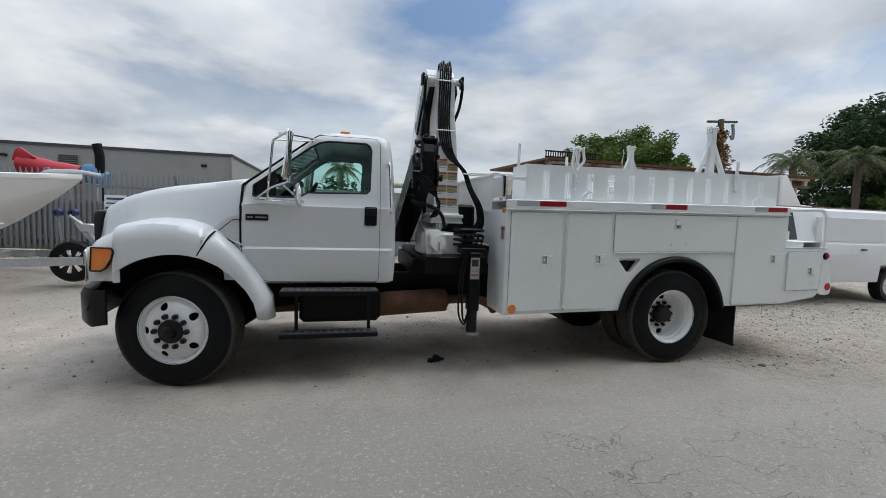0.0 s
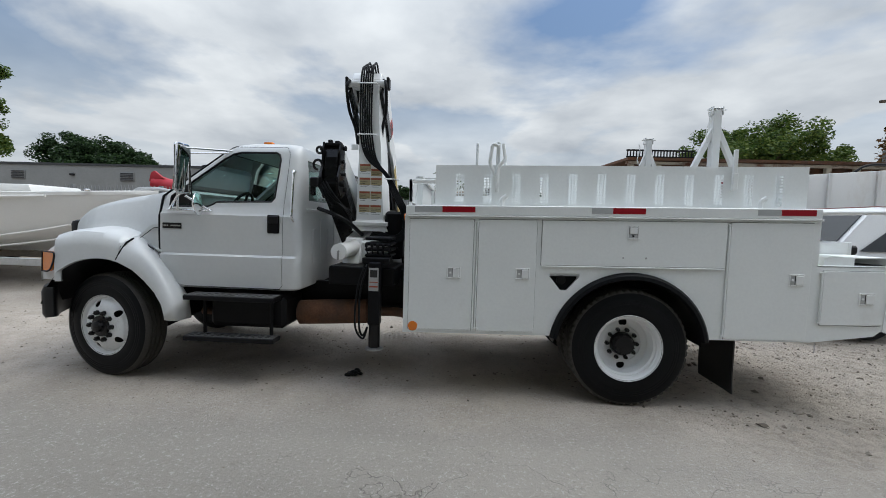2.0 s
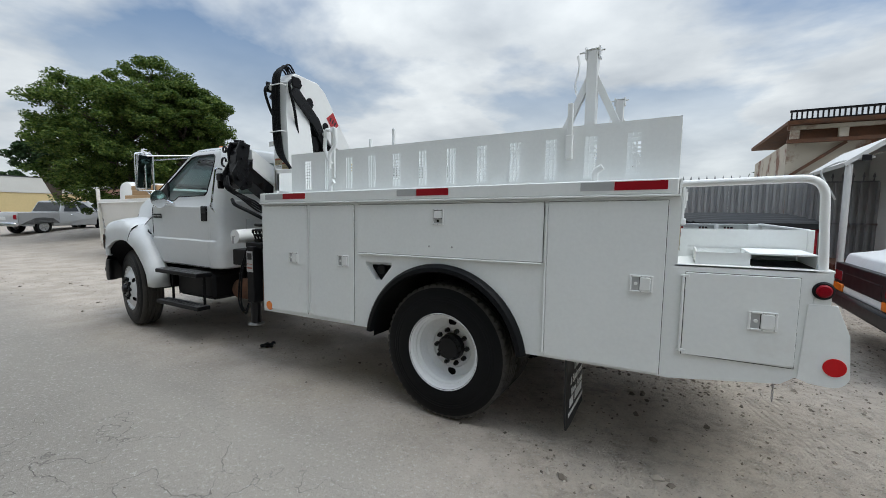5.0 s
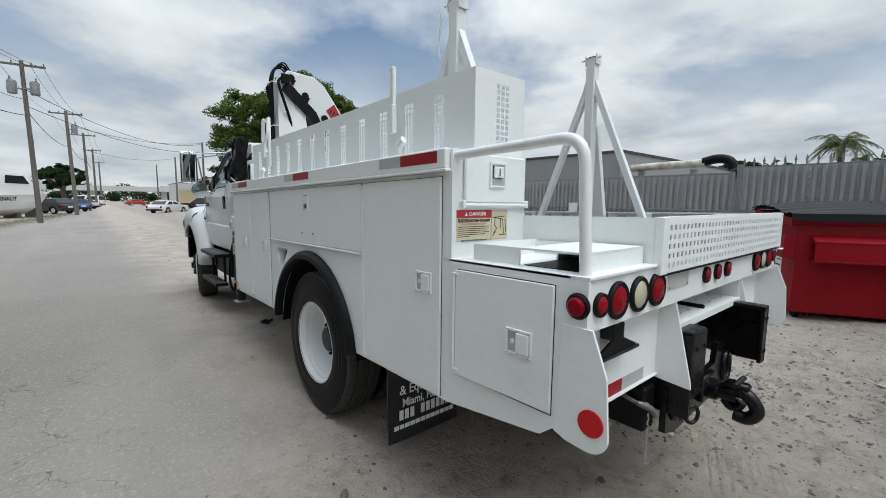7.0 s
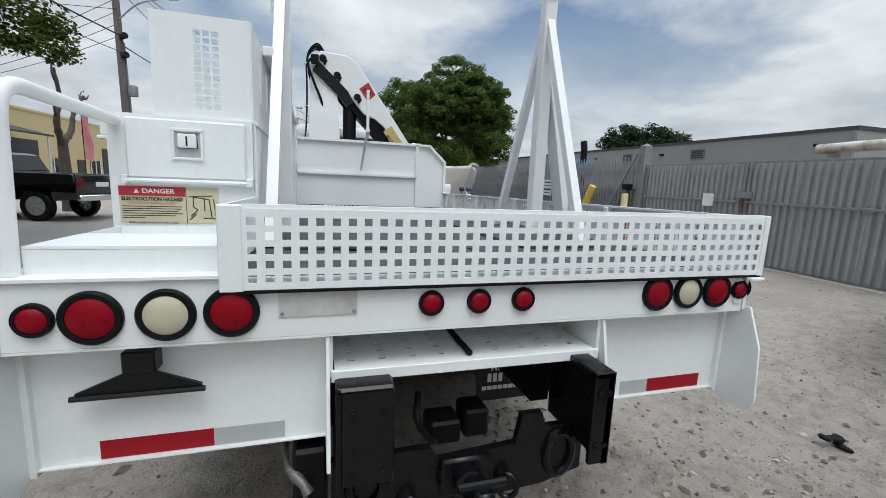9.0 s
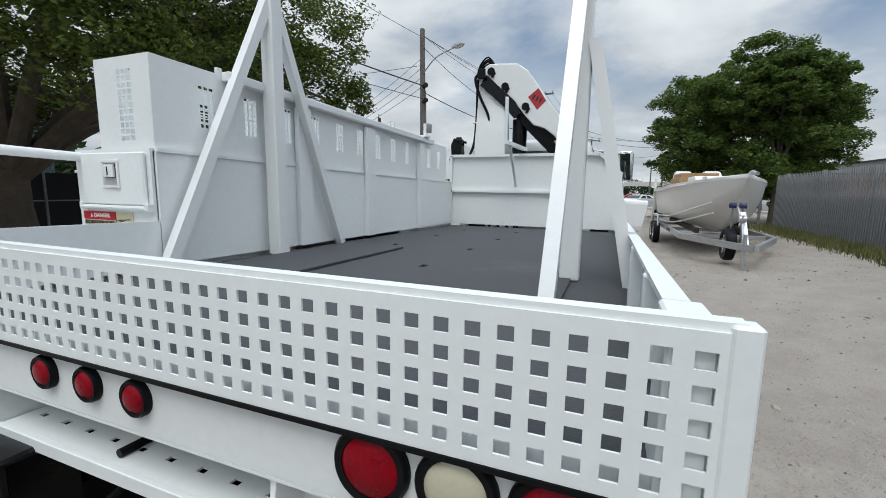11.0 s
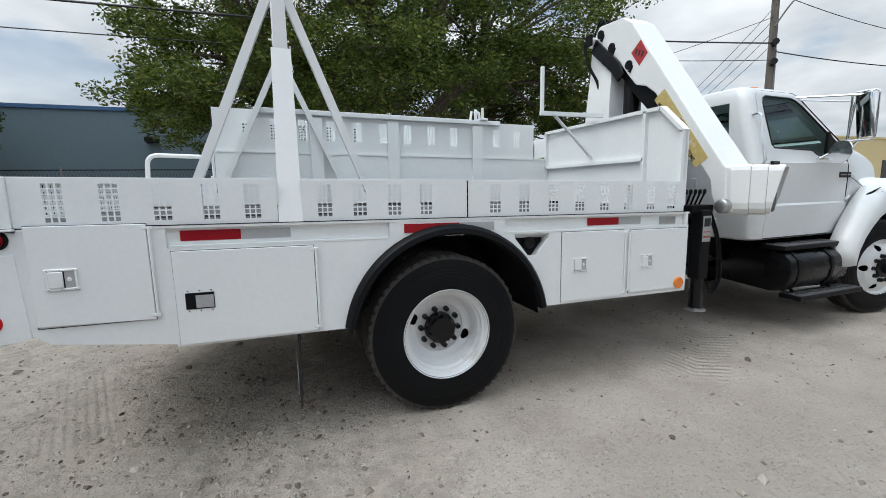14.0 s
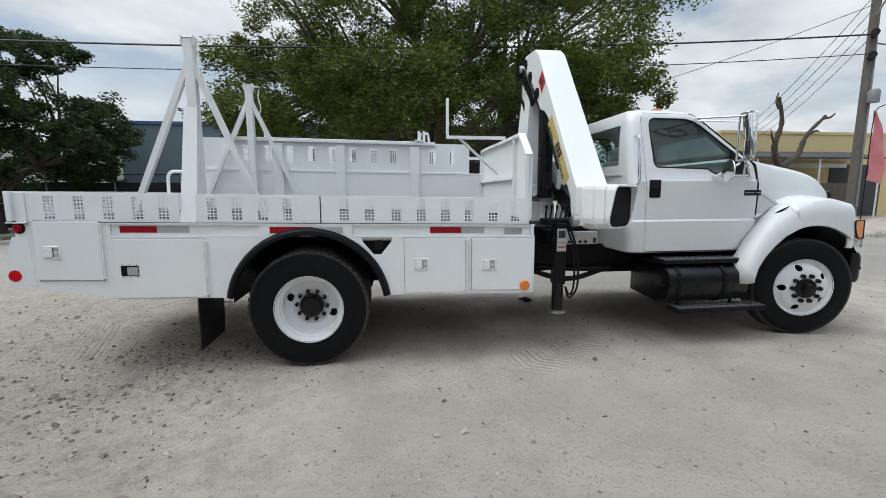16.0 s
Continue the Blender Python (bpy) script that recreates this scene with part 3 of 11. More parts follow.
pierced(bm, (CABY0 + 0.004, CABY1 - 0.001), (CABZ0, CABZ1), eh, lambda u, v, d: (CABX1 - 0.004 + d, u, v), 0.004)
body_part("perforated_panel", bm, label="white sheet panel with groups of square holes")
bm = bm_new()
box(bm, CABX0, CABX0 + 0.004, CABY0 + 0.004, CABY1, CABZ0, CABZ1)
body_part("end_panel", bm)
bm = bm_new()
box(bm, 3.03, 6.66, LY + 0.06, -0.70, 1.756, 1.766)
body_part("cabinet_top", bm)
# inner wall, ribs and rail seen from the bed
bm = bm_new()
box(bm, 3.04, 6.655, -0.70, -0.688, 1.27, 1.755)
box(bm, 3.04, 6.655, -0.71, -0.68, 1.752, 1.77)
body_part("bed_side_wall", bm)
for x in (4.02, 4.98, 5.75):
    bm = bm_new()
    box(bm, x - 0.06, x + 0.06, -0.688, -0.655, 1.27, 2.10, 0.004)
    body_part("upright", bm)
bm = bm_new()
box(bm, 3.75, 6.30, -0.695, -0.645, 2.12, 2.165, 0.004)
body_part("inner_top_rail", bm)
bm = bm_new()
tube(bm, [(3.96, -0.66, 2.165), (3.96, -0.66, 2.30)], 0.016, 8)
box(bm, 3.91, 4.01, -0.70, -0.62, 2.165, 2.185, 0.004)
body_part("latch_post", bm)

# rods and hooks along the cabinet top
bm = bm_new()
box(bm, 3.84, 3.875, CABY0 - 0.03, CABY0 - 0.004, 1.90, 2.36, 0.004)
tube(bm, bent([(3.86, CABY0 - 0.05, 2.32), (3.80, CABY0 - 0.05, 2.34), (3.78, CABY0 - 0.05, 2.16), (3.83, CABY0 - 0.05, 2.06), (3.86, CABY0 - 0.05, 2.02)], 0.03), 0.017, 8)
tube(bm, bent([(3.90, CABY0 - 0.04, 2.34), (3.92, CABY0 - 0.05, 2.20), (3.85, CABY0 - 0.06, 2.12), (3.85, CABY0 - 0.06, 1.98)], 0.03), 0.015, 8)
body_part("load_hook", bm, label="white bent steel load hook")
bm = bm_new()
box(bm, 5.975, 6.01, CABY0 - 0.028, CABY0 - 0.003, 1.95, 2.30, 0.004)
box(bm, 5.970, 6.015, CABY0 - 0.036, CABY0 - 0.003, 1.93, 2.09, 0.004)
body_part("stake", bm)
for x in (3.90, 6.18):
    bm = bm_new()
    tube(bm, bent([(x, LY + 0.05, 1.76), (x, LY + 0.05, 1.83), (x + 0.045, LY + 0.05, 1.86)], 0.02), 0.016, 8, flat=1.4)
    body_part("small_hook", bm)
bm = bm_new()
box(bm, 3.672, 3.704, 0.08, 0.11, 2.135, 2.565, 0.004)
slab_at = facing((3.365, 0.13, 2.135), (0.66, -0.07, 0), (0, 0, 1))
bmesh.ops.create_cube(bm, size=1, matrix=slab_at @ Matrix.Diagonal((0.68, 0.035, 0.045, 1)))
tube(bm, [(3.55, 0.105, 2.12), (3.06, 0.085, 1.71)], 0.016, 8)
body_part("boom_rest", bm, label="white boom rest bracket on the bulkhead")

# bulkhead behind the crane
bm = bm_new()
prism(bm, [(-0.70, 1.27), (1.195, 1.27), (1.195, 1.86), (0.96, 2.08), (-0.70, 2.08)], 0, 3.07, 3.085)
body_part("bulkhead", bm, label="white bulkhead plate with ribs")
for (y0, z0), (y1, z1) in (((-0.70, 2.065), (0.965, 2.065)), ((-0.70, 1.66), (0.80, 1.66)), ((0.80, 1.27), (0.80, 2.065)), ((0.96, 2.07), (1.19, 1.855)), ((1.18, 1.27), (1.18, 1.86)), ((-0.69, 1.27), (-0.69, 2.065))):
    bm = bm_new()
    d = Vector((0, y1 - y0, z1 - z0))
    m = facing((3.0875, (y0 + y1) / 2, (z0 + z1) / 2), d, (1, 0, 0))
    r = bmesh.ops.create_cube(bm, size=1, matrix=m @ Matrix.Diagonal((d.length, 0.07, 0.03, 1)))
    body_part("rib", bm)

# bed floor with drain holes
bm = bm_new()
dh = []
for i in range(5):
    for j in range(3):
        x, y = 3.75 + 0.75 * i, -0.3 + 0.55 * j
        dh.append((x - 0.035, x + 0.035, y - 0.018, y + 0.018))
pierced(bm, (3.085, 7.34), (-0.688, 1.19), dh, lambda u, v, d: (u, v, 1.235 + d), 0.012)
body_part("bed_floor", bm, BEDFLOOR, label="dark grey coated bed floor")
bm = bm_new()
box(bm, 3.09, 7.32, -0.68, 1.14, 1.16, 1.19)
body_part("bed_frame", bm, BLACK)
for y in (-0.36, 0.74):
    bm = bm_new()
    box(bm, 5.45, 6.75, y - 0.22, y + 0.22, 1.248, 1.262, 0.003)
    body_part("floor_plate", bm, BEDFLOOR)

# right sideboard with hole groups, in three lengths
for x0, x1, groups in ((3.075, 4.962, (3.21, 3.42, 3.645, 3.865, 4.085, 4.31, 4.545, 4.765)), (4.972, 5.985, (5.25, 5.45, 5.66, 5.86)), (6.115, 7.26, (6.24, 6.44, 6.66, 6.88, 7.10))):
    hh = []
    for c in groups:
        hh += hole_group(c, 0.085, 1.245, 1.435, 3, 7)
    bm = bm_new()
    pierced(bm, (x0, x1), (1.222, 1.458), hh, lambda u, v, d: (u, RY - 0.012 + d, v), 0.004)
    body_part("sideboard", bm, label="white sideboard with groups of square holes")
    bm = bm_new()
    box(bm, x0, x1, RY - 0.045, RY - 0.012, 1.452, 1.462)
    body_part("sideboard_lip", bm)
bm = bm_new()
box(bm, 4.964, 4.970, RY - 0.02, RY - 0.006, 1.222, 1.458)
body_part("seam", bm, BLACK)
for x in (3.6, 4.4, 5.3, 6.5, 7.0):
    bm = bm_new()
    box(bm, x - 0.02, x + 0.02, RY - 0.05, RY - 0.013, 1.248, 1.452, 0.003)
    body_part("stiffener", bm)
bm = bm_new()
box(bm, 7.262, 7.365, RY - 0.05, RY + 0.004, 1.222, 1.462, 0.004)
box(bm, 7.25, 7.40, RY - 0.04, RY + 0.03, 1.212, 1.222, 0.002)
body_part("corner_post", bm)
bm = bm_new()
box(bm, 3.06, 7.37, RY - 0.03, RY + 0.0055, 1.2195, 1.2235)
body_part("rubber_strip", bm, BLACK)

# tail: deck, compartments, fins, lamp rail
for s, y in ((-1, LY), (1, RY)):
    bm = bm_new()
    zt = 1.27 if s < 0 else 1.205
    prism(bm, [(6.66, 0.588), (7.185, 0.655), (7.24, 0.70), (7.29, 0.70), (7.29, zt), (6.66, zt)], 1, y, y - s * 0.02)
    if s < 0:
        prism(bm, [(6.66, 1.27), (7.29, 1.27), (7.36, 1.27), (7.36, 1.262), (6.66, 1.262)], 1, y, y + 0.02)
    body_part("tail_side", bm)
    # fin with a round reflector
    bm = bm_new()
    fin = [(7.27, 1.10), (7.25, 0.70), (7.30, 0.682), *[(7.385 + 0.072 * math.cos(radians(a_)), 0.742 + 0.066 * math.sin(radians(a_))) for a_ in range(-95, 20, 15)], (7.442, 0.95), (7.385, 1.10)]
    prism(bm, fin, 1, y - s * 0.004, y + s * 0.006, bevel=0.002)
    body_part("tail_fin", bm)
    bm = bm_new()
    disc(bm, (7.394, y + s * 0.006, 0.783), (0, s, 0), 0.047, 0.005, 24)
    body_part("round_reflector", bm, REDREFLECTOR, label="round red reflector")
    bm = bm_new()
    disc(bm, (7.325, y + s * 0.001, 1.172), (0, s, 0), 0.046, 0.012, 24, 0.008)
    ml = body_part("marker_lamp", bm, RUBBER, label="round red marker lamp in black rubber")
    bm = bm_new()
    disc(bm, (7.325, y + s * 0.0135, 1.172), (0, s, 0), 0.033, 0.014, 24, 0.008)
    body_part("lens", bm, REDLENS, ml, smooth=True)
    bm = bm_new()
    box(bm, 7.2905, 7.36, min(y, y - s * 0.015), max(y, y - s * 0.015), 1.086, 1.2615)
    body_part("corner_plate", bm)
    bm = bm_new()
    disc(bm, (3.114, y + s * (0.014 if s > 0 else 0.001), 0.652 if s < 0 else 0.645), (0, s, 0), 0.049, 0.014, 20, 0.006)
    body_part("marker_lamp", bm, ORANGE, label="round orange marker lamp", smooth=True)

bm = bm_new()
box(bm, 6.66, 7.365, LY, -0.69, 1.262, 1.274, 0.002)
body_part("tail_deck", bm)
# lamp rail
bm = bm_new()
box(bm, 7.335, 7.352, LY + 0.001, RY - 0.001, 1.085, 1.262, 0.002)
box(bm, 7.30, 7.352, LY + 0.01, RY - 0.01, 1.078, 1.085)
body_part("lamp_rail", bm, label="white tail lamp rail")
# lower tail panels and inner fins, shelf recess
for y0, y1 in ((LY + 0.02, -0.425), (0.56, RY - 0.02)):
    bm = bm_new()
    box(bm, 7.255, 7.27, y0, y1, 0.719, 1.085)
    box(bm, 7.255, 7.285, y0, y1, 0.714, 0.7185)
    body_part("tail_panel", bm)
for y in (-0.42, 0.555):
    bm = bm_new()
    prism(bm, [(7.20, 1.09), (7.20, 0.76), (7.24, 0.70), (7.43, 0.68), (7.425, 0.72), (7.34, 1.09)], 1, y - 0.006, y + 0.006, bevel=0.002)
    body_part("tail_fin", bm)
for y0, ym, y1, red_first in ((-1.045, -0.752, -0.55, True), (0.72, 0.855, 1.125, False)):
    for a, b, m in ((y0, ym, REDTAPE if red_first else GREYTAPE), (ym, y1, GREYTAPE if red_first else REDTAPE)):
        bm = bm_new()
        box(bm, 7.27, 7.272, a + 0.001, b - 0.001, 0.723, 0.779)
        body_part("reflective_tape", bm, m, label="silver reflective tape" if m is GREYTAPE else "red reflective tape")
bm = bm_new()
sh = []
for i in range(15):
    for j in range(9):
        x, y = 6.34 + 0.066 * i, -0.345 + 0.102 * j
        sh.append((x - 0.009, x + 0.009, y - 0.012, y + 0.012))
pierced(bm, (6.2, 7.33), (-0.40, 0.53), sh, lambda u, v, d: (u, v, 0.955 + d), 0.006)
body_part("pull_out_shelf", bm, BODYWHITE, label="perforated grey shelf in the tail recess")
bm = bm_new()
box(bm, 7.33, 7.345, -0.41, 0.545, 0.925, 0.962, 0.002)
box(bm, 6.2, 7.335, -0.42, -0.405, 0.94, 1.09)
box(bm, 6.2, 7.335, 0.535, 0.55, 0.94, 1.09)
box(bm, 6.19, 6.2, -0.42, 0.55, 0.94, 1.09)
box(bm, 6.2, 7.335, -0.42, 0.55, 1.09, 1.1)
body_part("tail_recess", bm, BODYWHITE)
# black sheet added below the shelf so that its holes look shaded
bm = bm_new()
box(bm, 6.22, 7.30, -0.39, 0.52, 0.915, 0.925)
body_part("hole_shade_sheet", bm, BLACK)
bm = bm_new()
tube(bm, [(6.3, 0.06, 0.972), (7.31, 0.05, 0.972)], 0.011, 8)
body_part("shelf_rod", bm, BLACK)


def tail_lamp(y, z, r, lens, x=7.352, label=""):
    bm = bm_new()
    lathe(bm, [(r * 1.0, 0), (r * 1.0, 0.010), (r * 0.93, 0.016), (r * 0.76, 0.014), (r * 0.74, 0.006)], facing((x, y, z), (0, 1, 0), (0, 0, 1)), 32)
    lamp = body_part("tail_lamp", bm, RUBBER, label=label, smooth=True)
    bm = bm_new()
    lathe(bm, [(r * 0.75, 0.002), (r * 0.75, 0.012), (r * 0.58, 0.019), (r * 0.3, 0.022), (0.0005, 0.023)], facing((x, y, z), (0, 1, 0), (0, 0, 1)), 32)
    body_part("lens", bm, lens, lamp, smooth=True)
    return lamp


RED_L, CLR_L = "round red tail lamp in black rubber ring", "round yellowed white reversing lamp in black rubber ring"
for y, r, lens in ((-1.118, 0.044, REDLENS), (-0.998, 0.071, REDLENS), (-0.832, 0.071, CLEARLENS), (-0.674, 0.071, REDLENS),
                   (-0.106, 0.041, REDLENS), (0.054, 0.041, REDLENS), (0.212, 0.041, REDLENS),
                   (0.768, 0.067, REDLENS), (0.910, 0.065, CLEARLENS), (1.052, 0.067, REDLENS), (1.168, 0.037, REDLENS)):
    tail_lamp(y, 1.168, r, lens, label=CLR_L if lens is CLEARLENS else RED_L)
bm = bm_new()
box(bm, 7.352, 7.356, -0.555, -0.335, 1.145, 1.235)
pl = body_part("bare_plate", bm, material("dull_white_plate", (0.58, 0.58, 0.56), 0.4, 0.2, vary=0.1, scale=9, dirt=(0.42, 0.41, 0.39), dirt_at=(0.5, 0.7)), label="dull white riveted metal plate")
for y in (-0.545, -0.345):
    for z in (1.155, 1.225):
        bm = bm_new()
        disc(bm, (7.356, y, z), (1, 0, 0), 0.006, 0.003, 8)
        body_part("rivet", bm, STEEL, pl)
# licence plate holder, empty
bm = bm_new()
box(bm, 7.27, 7.33, -0.955, -0.875, 0.995, 1.06, 0.004)
prism(bm, [(-0.95, 1.0), (-0.88, 1.0), (-0.765, 0.952), (-0.765, 0.935), (-1.065, 0.935), (-1.065, 0.952)], 0, 7.315, 7.327)
tube(bm, [(7.33, -1.075, 0.94), (7.33, -0.755, 0.94)], 0.008, 6)
body_part("plate_holder", bm, BLACKGLOSS, label="empty black licence plate bracket")

# perforated tailboard
th = []
n = 42
for i in range(n):
    for j in range(5):
        y = -0.628 + 0.0443 * i
        z = 1.252 + 0.0395 * j
        th.append((y, y + 0.0225, z, z + 0.0215))
bm = bm_new()
pierced(bm, (-0.64, 1.235), (1.232, 1.455), th, lambda u, v, d: (7.372 + d, u, v), 0.004)
body_part("tailboard", bm, label="white tailboard full of square holes")
bm = bm_new()
box(bm, 7.345, 7.372, -0.64, 1.235, 1.452, 1.466)
body_part("tailboard_lip", bm)
for y0, y1 in ((-0.70, -0.64), (1.22, 1.25)):
    bm = bm_new()
    box(bm, 7.345, 7.38, y0, y1, 1.228, 1.464, 0.003)
    body_part("tailboard_post", bm)
bm = bm_new()
box(bm, 6.66, 7.345, -0.70, -0.688, 1.262, 1.462)
body_part("bed_side_wall", bm)
bm = bm_new()
box(bm, 7.34, 7.378, -0.66, 1.24, 1.222, 1.231)
body_part("rubber_strip", bm, BLACK)

# tray box on the left tail deck
bm = bm_new()
box(bm, 7.02, 7.31, -1.15, -0.712, 1.338, 1.346)
tray = body_part("deck_tray", bm, label="white open-ended steel tray")
for x0, x1, y0, y1, z1 in ((6.76, 7.02, -1.15, -1.142, 1.345), (6.768, 7.30, -0.72, -0.712, 1.337), (6.76, 6.768, -1.142, -0.712, 1.345), (7.302, 7.31, -1.15, -0.712, 1.337), (7.02, 7.03, -0.9, -0.721, 1.337)):
    bm = bm_new()
    box(bm, x0, x1, y0, y1, 1.274, z1)
    body_part("tray_side", bm, parent=tray)
bm = bm_new()
box(bm, 7.03, 7.30, -1.13, -0.72, 1.2745, 1.277)
body_part("tray_floor", bm, BLACK)
# grab rail
bm = bm_new()
tube(bm, bent([(6.66, -1.175, 1.735), (7.30, -1.17, 1.745), (7.325, -1.17, 1.274)], 0.10, 8), 0.021, 14)
body_part("grab_rail", bm, WHITE, smooth=True, label="bent white grab rail")

# rear face of the left cabinet: small door and warning label
bm = bm_new()
box(bm, 6.66, 6.672, LY + 0.001, -0.70, 1.274, 1.765)
body_part("cabinet_end", bm)
bm = bm_new()
box(bm, 6.672, 6.690, -1.14, -0.725, 1.525, 1.750, 0.006)
sd = body_part("compartment_door", bm, label="small white hatch on the cabinet end")
bm = bm_new()
tube(bm, [(6.692, -1.15, 1.514), (6.692, -0.71, 1.514)], 0.009, 8)
box(bm, 6.672, 6.70, -1.16, -1.14, 1.500, 1.535, 0.003)
box(bm, 6.672, 6.70, -0.725, -0.70, 1.500, 1.535, 0.003)
body_part("hinge", bm, BODYWHITE, sd)
bm = bm_new()
for y0, y1, z0, z1 in ((-0.985, -0.875, 1.706, 1.718), (-0.985, -0.875, 1.598, 1.608), (-0.985, -0.975, 1.608, 1.706), (-0.885, -0.875, 1.608, 1.706)):
    box(bm, 6.69, 6.699, y0, y1, z0, z1, 0.002)
body_part("latch", bm, WHITE, sd)
bm = bm_new()
box(bm, 6.6905, 6.692, -0.975, -0.885, 1.608, 1.706)
body_part("latch_recess", bm, RECESS, sd)
bm = bm_new()
box(bm, 6.692, 6.694, -0.9648, -0.8952, 1.6422, 1.6998)
body_part("paddle_gap", bm, BLACK, sd)
bm = bm_new()
box(bm, 6.692, 6.706, -0.963, -0.897, 1.644, 1.698, 0.005, seg=2)
body_part("latch_paddle", bm, WHITE, sd)
bm = bm_new()
box(bm, 6.706, 6.7075, -0.933, -0.927, 1.652, 1.688)
body_part("key_slot", bm, BLACK, sd)
SIGNCREAM = material("cream_label", (0.62, 0.56, 0.38), 0.5, vary=0.06, scale=12)
SIGNRED = material("red_label_band", (0.46, 0.02, 0.035), 0.45, vary=0.08, scale=20)
INK = material("black_ink", (0.02, 0.02, 0.02), 0.6, vary=0.1)
REDINK = material("faded_red_ink", (0.55, 0.20, 0.18), 0.6, vary=0.1)
LETTERWHITE = material("white_lettering", (0.80, 0.80, 0.78), 0.5, vary=0.05)
bm = bm_new()
box(bm, 6.672, 6.675, -1.178, -0.834, 1.350, 1.492)
sg = body_part("warning_label", bm, SIGNCREAM, label="cream electrocution warning label with red band")
bm = bm_new()
box(bm, 6.675, 6.6762, -1.178, -0.952, 1.455, 1.492)
body_part("red_band", bm, SIGNRED, sg)


def rear_text(text, y, z, size, mat, parent, sq=1.0, bold=0.0, x=6.677):
    lettering("lettering", text, size, facing((x, y, z + TILT[1] * (x - TILT[0])), (0, 1, 0), (0, 0, 1)), mat, parent, bold, sq)


rear_text("DANGER", -1.045, 1.4735, 0.024, LETTERWHITE, sg, 1.15, 0.0006)
rear_text("ELECTROCUTION HAZARD", -1.066, 1.4425, 0.0195, INK, sg, 0.86, 0.0005)
rear_text("DEATH OR SERIOUS INJURY", -1.066, 1.4265, 0.0125, REDINK, sg, 1.05)
rear_text("KEEP CLEAR OF TRUCK AND LOAD", -1.066, 1.350, 0.0100, INK, sg, 1.05)
bm = bm_new()
for k, w in enumerate((0.205, 0.2, 0.19, 0.205, 0.18, 0.075)):
    z = 1.414 - 0.0090 * k
    box(bm, 6.675, 6.6757, -1.17, -1.17 + w, z - 0.0016, z + 0.0016)
part("small_print", bm, INK, sg, shear=TILT)
bm = bm_new()
prism(bm, [(-1.128, 1.465), (-1.110, 1.465), (-1.119, 1.482)], 0, 6.676, 6.6772)
body_part("warning_triangle", bm, LETTERWHITE, sg)
bm = bm_new()
box(bm, 6.675, 6.6757, -0.951, -0.949, 1.343, 1.49)
for (y0, z0), (y1, z1) in (((-0.86, 1.355), (-0.868, 1.428)), ((-0.868, 1.428), (-0.925, 1.436)), ((-0.925, 1.436), (-0.925, 1.40)), ((-0.935, 1.36), (-0.91, 1.385)), ((-0.91, 1.385), (-0.928, 1.40)), ((-0.89, 1.352), (-0.84, 1.352)), ((-0.94, 1.437), (-0.855, 1.443)), ((-0.94, 1.345), (-0.915, 1.37)), ((-0.885, 1.43), (-0.885, 1.38)), ((-0.852, 1.43), (-0.845, 1.36))):
    tube(bm, [(6.6755, y0, z0 + 0.018), (6.6755, y1, z1 + 0.018)], 0.0020, 5)
body_part("pictogram", bm, INK, sg)

# A-frame reel stands in the bed
def a_frame(y, s, wide):
    top = 2.772
    bm = bm_new()
    box(bm, 6.000, 6.080, y - 0.040, y + 0.040, 1.25, top, 0.006)
    fr = body_part("reel_stand", bm, WHITE, label="tall white steel A-frame stand")
    if wide:
        bm = bm_new()
        loft(bm, [[(xa, yb, zb) for xa, yb in ((x0, y0), (x1, y0), (x1, y0 + 0.05), (x0, y0 + 0.05), (x0, y0))] for x0, x1, y0, zb in ((5.985, 6.113, RY - 0.046, 1.222), (5.985, 6.092, 0.975, 2.20))])
        body_part("outer_post", bm, WHITE, fr)
    for x1 in ((5.50, 6.62) if wide else (5.43, 6.68)):
        bm = bm_new()
        a0, b0 = Vector((x1, y - 0.02, 1.255)), Vector((6.04, y, top - 0.15))
        d = b0 - a0
        m = facing((a0 + b0) / 2, d, (0, 1, 0))
        bmesh.ops.create_cube(bm, size=1, matrix=m @ Matrix.Diagonal((d.length, 0.048, 0.048, 1)))
        body_part("brace", bm, WHITE, fr)
    bm = bm_new()
    box(bm, 5.986, 5.9975, y - 0.04, y + 0.04, top - 0.06, top + 0.022, 0.002)
    box(bm, 6.0825, 6.094, y - 0.04, y + 0.04, top - 0.06, top + 0.022, 0.002)
    box(bm, 5.998, 6.082, y - 0.046, y + 0.046, top, top + 0.006, 0.002)
    tube(bm, [(5.945, y - 0.02, top - 0.008), (6.125, y - 0.02, top - 0.008)], 0.008, 8)
    body_part("stand_head", bm, WHITE, fr)
    # safety chain from the head
    bm = bm_new()
    for k in range(14):
        z = top - 0.05 - 0.021 * k
        m = Matrix.Translation((5.94 + 0.012 * math.sin(k * 0.5), y + s * 0.058, z)) @ Matrix.Rotation(radians(90), 4, "X") @ Matrix.Rotation(radians(90 * (k % 2)), 4, "Y")
        for a_ in range(6):
            p0, p1 = (m @ Vector((0.007 * math.cos(radians(60 * q)), 0.013 * math.sin(radians(60 * q)), 0)) for q in (a_, a_ + 1))
            tube(bm, [p0, p1], 0.003, 4, cap=False)
    body_part("chain", bm, WHITE, fr)


a_frame(-0.62, -1, False)
a_frame(0.95, 1, True)

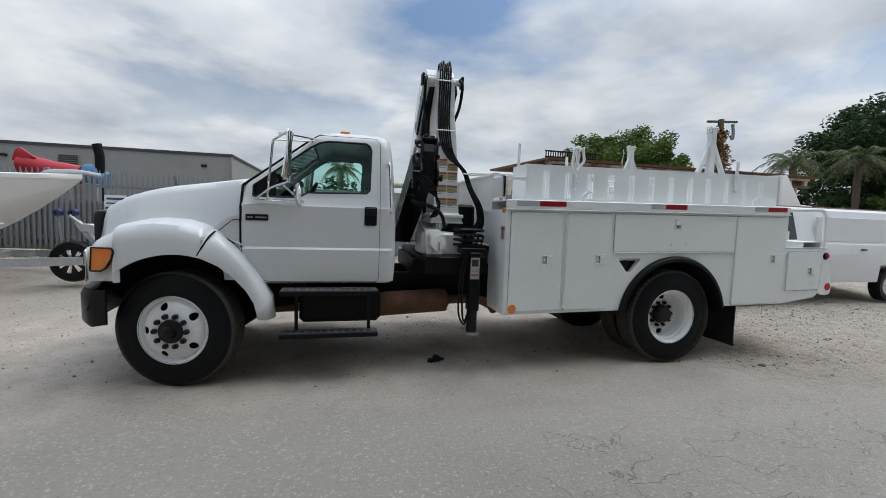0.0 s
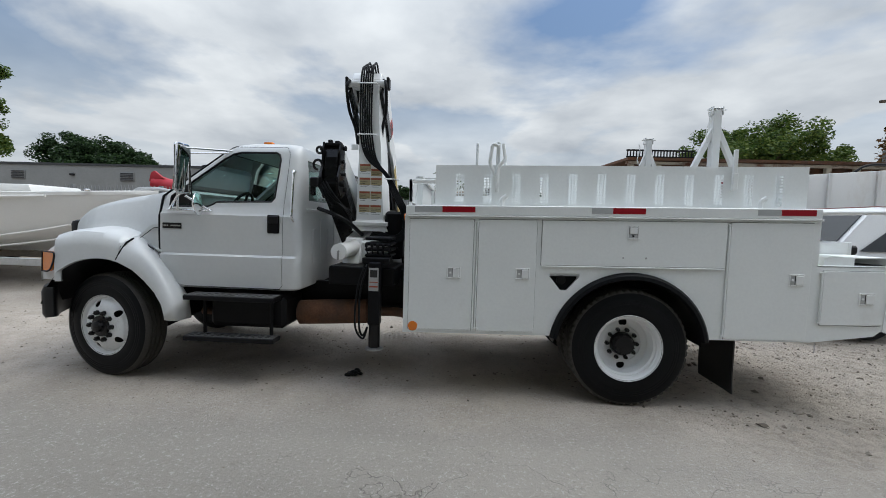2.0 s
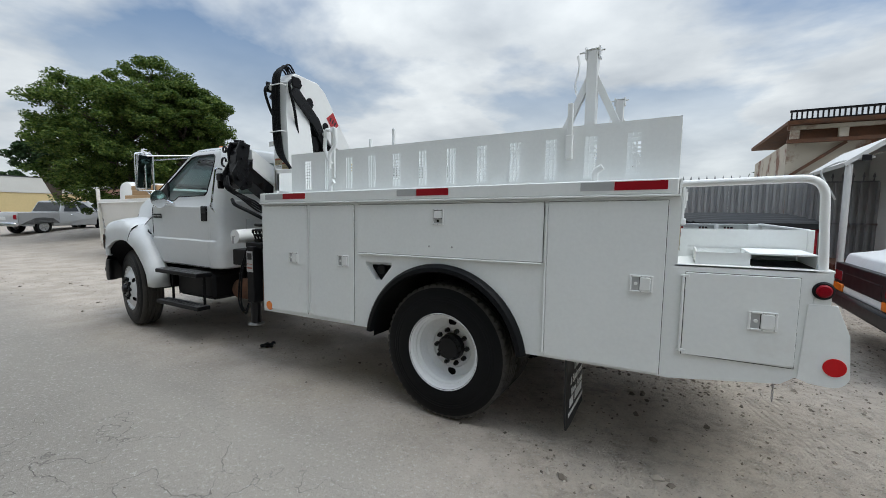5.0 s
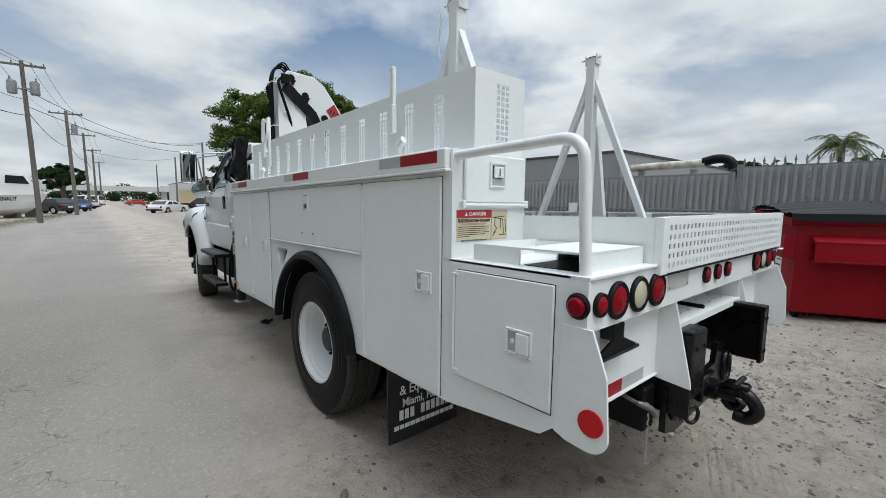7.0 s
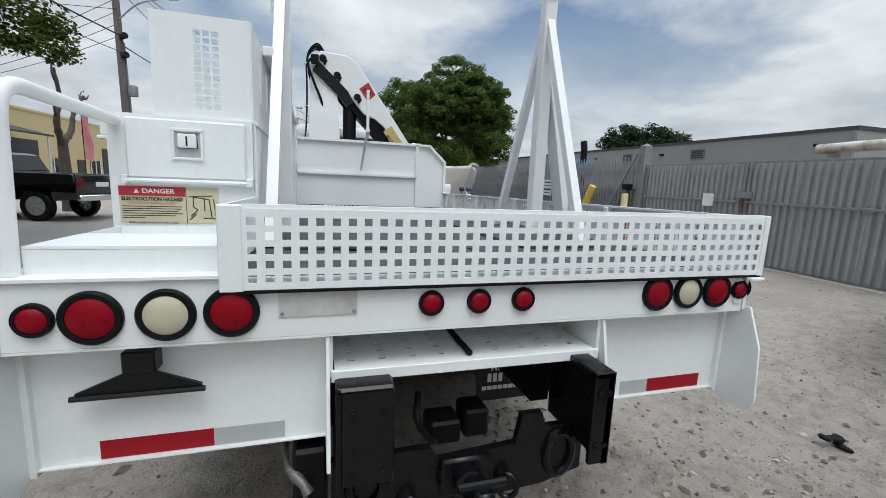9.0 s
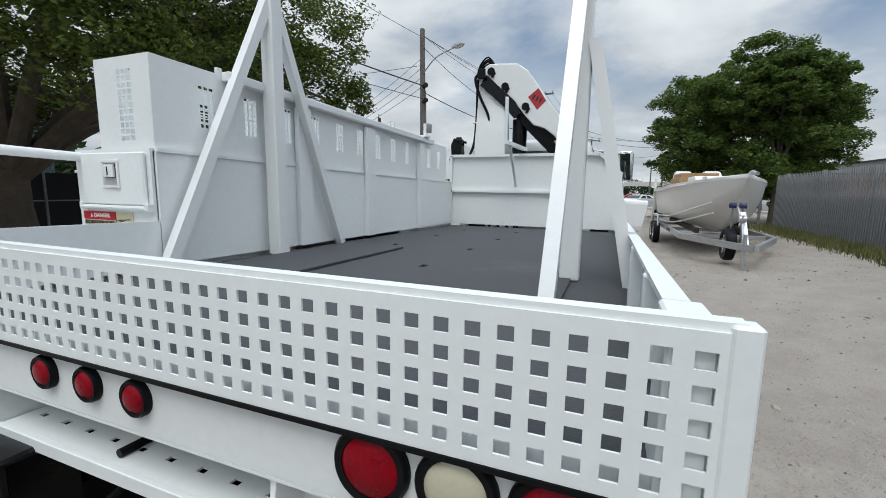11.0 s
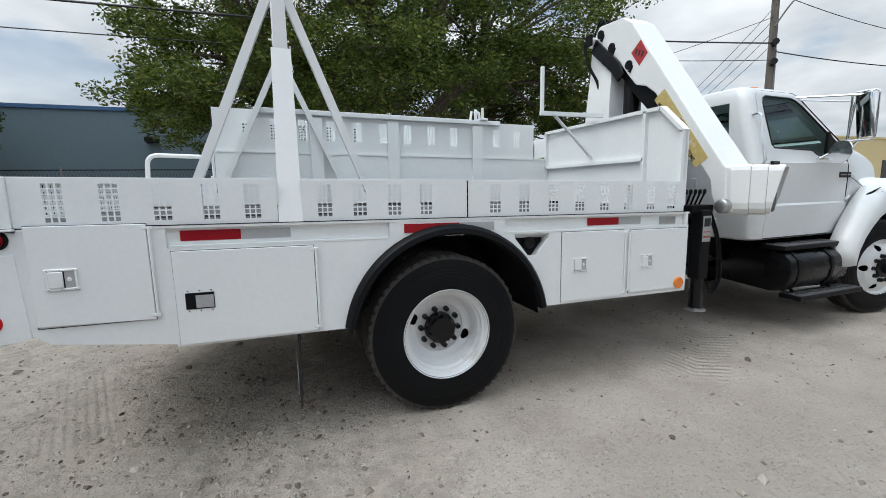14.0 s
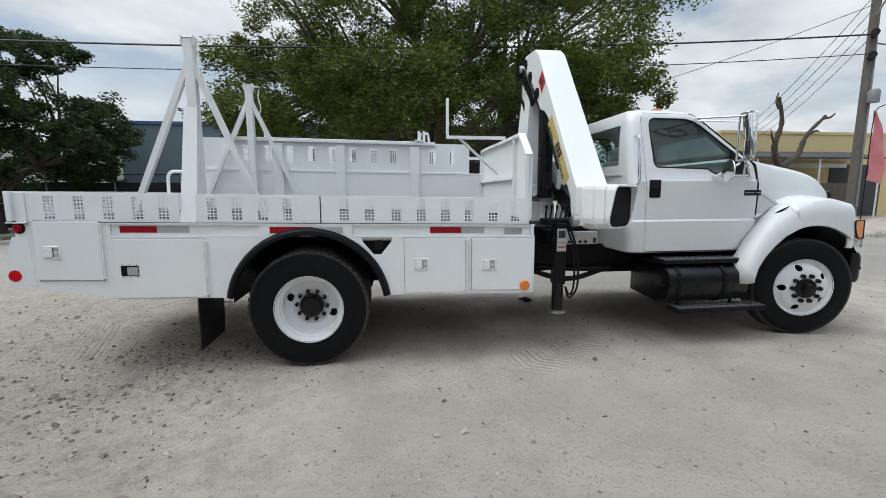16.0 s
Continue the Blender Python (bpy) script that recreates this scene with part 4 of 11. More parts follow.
# mud flaps with lettering
FLAP = material("black_mud_flap_rubber", (0.012, 0.012, 0.013), 0.5, vary=0.2, scale=6)
for y0, y1, lab in ((-1.15, -0.60, "left"), (0.60, 1.15, "right")):
    bm = bm_new()
    rows = []
    for k in range(7):
        z = 0.66 - 0.098 * k
        sway = 0.0 + 0.018 * (k / 6) ** 2
        rows.append([(6.05 + sway + 0.004 * math.sin(6 * t_ + k), y0 + (y1 - y0) * t_, z) for t_ in (0, 0.25, 0.5, 0.75, 1)])
    back = [[(x - 0.012, y, z) for x, y, z in row] for row in rows]
    loft(bm, rows)
    loft(bm, back)
    for i in (0, -1):
        loft(bm, [[r[i] for r in rows], [r[i] for r in back]])
    loft(bm, [rows[-1], back[-1]])
    fl = body_part("mud_flap", bm, FLAP, label="black rubber mud flap with white lettering", smooth=True)
    yc = (y0 + y1) / 2

    def flap_text(text, z, size, sq=1.0):
        x = 6.065 + 0.018 * max(0.0, (0.66 - z) / 0.57) ** 2
        lettering("lettering", text, size, facing((x, yc, z + TILT[1] * 2.9), (0, 1, 0), (0, 0, 1)), LETTERWHITE, fl, 0.0012, sq)
    flap_text("Truck", 0.475, 0.085, 0.9)
    flap_text("& Equipment", 0.395, 0.085, 0.9)
    flap_text("Miami, Florida", 0.315, 0.075, 0.85)
    for k in range(10):
        yy = yc - 0.2 + 0.041 * k
        if k != 3:
            bm = bm_new()
            box(bm, 6.066, 6.0685, yy, yy + 0.029, 0.205, 0.268)
            body_part("print_bar", bm, LETTERWHITE, fl)
    for k in range(12):
        yy = yc - 0.24 + 0.04 * k
        bm = bm_new()
        box(bm, 6.069, 6.0715, yy, yy + 0.033, 0.15, 0.178)
        body_part("print_bar", bm, LETTERWHITE, fl)


# ---- wheels ----
def wheel_matrix(x, y, z, s):
    """Local z points outwards, to the side s."""
    return facing((x, y, z), (s, 0, 0), (0, 0, 1)) if s < 0 else facing((x, y, z), (-1, 0, 0), (0, 0, 1))


def out_matrix(x, y, z, s):
    n = Vector((0, s, 0))
    u = Vector((0, 0, 1))
    r = u.cross(n)
    m = Matrix((r, u, n)).transposed().to_4x4()
    m.translation = Vector((x, y, z))
    return m


def tyre(bm, m, width, r=0.525, lugs=False, n=80):
    w = width
    n = 208 if lugs else n
    side = [(0.292, -0.012), (0.300, 0.004), (0.345, 0.010), (0.40, 0.012), (0.405, 0.0095), (0.412, 0.012), (0.42, 0.0115), (0.425, 0.0085), (0.432, 0.010), (0.44, 0.009), (0.445, 0.006), (0.452, 0.0075), (0.462, 0.0055), (0.47, 0.003), (0.502, -0.012), (r - 0.008, -0.030)]
    tread = [(r, -0.042)]
    ribs = 4
    if lugs:
        side[-2:] = [(r - 0.028, -0.002), (r - 0.007, -0.010)]
        tread = [(r, -0.018)]
    for k in range(ribs):
        a = 0.042 + (w - 0.084) * (k + 0.5) / ribs
        tread += [(r, -a + 0.008), (r - 0.012, -a + 0.005), (r - 0.012, -a - 0.005), (r, -a - 0.008)]
    tread += [(r, -w + (0.018 if lugs else 0.042))]
    far = [(q, -w - h) for q, h in reversed(side)]
    prof = side + tread + far
    rings = []
    for i, (q, h) in enumerate(prof):
        ring = []
        for k in range(n):
            qq = q
            if lugs and q > r - 0.009 and (h > -0.05 or h < -w + 0.05) and k % 4 == 0:
                qq -= 0.016
            ring.append(bm.verts.new(m @ Vector((qq * math.cos(2 * math.pi * k / n), qq * math.sin(2 * math.pi * k / n), h))))
        rings.append(ring)
    ns = len(side)
    for i, (a, b) in enumerate(zip(rings, rings[1:])):
        for k in range(n):
            f = bm.faces.new((a[k], a[(k + 1) % n], b[(k + 1) % n], b[k]))
            f.material_index = 1 if ns - 2 <= i < len(prof) - ns else 0


def rim(bm, m, prof, holes, n=340, count=5, reach=0.034):
    """A disc wheel; holes = (first ring, last ring) between which round hand holes are left open."""
    dense = []
    for i, (a, b) in enumerate(zip(prof, prof[1:])):
        k_ = 6 if holes[0] <= i <= holes[1] else 1
        dense += [(a[0] + (b[0] - a[0]) * k / k_, a[1] + (b[1] - a[1]) * k / k_) for k in range(k_)]
    dense.append(prof[-1])
    r0, r1 = prof[holes[1] + 1][0], prof[holes[0]][0]
    rings = []
    for q, h in dense:
        rings.append([bm.verts.new(m @ Vector((q * math.cos(2 * math.pi * k / n), q * math.sin(2 * math.pi * k / n), h))) for k in range(n)])
    for i, (a, b) in enumerate(zip(rings, rings[1:])):
        q = (dense[i][0] + dense[i + 1][0]) / 2
        for k in range(n):
            off = ((k + 0.5) / n * count) % 1.0 - 0.5
            u, v = off * 2 * math.pi / count * q / reach, (q - (r0 + r1) / 2) / ((r1 - r0) / 2)
            if r0 <= q <= r1 and u * u + v * v < 1:
                continue
            bm.faces.new((a[k], a[(k + 1) % n], b[(k + 1) % n], b[k]))


FRONT_RIM = [(0.290, -0.05), (0.298, -0.016), (0.312, 0.002), (0.306, 0.008), (0.292, -0.004), (0.280, -0.030), (0.268, -0.034), (0.258, -0.022), (0.246, -0.006), (0.228, 0.010), (0.208, 0.020), (0.192, 0.026), (0.172, 0.030), (0.120, 0.034), (0.088, 0.034)]
STEER = 11
REAR_RIM = [(0.290, -0.05), (0.298, -0.016), (0.312, 0.002), (0.306, 0.008), (0.292, -0.004), (0.284, -0.030), (0.270, -0.036), (0.268, -0.056), (0.274, -0.060), (0.270, -0.066), (0.254, -0.074), (0.250, -0.150), (0.246, -0.168), (0.242, -0.174), (0.224, -0.174), (0.206, -0.170), (0.190, -0.166), (0.176, -0.164), (0.168, -0.176), (0.110, -0.176)]


def make_wheel(x, y, z, s, rear):
    """y: the outer sidewall's plane."""
    m = out_matrix(x, y, z, s)
    if not rear:  # the front wheels are turned a little to the right
        hinge = Matrix.Translation((x, y, z))
        m = hinge @ Matrix.Rotation(radians(-STEER), 4, "Z") @ hinge.inverted() @ m
    elif s > 0:
        m = m @ Matrix.Rotation(radians(-112), 4, "Z")
    big = 0.021 if rear else 0.026
    bm = bm_new()
    rim(bm, m, REAR_RIM if rear else FRONT_RIM, (13, 16) if rear else (7, 10), count=2 if rear else 5, reach=0.040 if rear else 0.034)
    w = part("wheel", bm, RIM, truck, "white painted ten-stud truck wheel")
    sol = w.modifiers.new("thickness", "SOLIDIFY")
    sol.thickness, sol.offset = 0.006, -1 if s < 0 else -1
    bm = bm_new()
    tyre(bm, m, 0.27, r=0.537 if rear else 0.528, lugs=rear)
    part("tyre", bm, [RUBBER, TREAD], w, "worn black truck tyre")
    if rear:
        bm = bm_new()
        tyre(bm, out_matrix(x, y - s * 0.34, z, s), 0.27, r=0.537, lugs=True)
        part("tyre", bm, [RUBBER, TREAD], w, "worn black inner truck tyre")
        hub, hb = [(0.108, -0.176), (0.105, -0.125), (0.090, -0.112), (0.084, -0.092), (0.0005, -0.088)], -0.176
    else:
        hub, hb = [(0.108, 0.030), (0.104, 0.050), (0.062, 0.058), (0.052, 0.095), (0.040, 0.102), (0.0005, 0.104)], 0.031
    bm = bm_new()
    lathe(bm, hub, m, 28)
    for k in range(10):
        a = 2 * math.pi * (k + 0.5) / 10
        if rear:
            lathe(bm, [(0.010, -0.125), (0.010, -0.105), (0.006, -0.10), (0.0005, -0.10)], m @ Matrix.Translation((0.096 * math.cos(a), 0.088 * math.sin(a), 0)), 8)
    part("hub", bm, BLACKGLOSS, w, "black greasy hub")
    for k in range(10):
        a = 2 * math.pi * k / 10
        bm = bm_new()
        lathe(bm, [(big, hb), (big, hb + 0.008), (big - 0.003, hb + 0.012), (big - 0.003, hb + 0.032), (0.009, hb + 0.036), (0.009, hb + 0.046), (0.0005, hb + 0.047)], m @ Matrix.Translation((0.138 * math.cos(a), 0.138 * math.sin(a), 0)), 6)
        part("wheel_nut", bm, BLACKGLOSS, w, smooth=False)
    bm = bm_new()
    lathe(bm, [(0.245, -0.26), (0.245, -0.215), (0.06, -0.21)] if rear else [(0.25, -0.16), (0.25, -0.075), (0.06, -0.07)], m, 28)
    part("brake_drum", bm, BLACK, w)
    return w


make_wheel(-0.035, -1.045, 0.480, -1, False)
make_wheel(-0.035, 1.100, 0.490, 1, False)
make_wheel(5.096, -1.185, 0.518, -1, True)
make_wheel(5.108, 1.170, 0.472, 1, True)

# ---- chassis ----
for y in (-0.43, 0.43):
    bm = bm_new()
    prism(bm, [(-0.55, 0.66), (7.15, 0.74), (7.15, 0.98), (-0.55, 0.90)], 1, y - 0.04, y + 0.04)
    part("frame_rail", bm, BLACK, truck, smooth=False)
bm = bm_new()
tube(bm, [(0, -0.80, 0.47), (0, 0.80, 0.47)], 0.06, 12)
part("front_axle", bm, BLACK, truck)
bm = bm_new()
tube(bm, [(5.08, -0.75, 0.505), (5.08, -0.22, 0.505), (5.08, 0.22, 0.505), (5.08, 0.75, 0.505)], 0.09, 14)
lathe(bm, [(0.05, -0.22), (0.17, -0.16), (0.20, 0), (0.17, 0.16), (0.05, 0.22)], Matrix.Translation((5.08, 0, 0.505)) @ Matrix.Rotation(radians(90), 4, "Y"), 20)
part("rear_axle", bm, BLACK, truck)
bm = bm_new()
tube(bm, [(1.6, 0, 0.62), (4.9, 0, 0.52)], 0.05, 12)
part("drive_shaft", bm, BLACK, truck)
for y in (-0.46, 0.46):
    bm = bm_new()
    tube(bm, spline([(4.3, y, 0.80), (4.7, y, 0.66), (5.08, y, 0.62), (5.5, y, 0.66), (5.9, y, 0.82)], 4), 0.045, 6, flat=1.2)
    part("leaf_spring", bm, BLACK, truck)
for y in (-0.43, 0.43):
    bm = bm_new()
    tube(bm, spline([(-0.55, y, 0.68), (-0.2, y, 0.58), (0.0, y, 0.56), (0.3, y, 0.58), (0.7, y, 0.70)], 4), 0.04, 6)
    part("leaf_spring", bm, BLACK, truck)
# exhaust, muffler
bm = bm_new()
tube(bm, [(1.78, -0.62, 0.60), (1.82, -0.62, 0.60), (2.55, -0.62, 0.64), (2.60, -0.62, 0.64)], 0.13, 18, radii=[0.05, 0.13, 0.13, 0.05])
part("muffler", bm, RUST, truck, "rusty brown exhaust muffler")
bm = bm_new()
tube(bm, spline([(2.58, -0.62, 0.64), (2.9, -0.62, 0.64), (3.05, -0.70, 0.60), (3.08, -0.80, 0.55)], 5), 0.05, 12)
part("exhaust_pipe", bm, RUST, truck)
bm = bm_new()
tube(bm, [(0.7, -0.58, 0.56), (1.8, -0.62, 0.60)], 0.04, 10)
part("exhaust_pipe", bm, RUST, truck)
bm = bm_new()
box(bm, 0.55, 0.95, -0.40, 0.40, 0.55, 1.0, 0.03)
box(bm, 0.95, 1.9, -0.25, 0.25, 0.55, 0.95, 0.03)
part("gearbox", bm, BLACK, truck, smooth=False)
bm = bm_new()
box(bm, 1.02, 1.80, -0.98, -0.50, 0.50, 0.82, 0.04)
part("battery_box", bm, BLACK, truck, smooth=False)
# left steps
TREADPLATE = material("step_tread_metal", (0.16, 0.16, 0.16), 0.5, 0.5, vary=0.3, scale=30, fine=120, bump=0.003)


def step(x0, x1, y0, y1, z):
    bm = bm_new()
    box(bm, x0, x1, y0, y1, z - 0.045, z, 0.006)
    st = part("step", bm, BLACK, truck, "black cab step with a slotted metal tread", smooth=False)
    bm = bm_new()
    nx = int((x1 - x0) / 0.07)
    ny = 2
    hs = []
    for i in range(nx):
        for j in range(ny):
            u = x0 + 0.04 + (x1 - x0 - 0.08) * i / nx
            v = min(y0, y1) + 0.03 + (abs(y1 - y0) - 0.06) * j / ny
            hs.append((u, u + 0.045, v, v + 0.035))
    pierced(bm, (x0 + 0.01, x1 - 0.01), (min(y0, y1) + 0.01, max(y0, y1) - 0.01), hs, lambda u, v, d: (u, v, z + 0.001 + d), 0.005)
    part("tread", bm, TREADPLATE, st, smooth=False)


step(0.86, 1.76, -1.16, -0.96, 0.84)
step(0.86, 1.76, -1.16, -1.0, 0.44)
for x in (1.0, 1.68):
    bm = bm_new()
    tube(bm, [(x, -1.02, 0.82), (x, -1.02, 0.42)], 0.018, 6)
    part("step_bracket", bm, BLACK, truck)
step(0.66, 1.60, 0.88, 1.10, 0.826)
step(0.50, 1.50, 1.02, 1.22, 0.345)
for x in (0.8, 1.4):
    bm = bm_new()
    tube(bm, [(x, 1.06, 0.42), (x, 1.08, 0.33)], 0.016, 6)
    part("step_bracket", bm, BLACK, truck)
# fuel tank on the right
bm = bm_new()
sec = [(0.46, 0.39), (0.97, 0.36), (1.09, 0.40), (1.15, 0.49), (1.165, 0.59), (1.145, 0.69), (1.075, 0.755), (0.98, 0.775), (0.46, 0.775)]
prism(bm, sec, 0, 0.67, 1.575, bevel=0.02)
tank = part("fuel_tank", bm, BLACKGLOSS, truck, "black side-mounted fuel tank")
for x in (0.93, 1.44):
    bm = bm_new()
    o = [(y * 1.008, 0.59 + (z - 0.59) * 1.03) for y, z in sec]
    prism(bm, o, 0, x, x + 0.04)
    part("strap", bm, BLACK, tank, smooth=False)
for y in (-0.12, 0.12):
    bm = bm_new()
    tube(bm, spline([(1.9, 0.55 + y * 0.2, 0.66), (2.4, 0.50, 0.60 + y * 0.5), (3.0, 0.45, 0.72)], 5), 0.03, 8)
    part("air_line", bm, BLACK, truck)


# ---- cab ----
CAB = [(0.885, 0.58, 1.90, 0.955), (0.905, 0.53, 1.93, 0.985), (1.10, 0.495, 1.94, 1.004), (1.215, 0.49, 1.94, 1.006), (1.235, 0.49, 1.94, 0.988), (1.45, 0.49, 1.94, 0.991),
       (1.625, 0.495, 1.935, 0.988), (1.65, 0.50, 1.935, 0.972), (1.74, 0.515, 1.93, 0.958), (1.82, 0.54, 1.925, 0.935), (2.05, 0.82, 1.915, 0.872), (2.22, 1.03, 1.90, 0.830),
       (2.305, 1.13, 1.885, 0.806), (2.350, 1.21, 1.86, 0.765), (2.380, 1.31, 1.80, 0.68), (2.398, 1.42, 1.70, 0.52)]


def cab_rings(inset=0.0, zlo=None, zhi=None):
    rings = []
    for z, xf, xr, yh in CAB:
        if zlo and not zlo <= z <= zhi:
            continue
        xf, xr, yh = xf + inset, xr - inset, yh - inset
        r = min(0.10, yh * 0.3)
        pts = []
        for cx, cy, a0 in ((xr - r, yh - r, 0), (xf + r * 0.5, yh - r * 0.5, 90), (xf + r * 0.5, -yh + r * 0.5, 180), (xr - r, -yh + r, 270)):
            rr = r if cx > 1 and cx > xf + r else r * 0.5
            for k in range(5):
                a = radians(a0 + 90 * k / 4)
                pts.append((cx + rr * math.cos(a), cy + rr * math.sin(a), z))
        rings.append(pts)
    return rings


def closed_loft(bm, rings):
    vs = [[bm.verts.new(p) for p in r] for r in rings]
    n = len(vs[0])
    for a, b in zip(vs, vs[1:]):
        for k in range(n):
            bm.faces.new((a[k], a[(k + 1) % n], b[(k + 1) % n], b[k]))
    bm.faces.new(vs[0][::-1])
    bm.faces.new(vs[-1])


def side_y(z):
    for (z0, _, _, y0), (z1, _, _, y1) in zip(CAB, CAB[1:]):
        if z0 <= z <= z1:
            return y0 + (y1 - y0) * (z - z0) / (z1 - z0)
    return 0.9


WINDOW = [(0.605, 1.702), (0.99, 1.702), (1.04, 1.722), (1.09, 1.752), (1.645, 1.768), (1.672, 1.80), (1.69, 2.20), (1.675, 2.25), (1.635, 2.275), (1.27, 2.27), (1.19, 2.25), (1.10, 2.195), (0.605, 1.80)]
DOOR = [(0.515, 1.80), (0.504, 1.60), (0.504, 1.29), (0.525, 1.17), (0.565, 1.07), (0.625, 0.985), (0.70, 0.925), (0.76, 0.908), (1.74, 0.905), (1.768, 0.94), (1.775, 2.27), (1.735, 2.33), (1.19, 2.325), (1.07, 2.245)]


def grown(poly, d):
    cx, cy = sum(p[0] for p in poly) / len(poly), sum(p[1] for p in poly) / len(poly)
    out = []
    n = len(poly)
    for i, p in enumerate(poly):
        a, b = Vector(poly[i - 1]), Vector(poly[(i + 1) % n])
        e1, e2 = (Vector(p) - a).normalized(), (b - Vector(p)).normalized()
        nn = Vector((e1.y + e2.y, -(e1.x + e2.x))).normalized()
        if nn.dot(Vector((p[0] - cx, p[1] - cy))) < 0:
            nn = -nn
        out.append((p[0] + nn.x * d, p[1] + nn.y * d))
    return out


bm = bm_new()
closed_loft(bm, cab_rings())
cab = part("cab", bm, CABWHITE, None, "white single cab shell")
bm = bm_new()
closed_loft(bm, cab_rings(0.05, 0.9, 2.36))
cut(cab, [bm])
cut(cab, [prism_bm(WINDOW, 1, -2, 2)])
bm = bm_new()
prism(bm, [(-0.78, 1.85), (0.78, 1.85), (0.69, 2.255), (-0.69, 2.255)], 0, 0.2, 1.35)
cut(cab, [bm])
bm = bm_new()
prism(bm, [(-0.70, 1.80), (0.70, 1.80), (0.66, 2.22), (-0.66, 2.22)], 0, 1.7, 2.2)
cut(cab, [bm])
shell = cab.data.copy()
cut(cab, [prism_bm(grown(DOOR, 0.005), 1, -2, -0.70), prism_bm(grown(DOOR, 0.005), 1, 0.70, 2)])
for s in (-1, 1):
    d = new("door", shell.copy())
    cut(d, [prism_bm(DOOR, 1, *((-2, -0.70) if s < 0 else (0.70, 2)))], "INTERSECT")
    d.parent, d.matrix_parent_inverse = truck, world_of(truck).inverted()
    d["label"] = "white cab door, closed"
    for poly in d.data.polygons:
        poly.use_smooth = True
    d.data.set_sharp_from_angle(angle=radians(30))
    # dark seal behind the gap
    bm = bm_new()
    pts = [Vector((x, s * (side_y(z) - 0.028), z)) for x, z in DOOR]
    dense = []
    for a, b in zip(pts, pts[1:] + pts[:1]):
        for k in range(4):
            q = a.lerp(b, k / 4)
            dense.append(Vector((q.x, s * (side_y(q.z) - 0.016), q.z)))
    tube(bm, dense + [dense[0]], 0.012, 6, cap=False)
    part("door_seal", bm, BLACK, d)
    # window glass and gasket
    for name, mat, dy in (("window_pane", GLASS, 0.022),):
        bm = bm_new()
        f = bm.faces.new([bm.verts.new((x, s * (side_y(z) - dy), z)) for x, z in grown(WINDOW, 0.004)])
        bmesh.ops.triangulate(bm, faces=[f])
        g = part(name, bm, mat, d, "tinted side window glass")
        g.visible_shadow = False
    bm = bm_new()
    pts = [Vector((x, s * (side_y(z) - 0.004), z)) for x, z in grown(WINDOW, -0.002)]
    tube(bm, pts + [pts[0]], 0.010, 6, cap=False)
    part("window_gasket", bm, PLASTIC, d)
    bm = bm_new()
    prism(bm, [(0.610, 1.706), (0.80, 1.706), (0.80, 1.945), (0.610, 1.79)], 1, s * 0.935, s * 0.905)
    part("window_sail", bm, PLASTIC, d, smooth=False)
    # handle
    bm = bm_new()
    y = s * (side_y(1.55) + 0.001)
    box(bm, 1.622, 1.742, y - 0.006, y + 0.006, 1.458, 1.640, 0.012, seg=2)
    part("handle_recess", bm, BLACK, d, "black recessed door handle", smooth=False)
    bm = bm_new()
    box(bm, 1.632, 1.732, y + s * 0.004, y + s * 0.016, 1.555, 1.630, 0.006)
    part("handle_flap", bm, PLASTIC, d, smooth=False)
    bm = bm_new()
    bx = 0.55 if s < 0 else 0.475
    box(bm, bx, bx + 0.195, s * side_y(1.5) - 0.002, s * side_y(1.5) + s * 0.008, 1.478, 1.535, 0.004)
    bd = part("badge", bm, PLASTIC, d, "dark oblong model badge", smooth=False)
    for k, w in enumerate((0.03, 0.012, 0.035, 0.035, 0.03)):
        x = bx + 0.013 + 0.036 * k
        bm = bm_new()
        box(bm, x, x + w, s * (side_y(1.5) + 0.008), s * (side_y(1.5) + 0.0095), 1.500, 1.514)
        part("badge_bar", bm, STEEL, bd, smooth=False)
    # grab bar behind the door
    bm = bm_new()
    yb = s * 0.99
    tube(bm, bent([(1.85, s * 0.84, 2.08), (1.86, s * 0.94, 2.09), (1.875, s * 1.02, 1.62), (1.875, s * 0.975, 1.58)], 0.04), 0.012, 8)
    part("grab_bar", bm, CHROME, truck, "slim chrome grab bar on the cab corner")
bpy.data.meshes.remove(shell)
cab.parent, cab.matrix_parent_inverse = truck, world_of(truck).inverted()
for poly in cab.data.polygons:
    poly.use_smooth = True
cab.data.set_sharp_from_angle(angle=radians(30))
for name, quad in (("windshield", [(0.585, -0.80, 1.84), (0.585, 0.80, 1.84), (1.115, 0.71, 2.265), (1.115, -0.71, 2.265)]), ("rear_window", [(1.905, -0.72, 1.79), (1.905, 0.72, 1.79), (1.88, 0.68, 2.23), (1.88, -0.68, 2.23)])):
    bm = bm_new()
    bm.faces.new([bm.verts.new(p) for p in quad])
    g = part(name, bm, GLASS, cab, "tinted cab glass")
    g.visible_shadow = False
    bm = bm_new()
    q = [Vector(p) for p in quad]
    tube(bm, q + [q[0]], 0.014, 6, cap=False)
    part("window_gasket", bm, PLASTIC, cab)
# ribs pressed into the cab back
for k in range(6):
    bm = bm_new()
    y = -0.62 + 0.235 * k
    box(bm, 1.935, 1.948, y, y + 0.07, 1.12, 1.62 if k % 2 else 1.50, 0.006)
    part("pressed_rib", bm, CABWHITE, cab, smooth=False)
bm = bm_new()
box(bm, 1.935, 1.946, -0.80, 0.80, 1.685, 1.715, 0.005)
part("pressed_rib", bm, CABWHITE, cab, smooth=False)
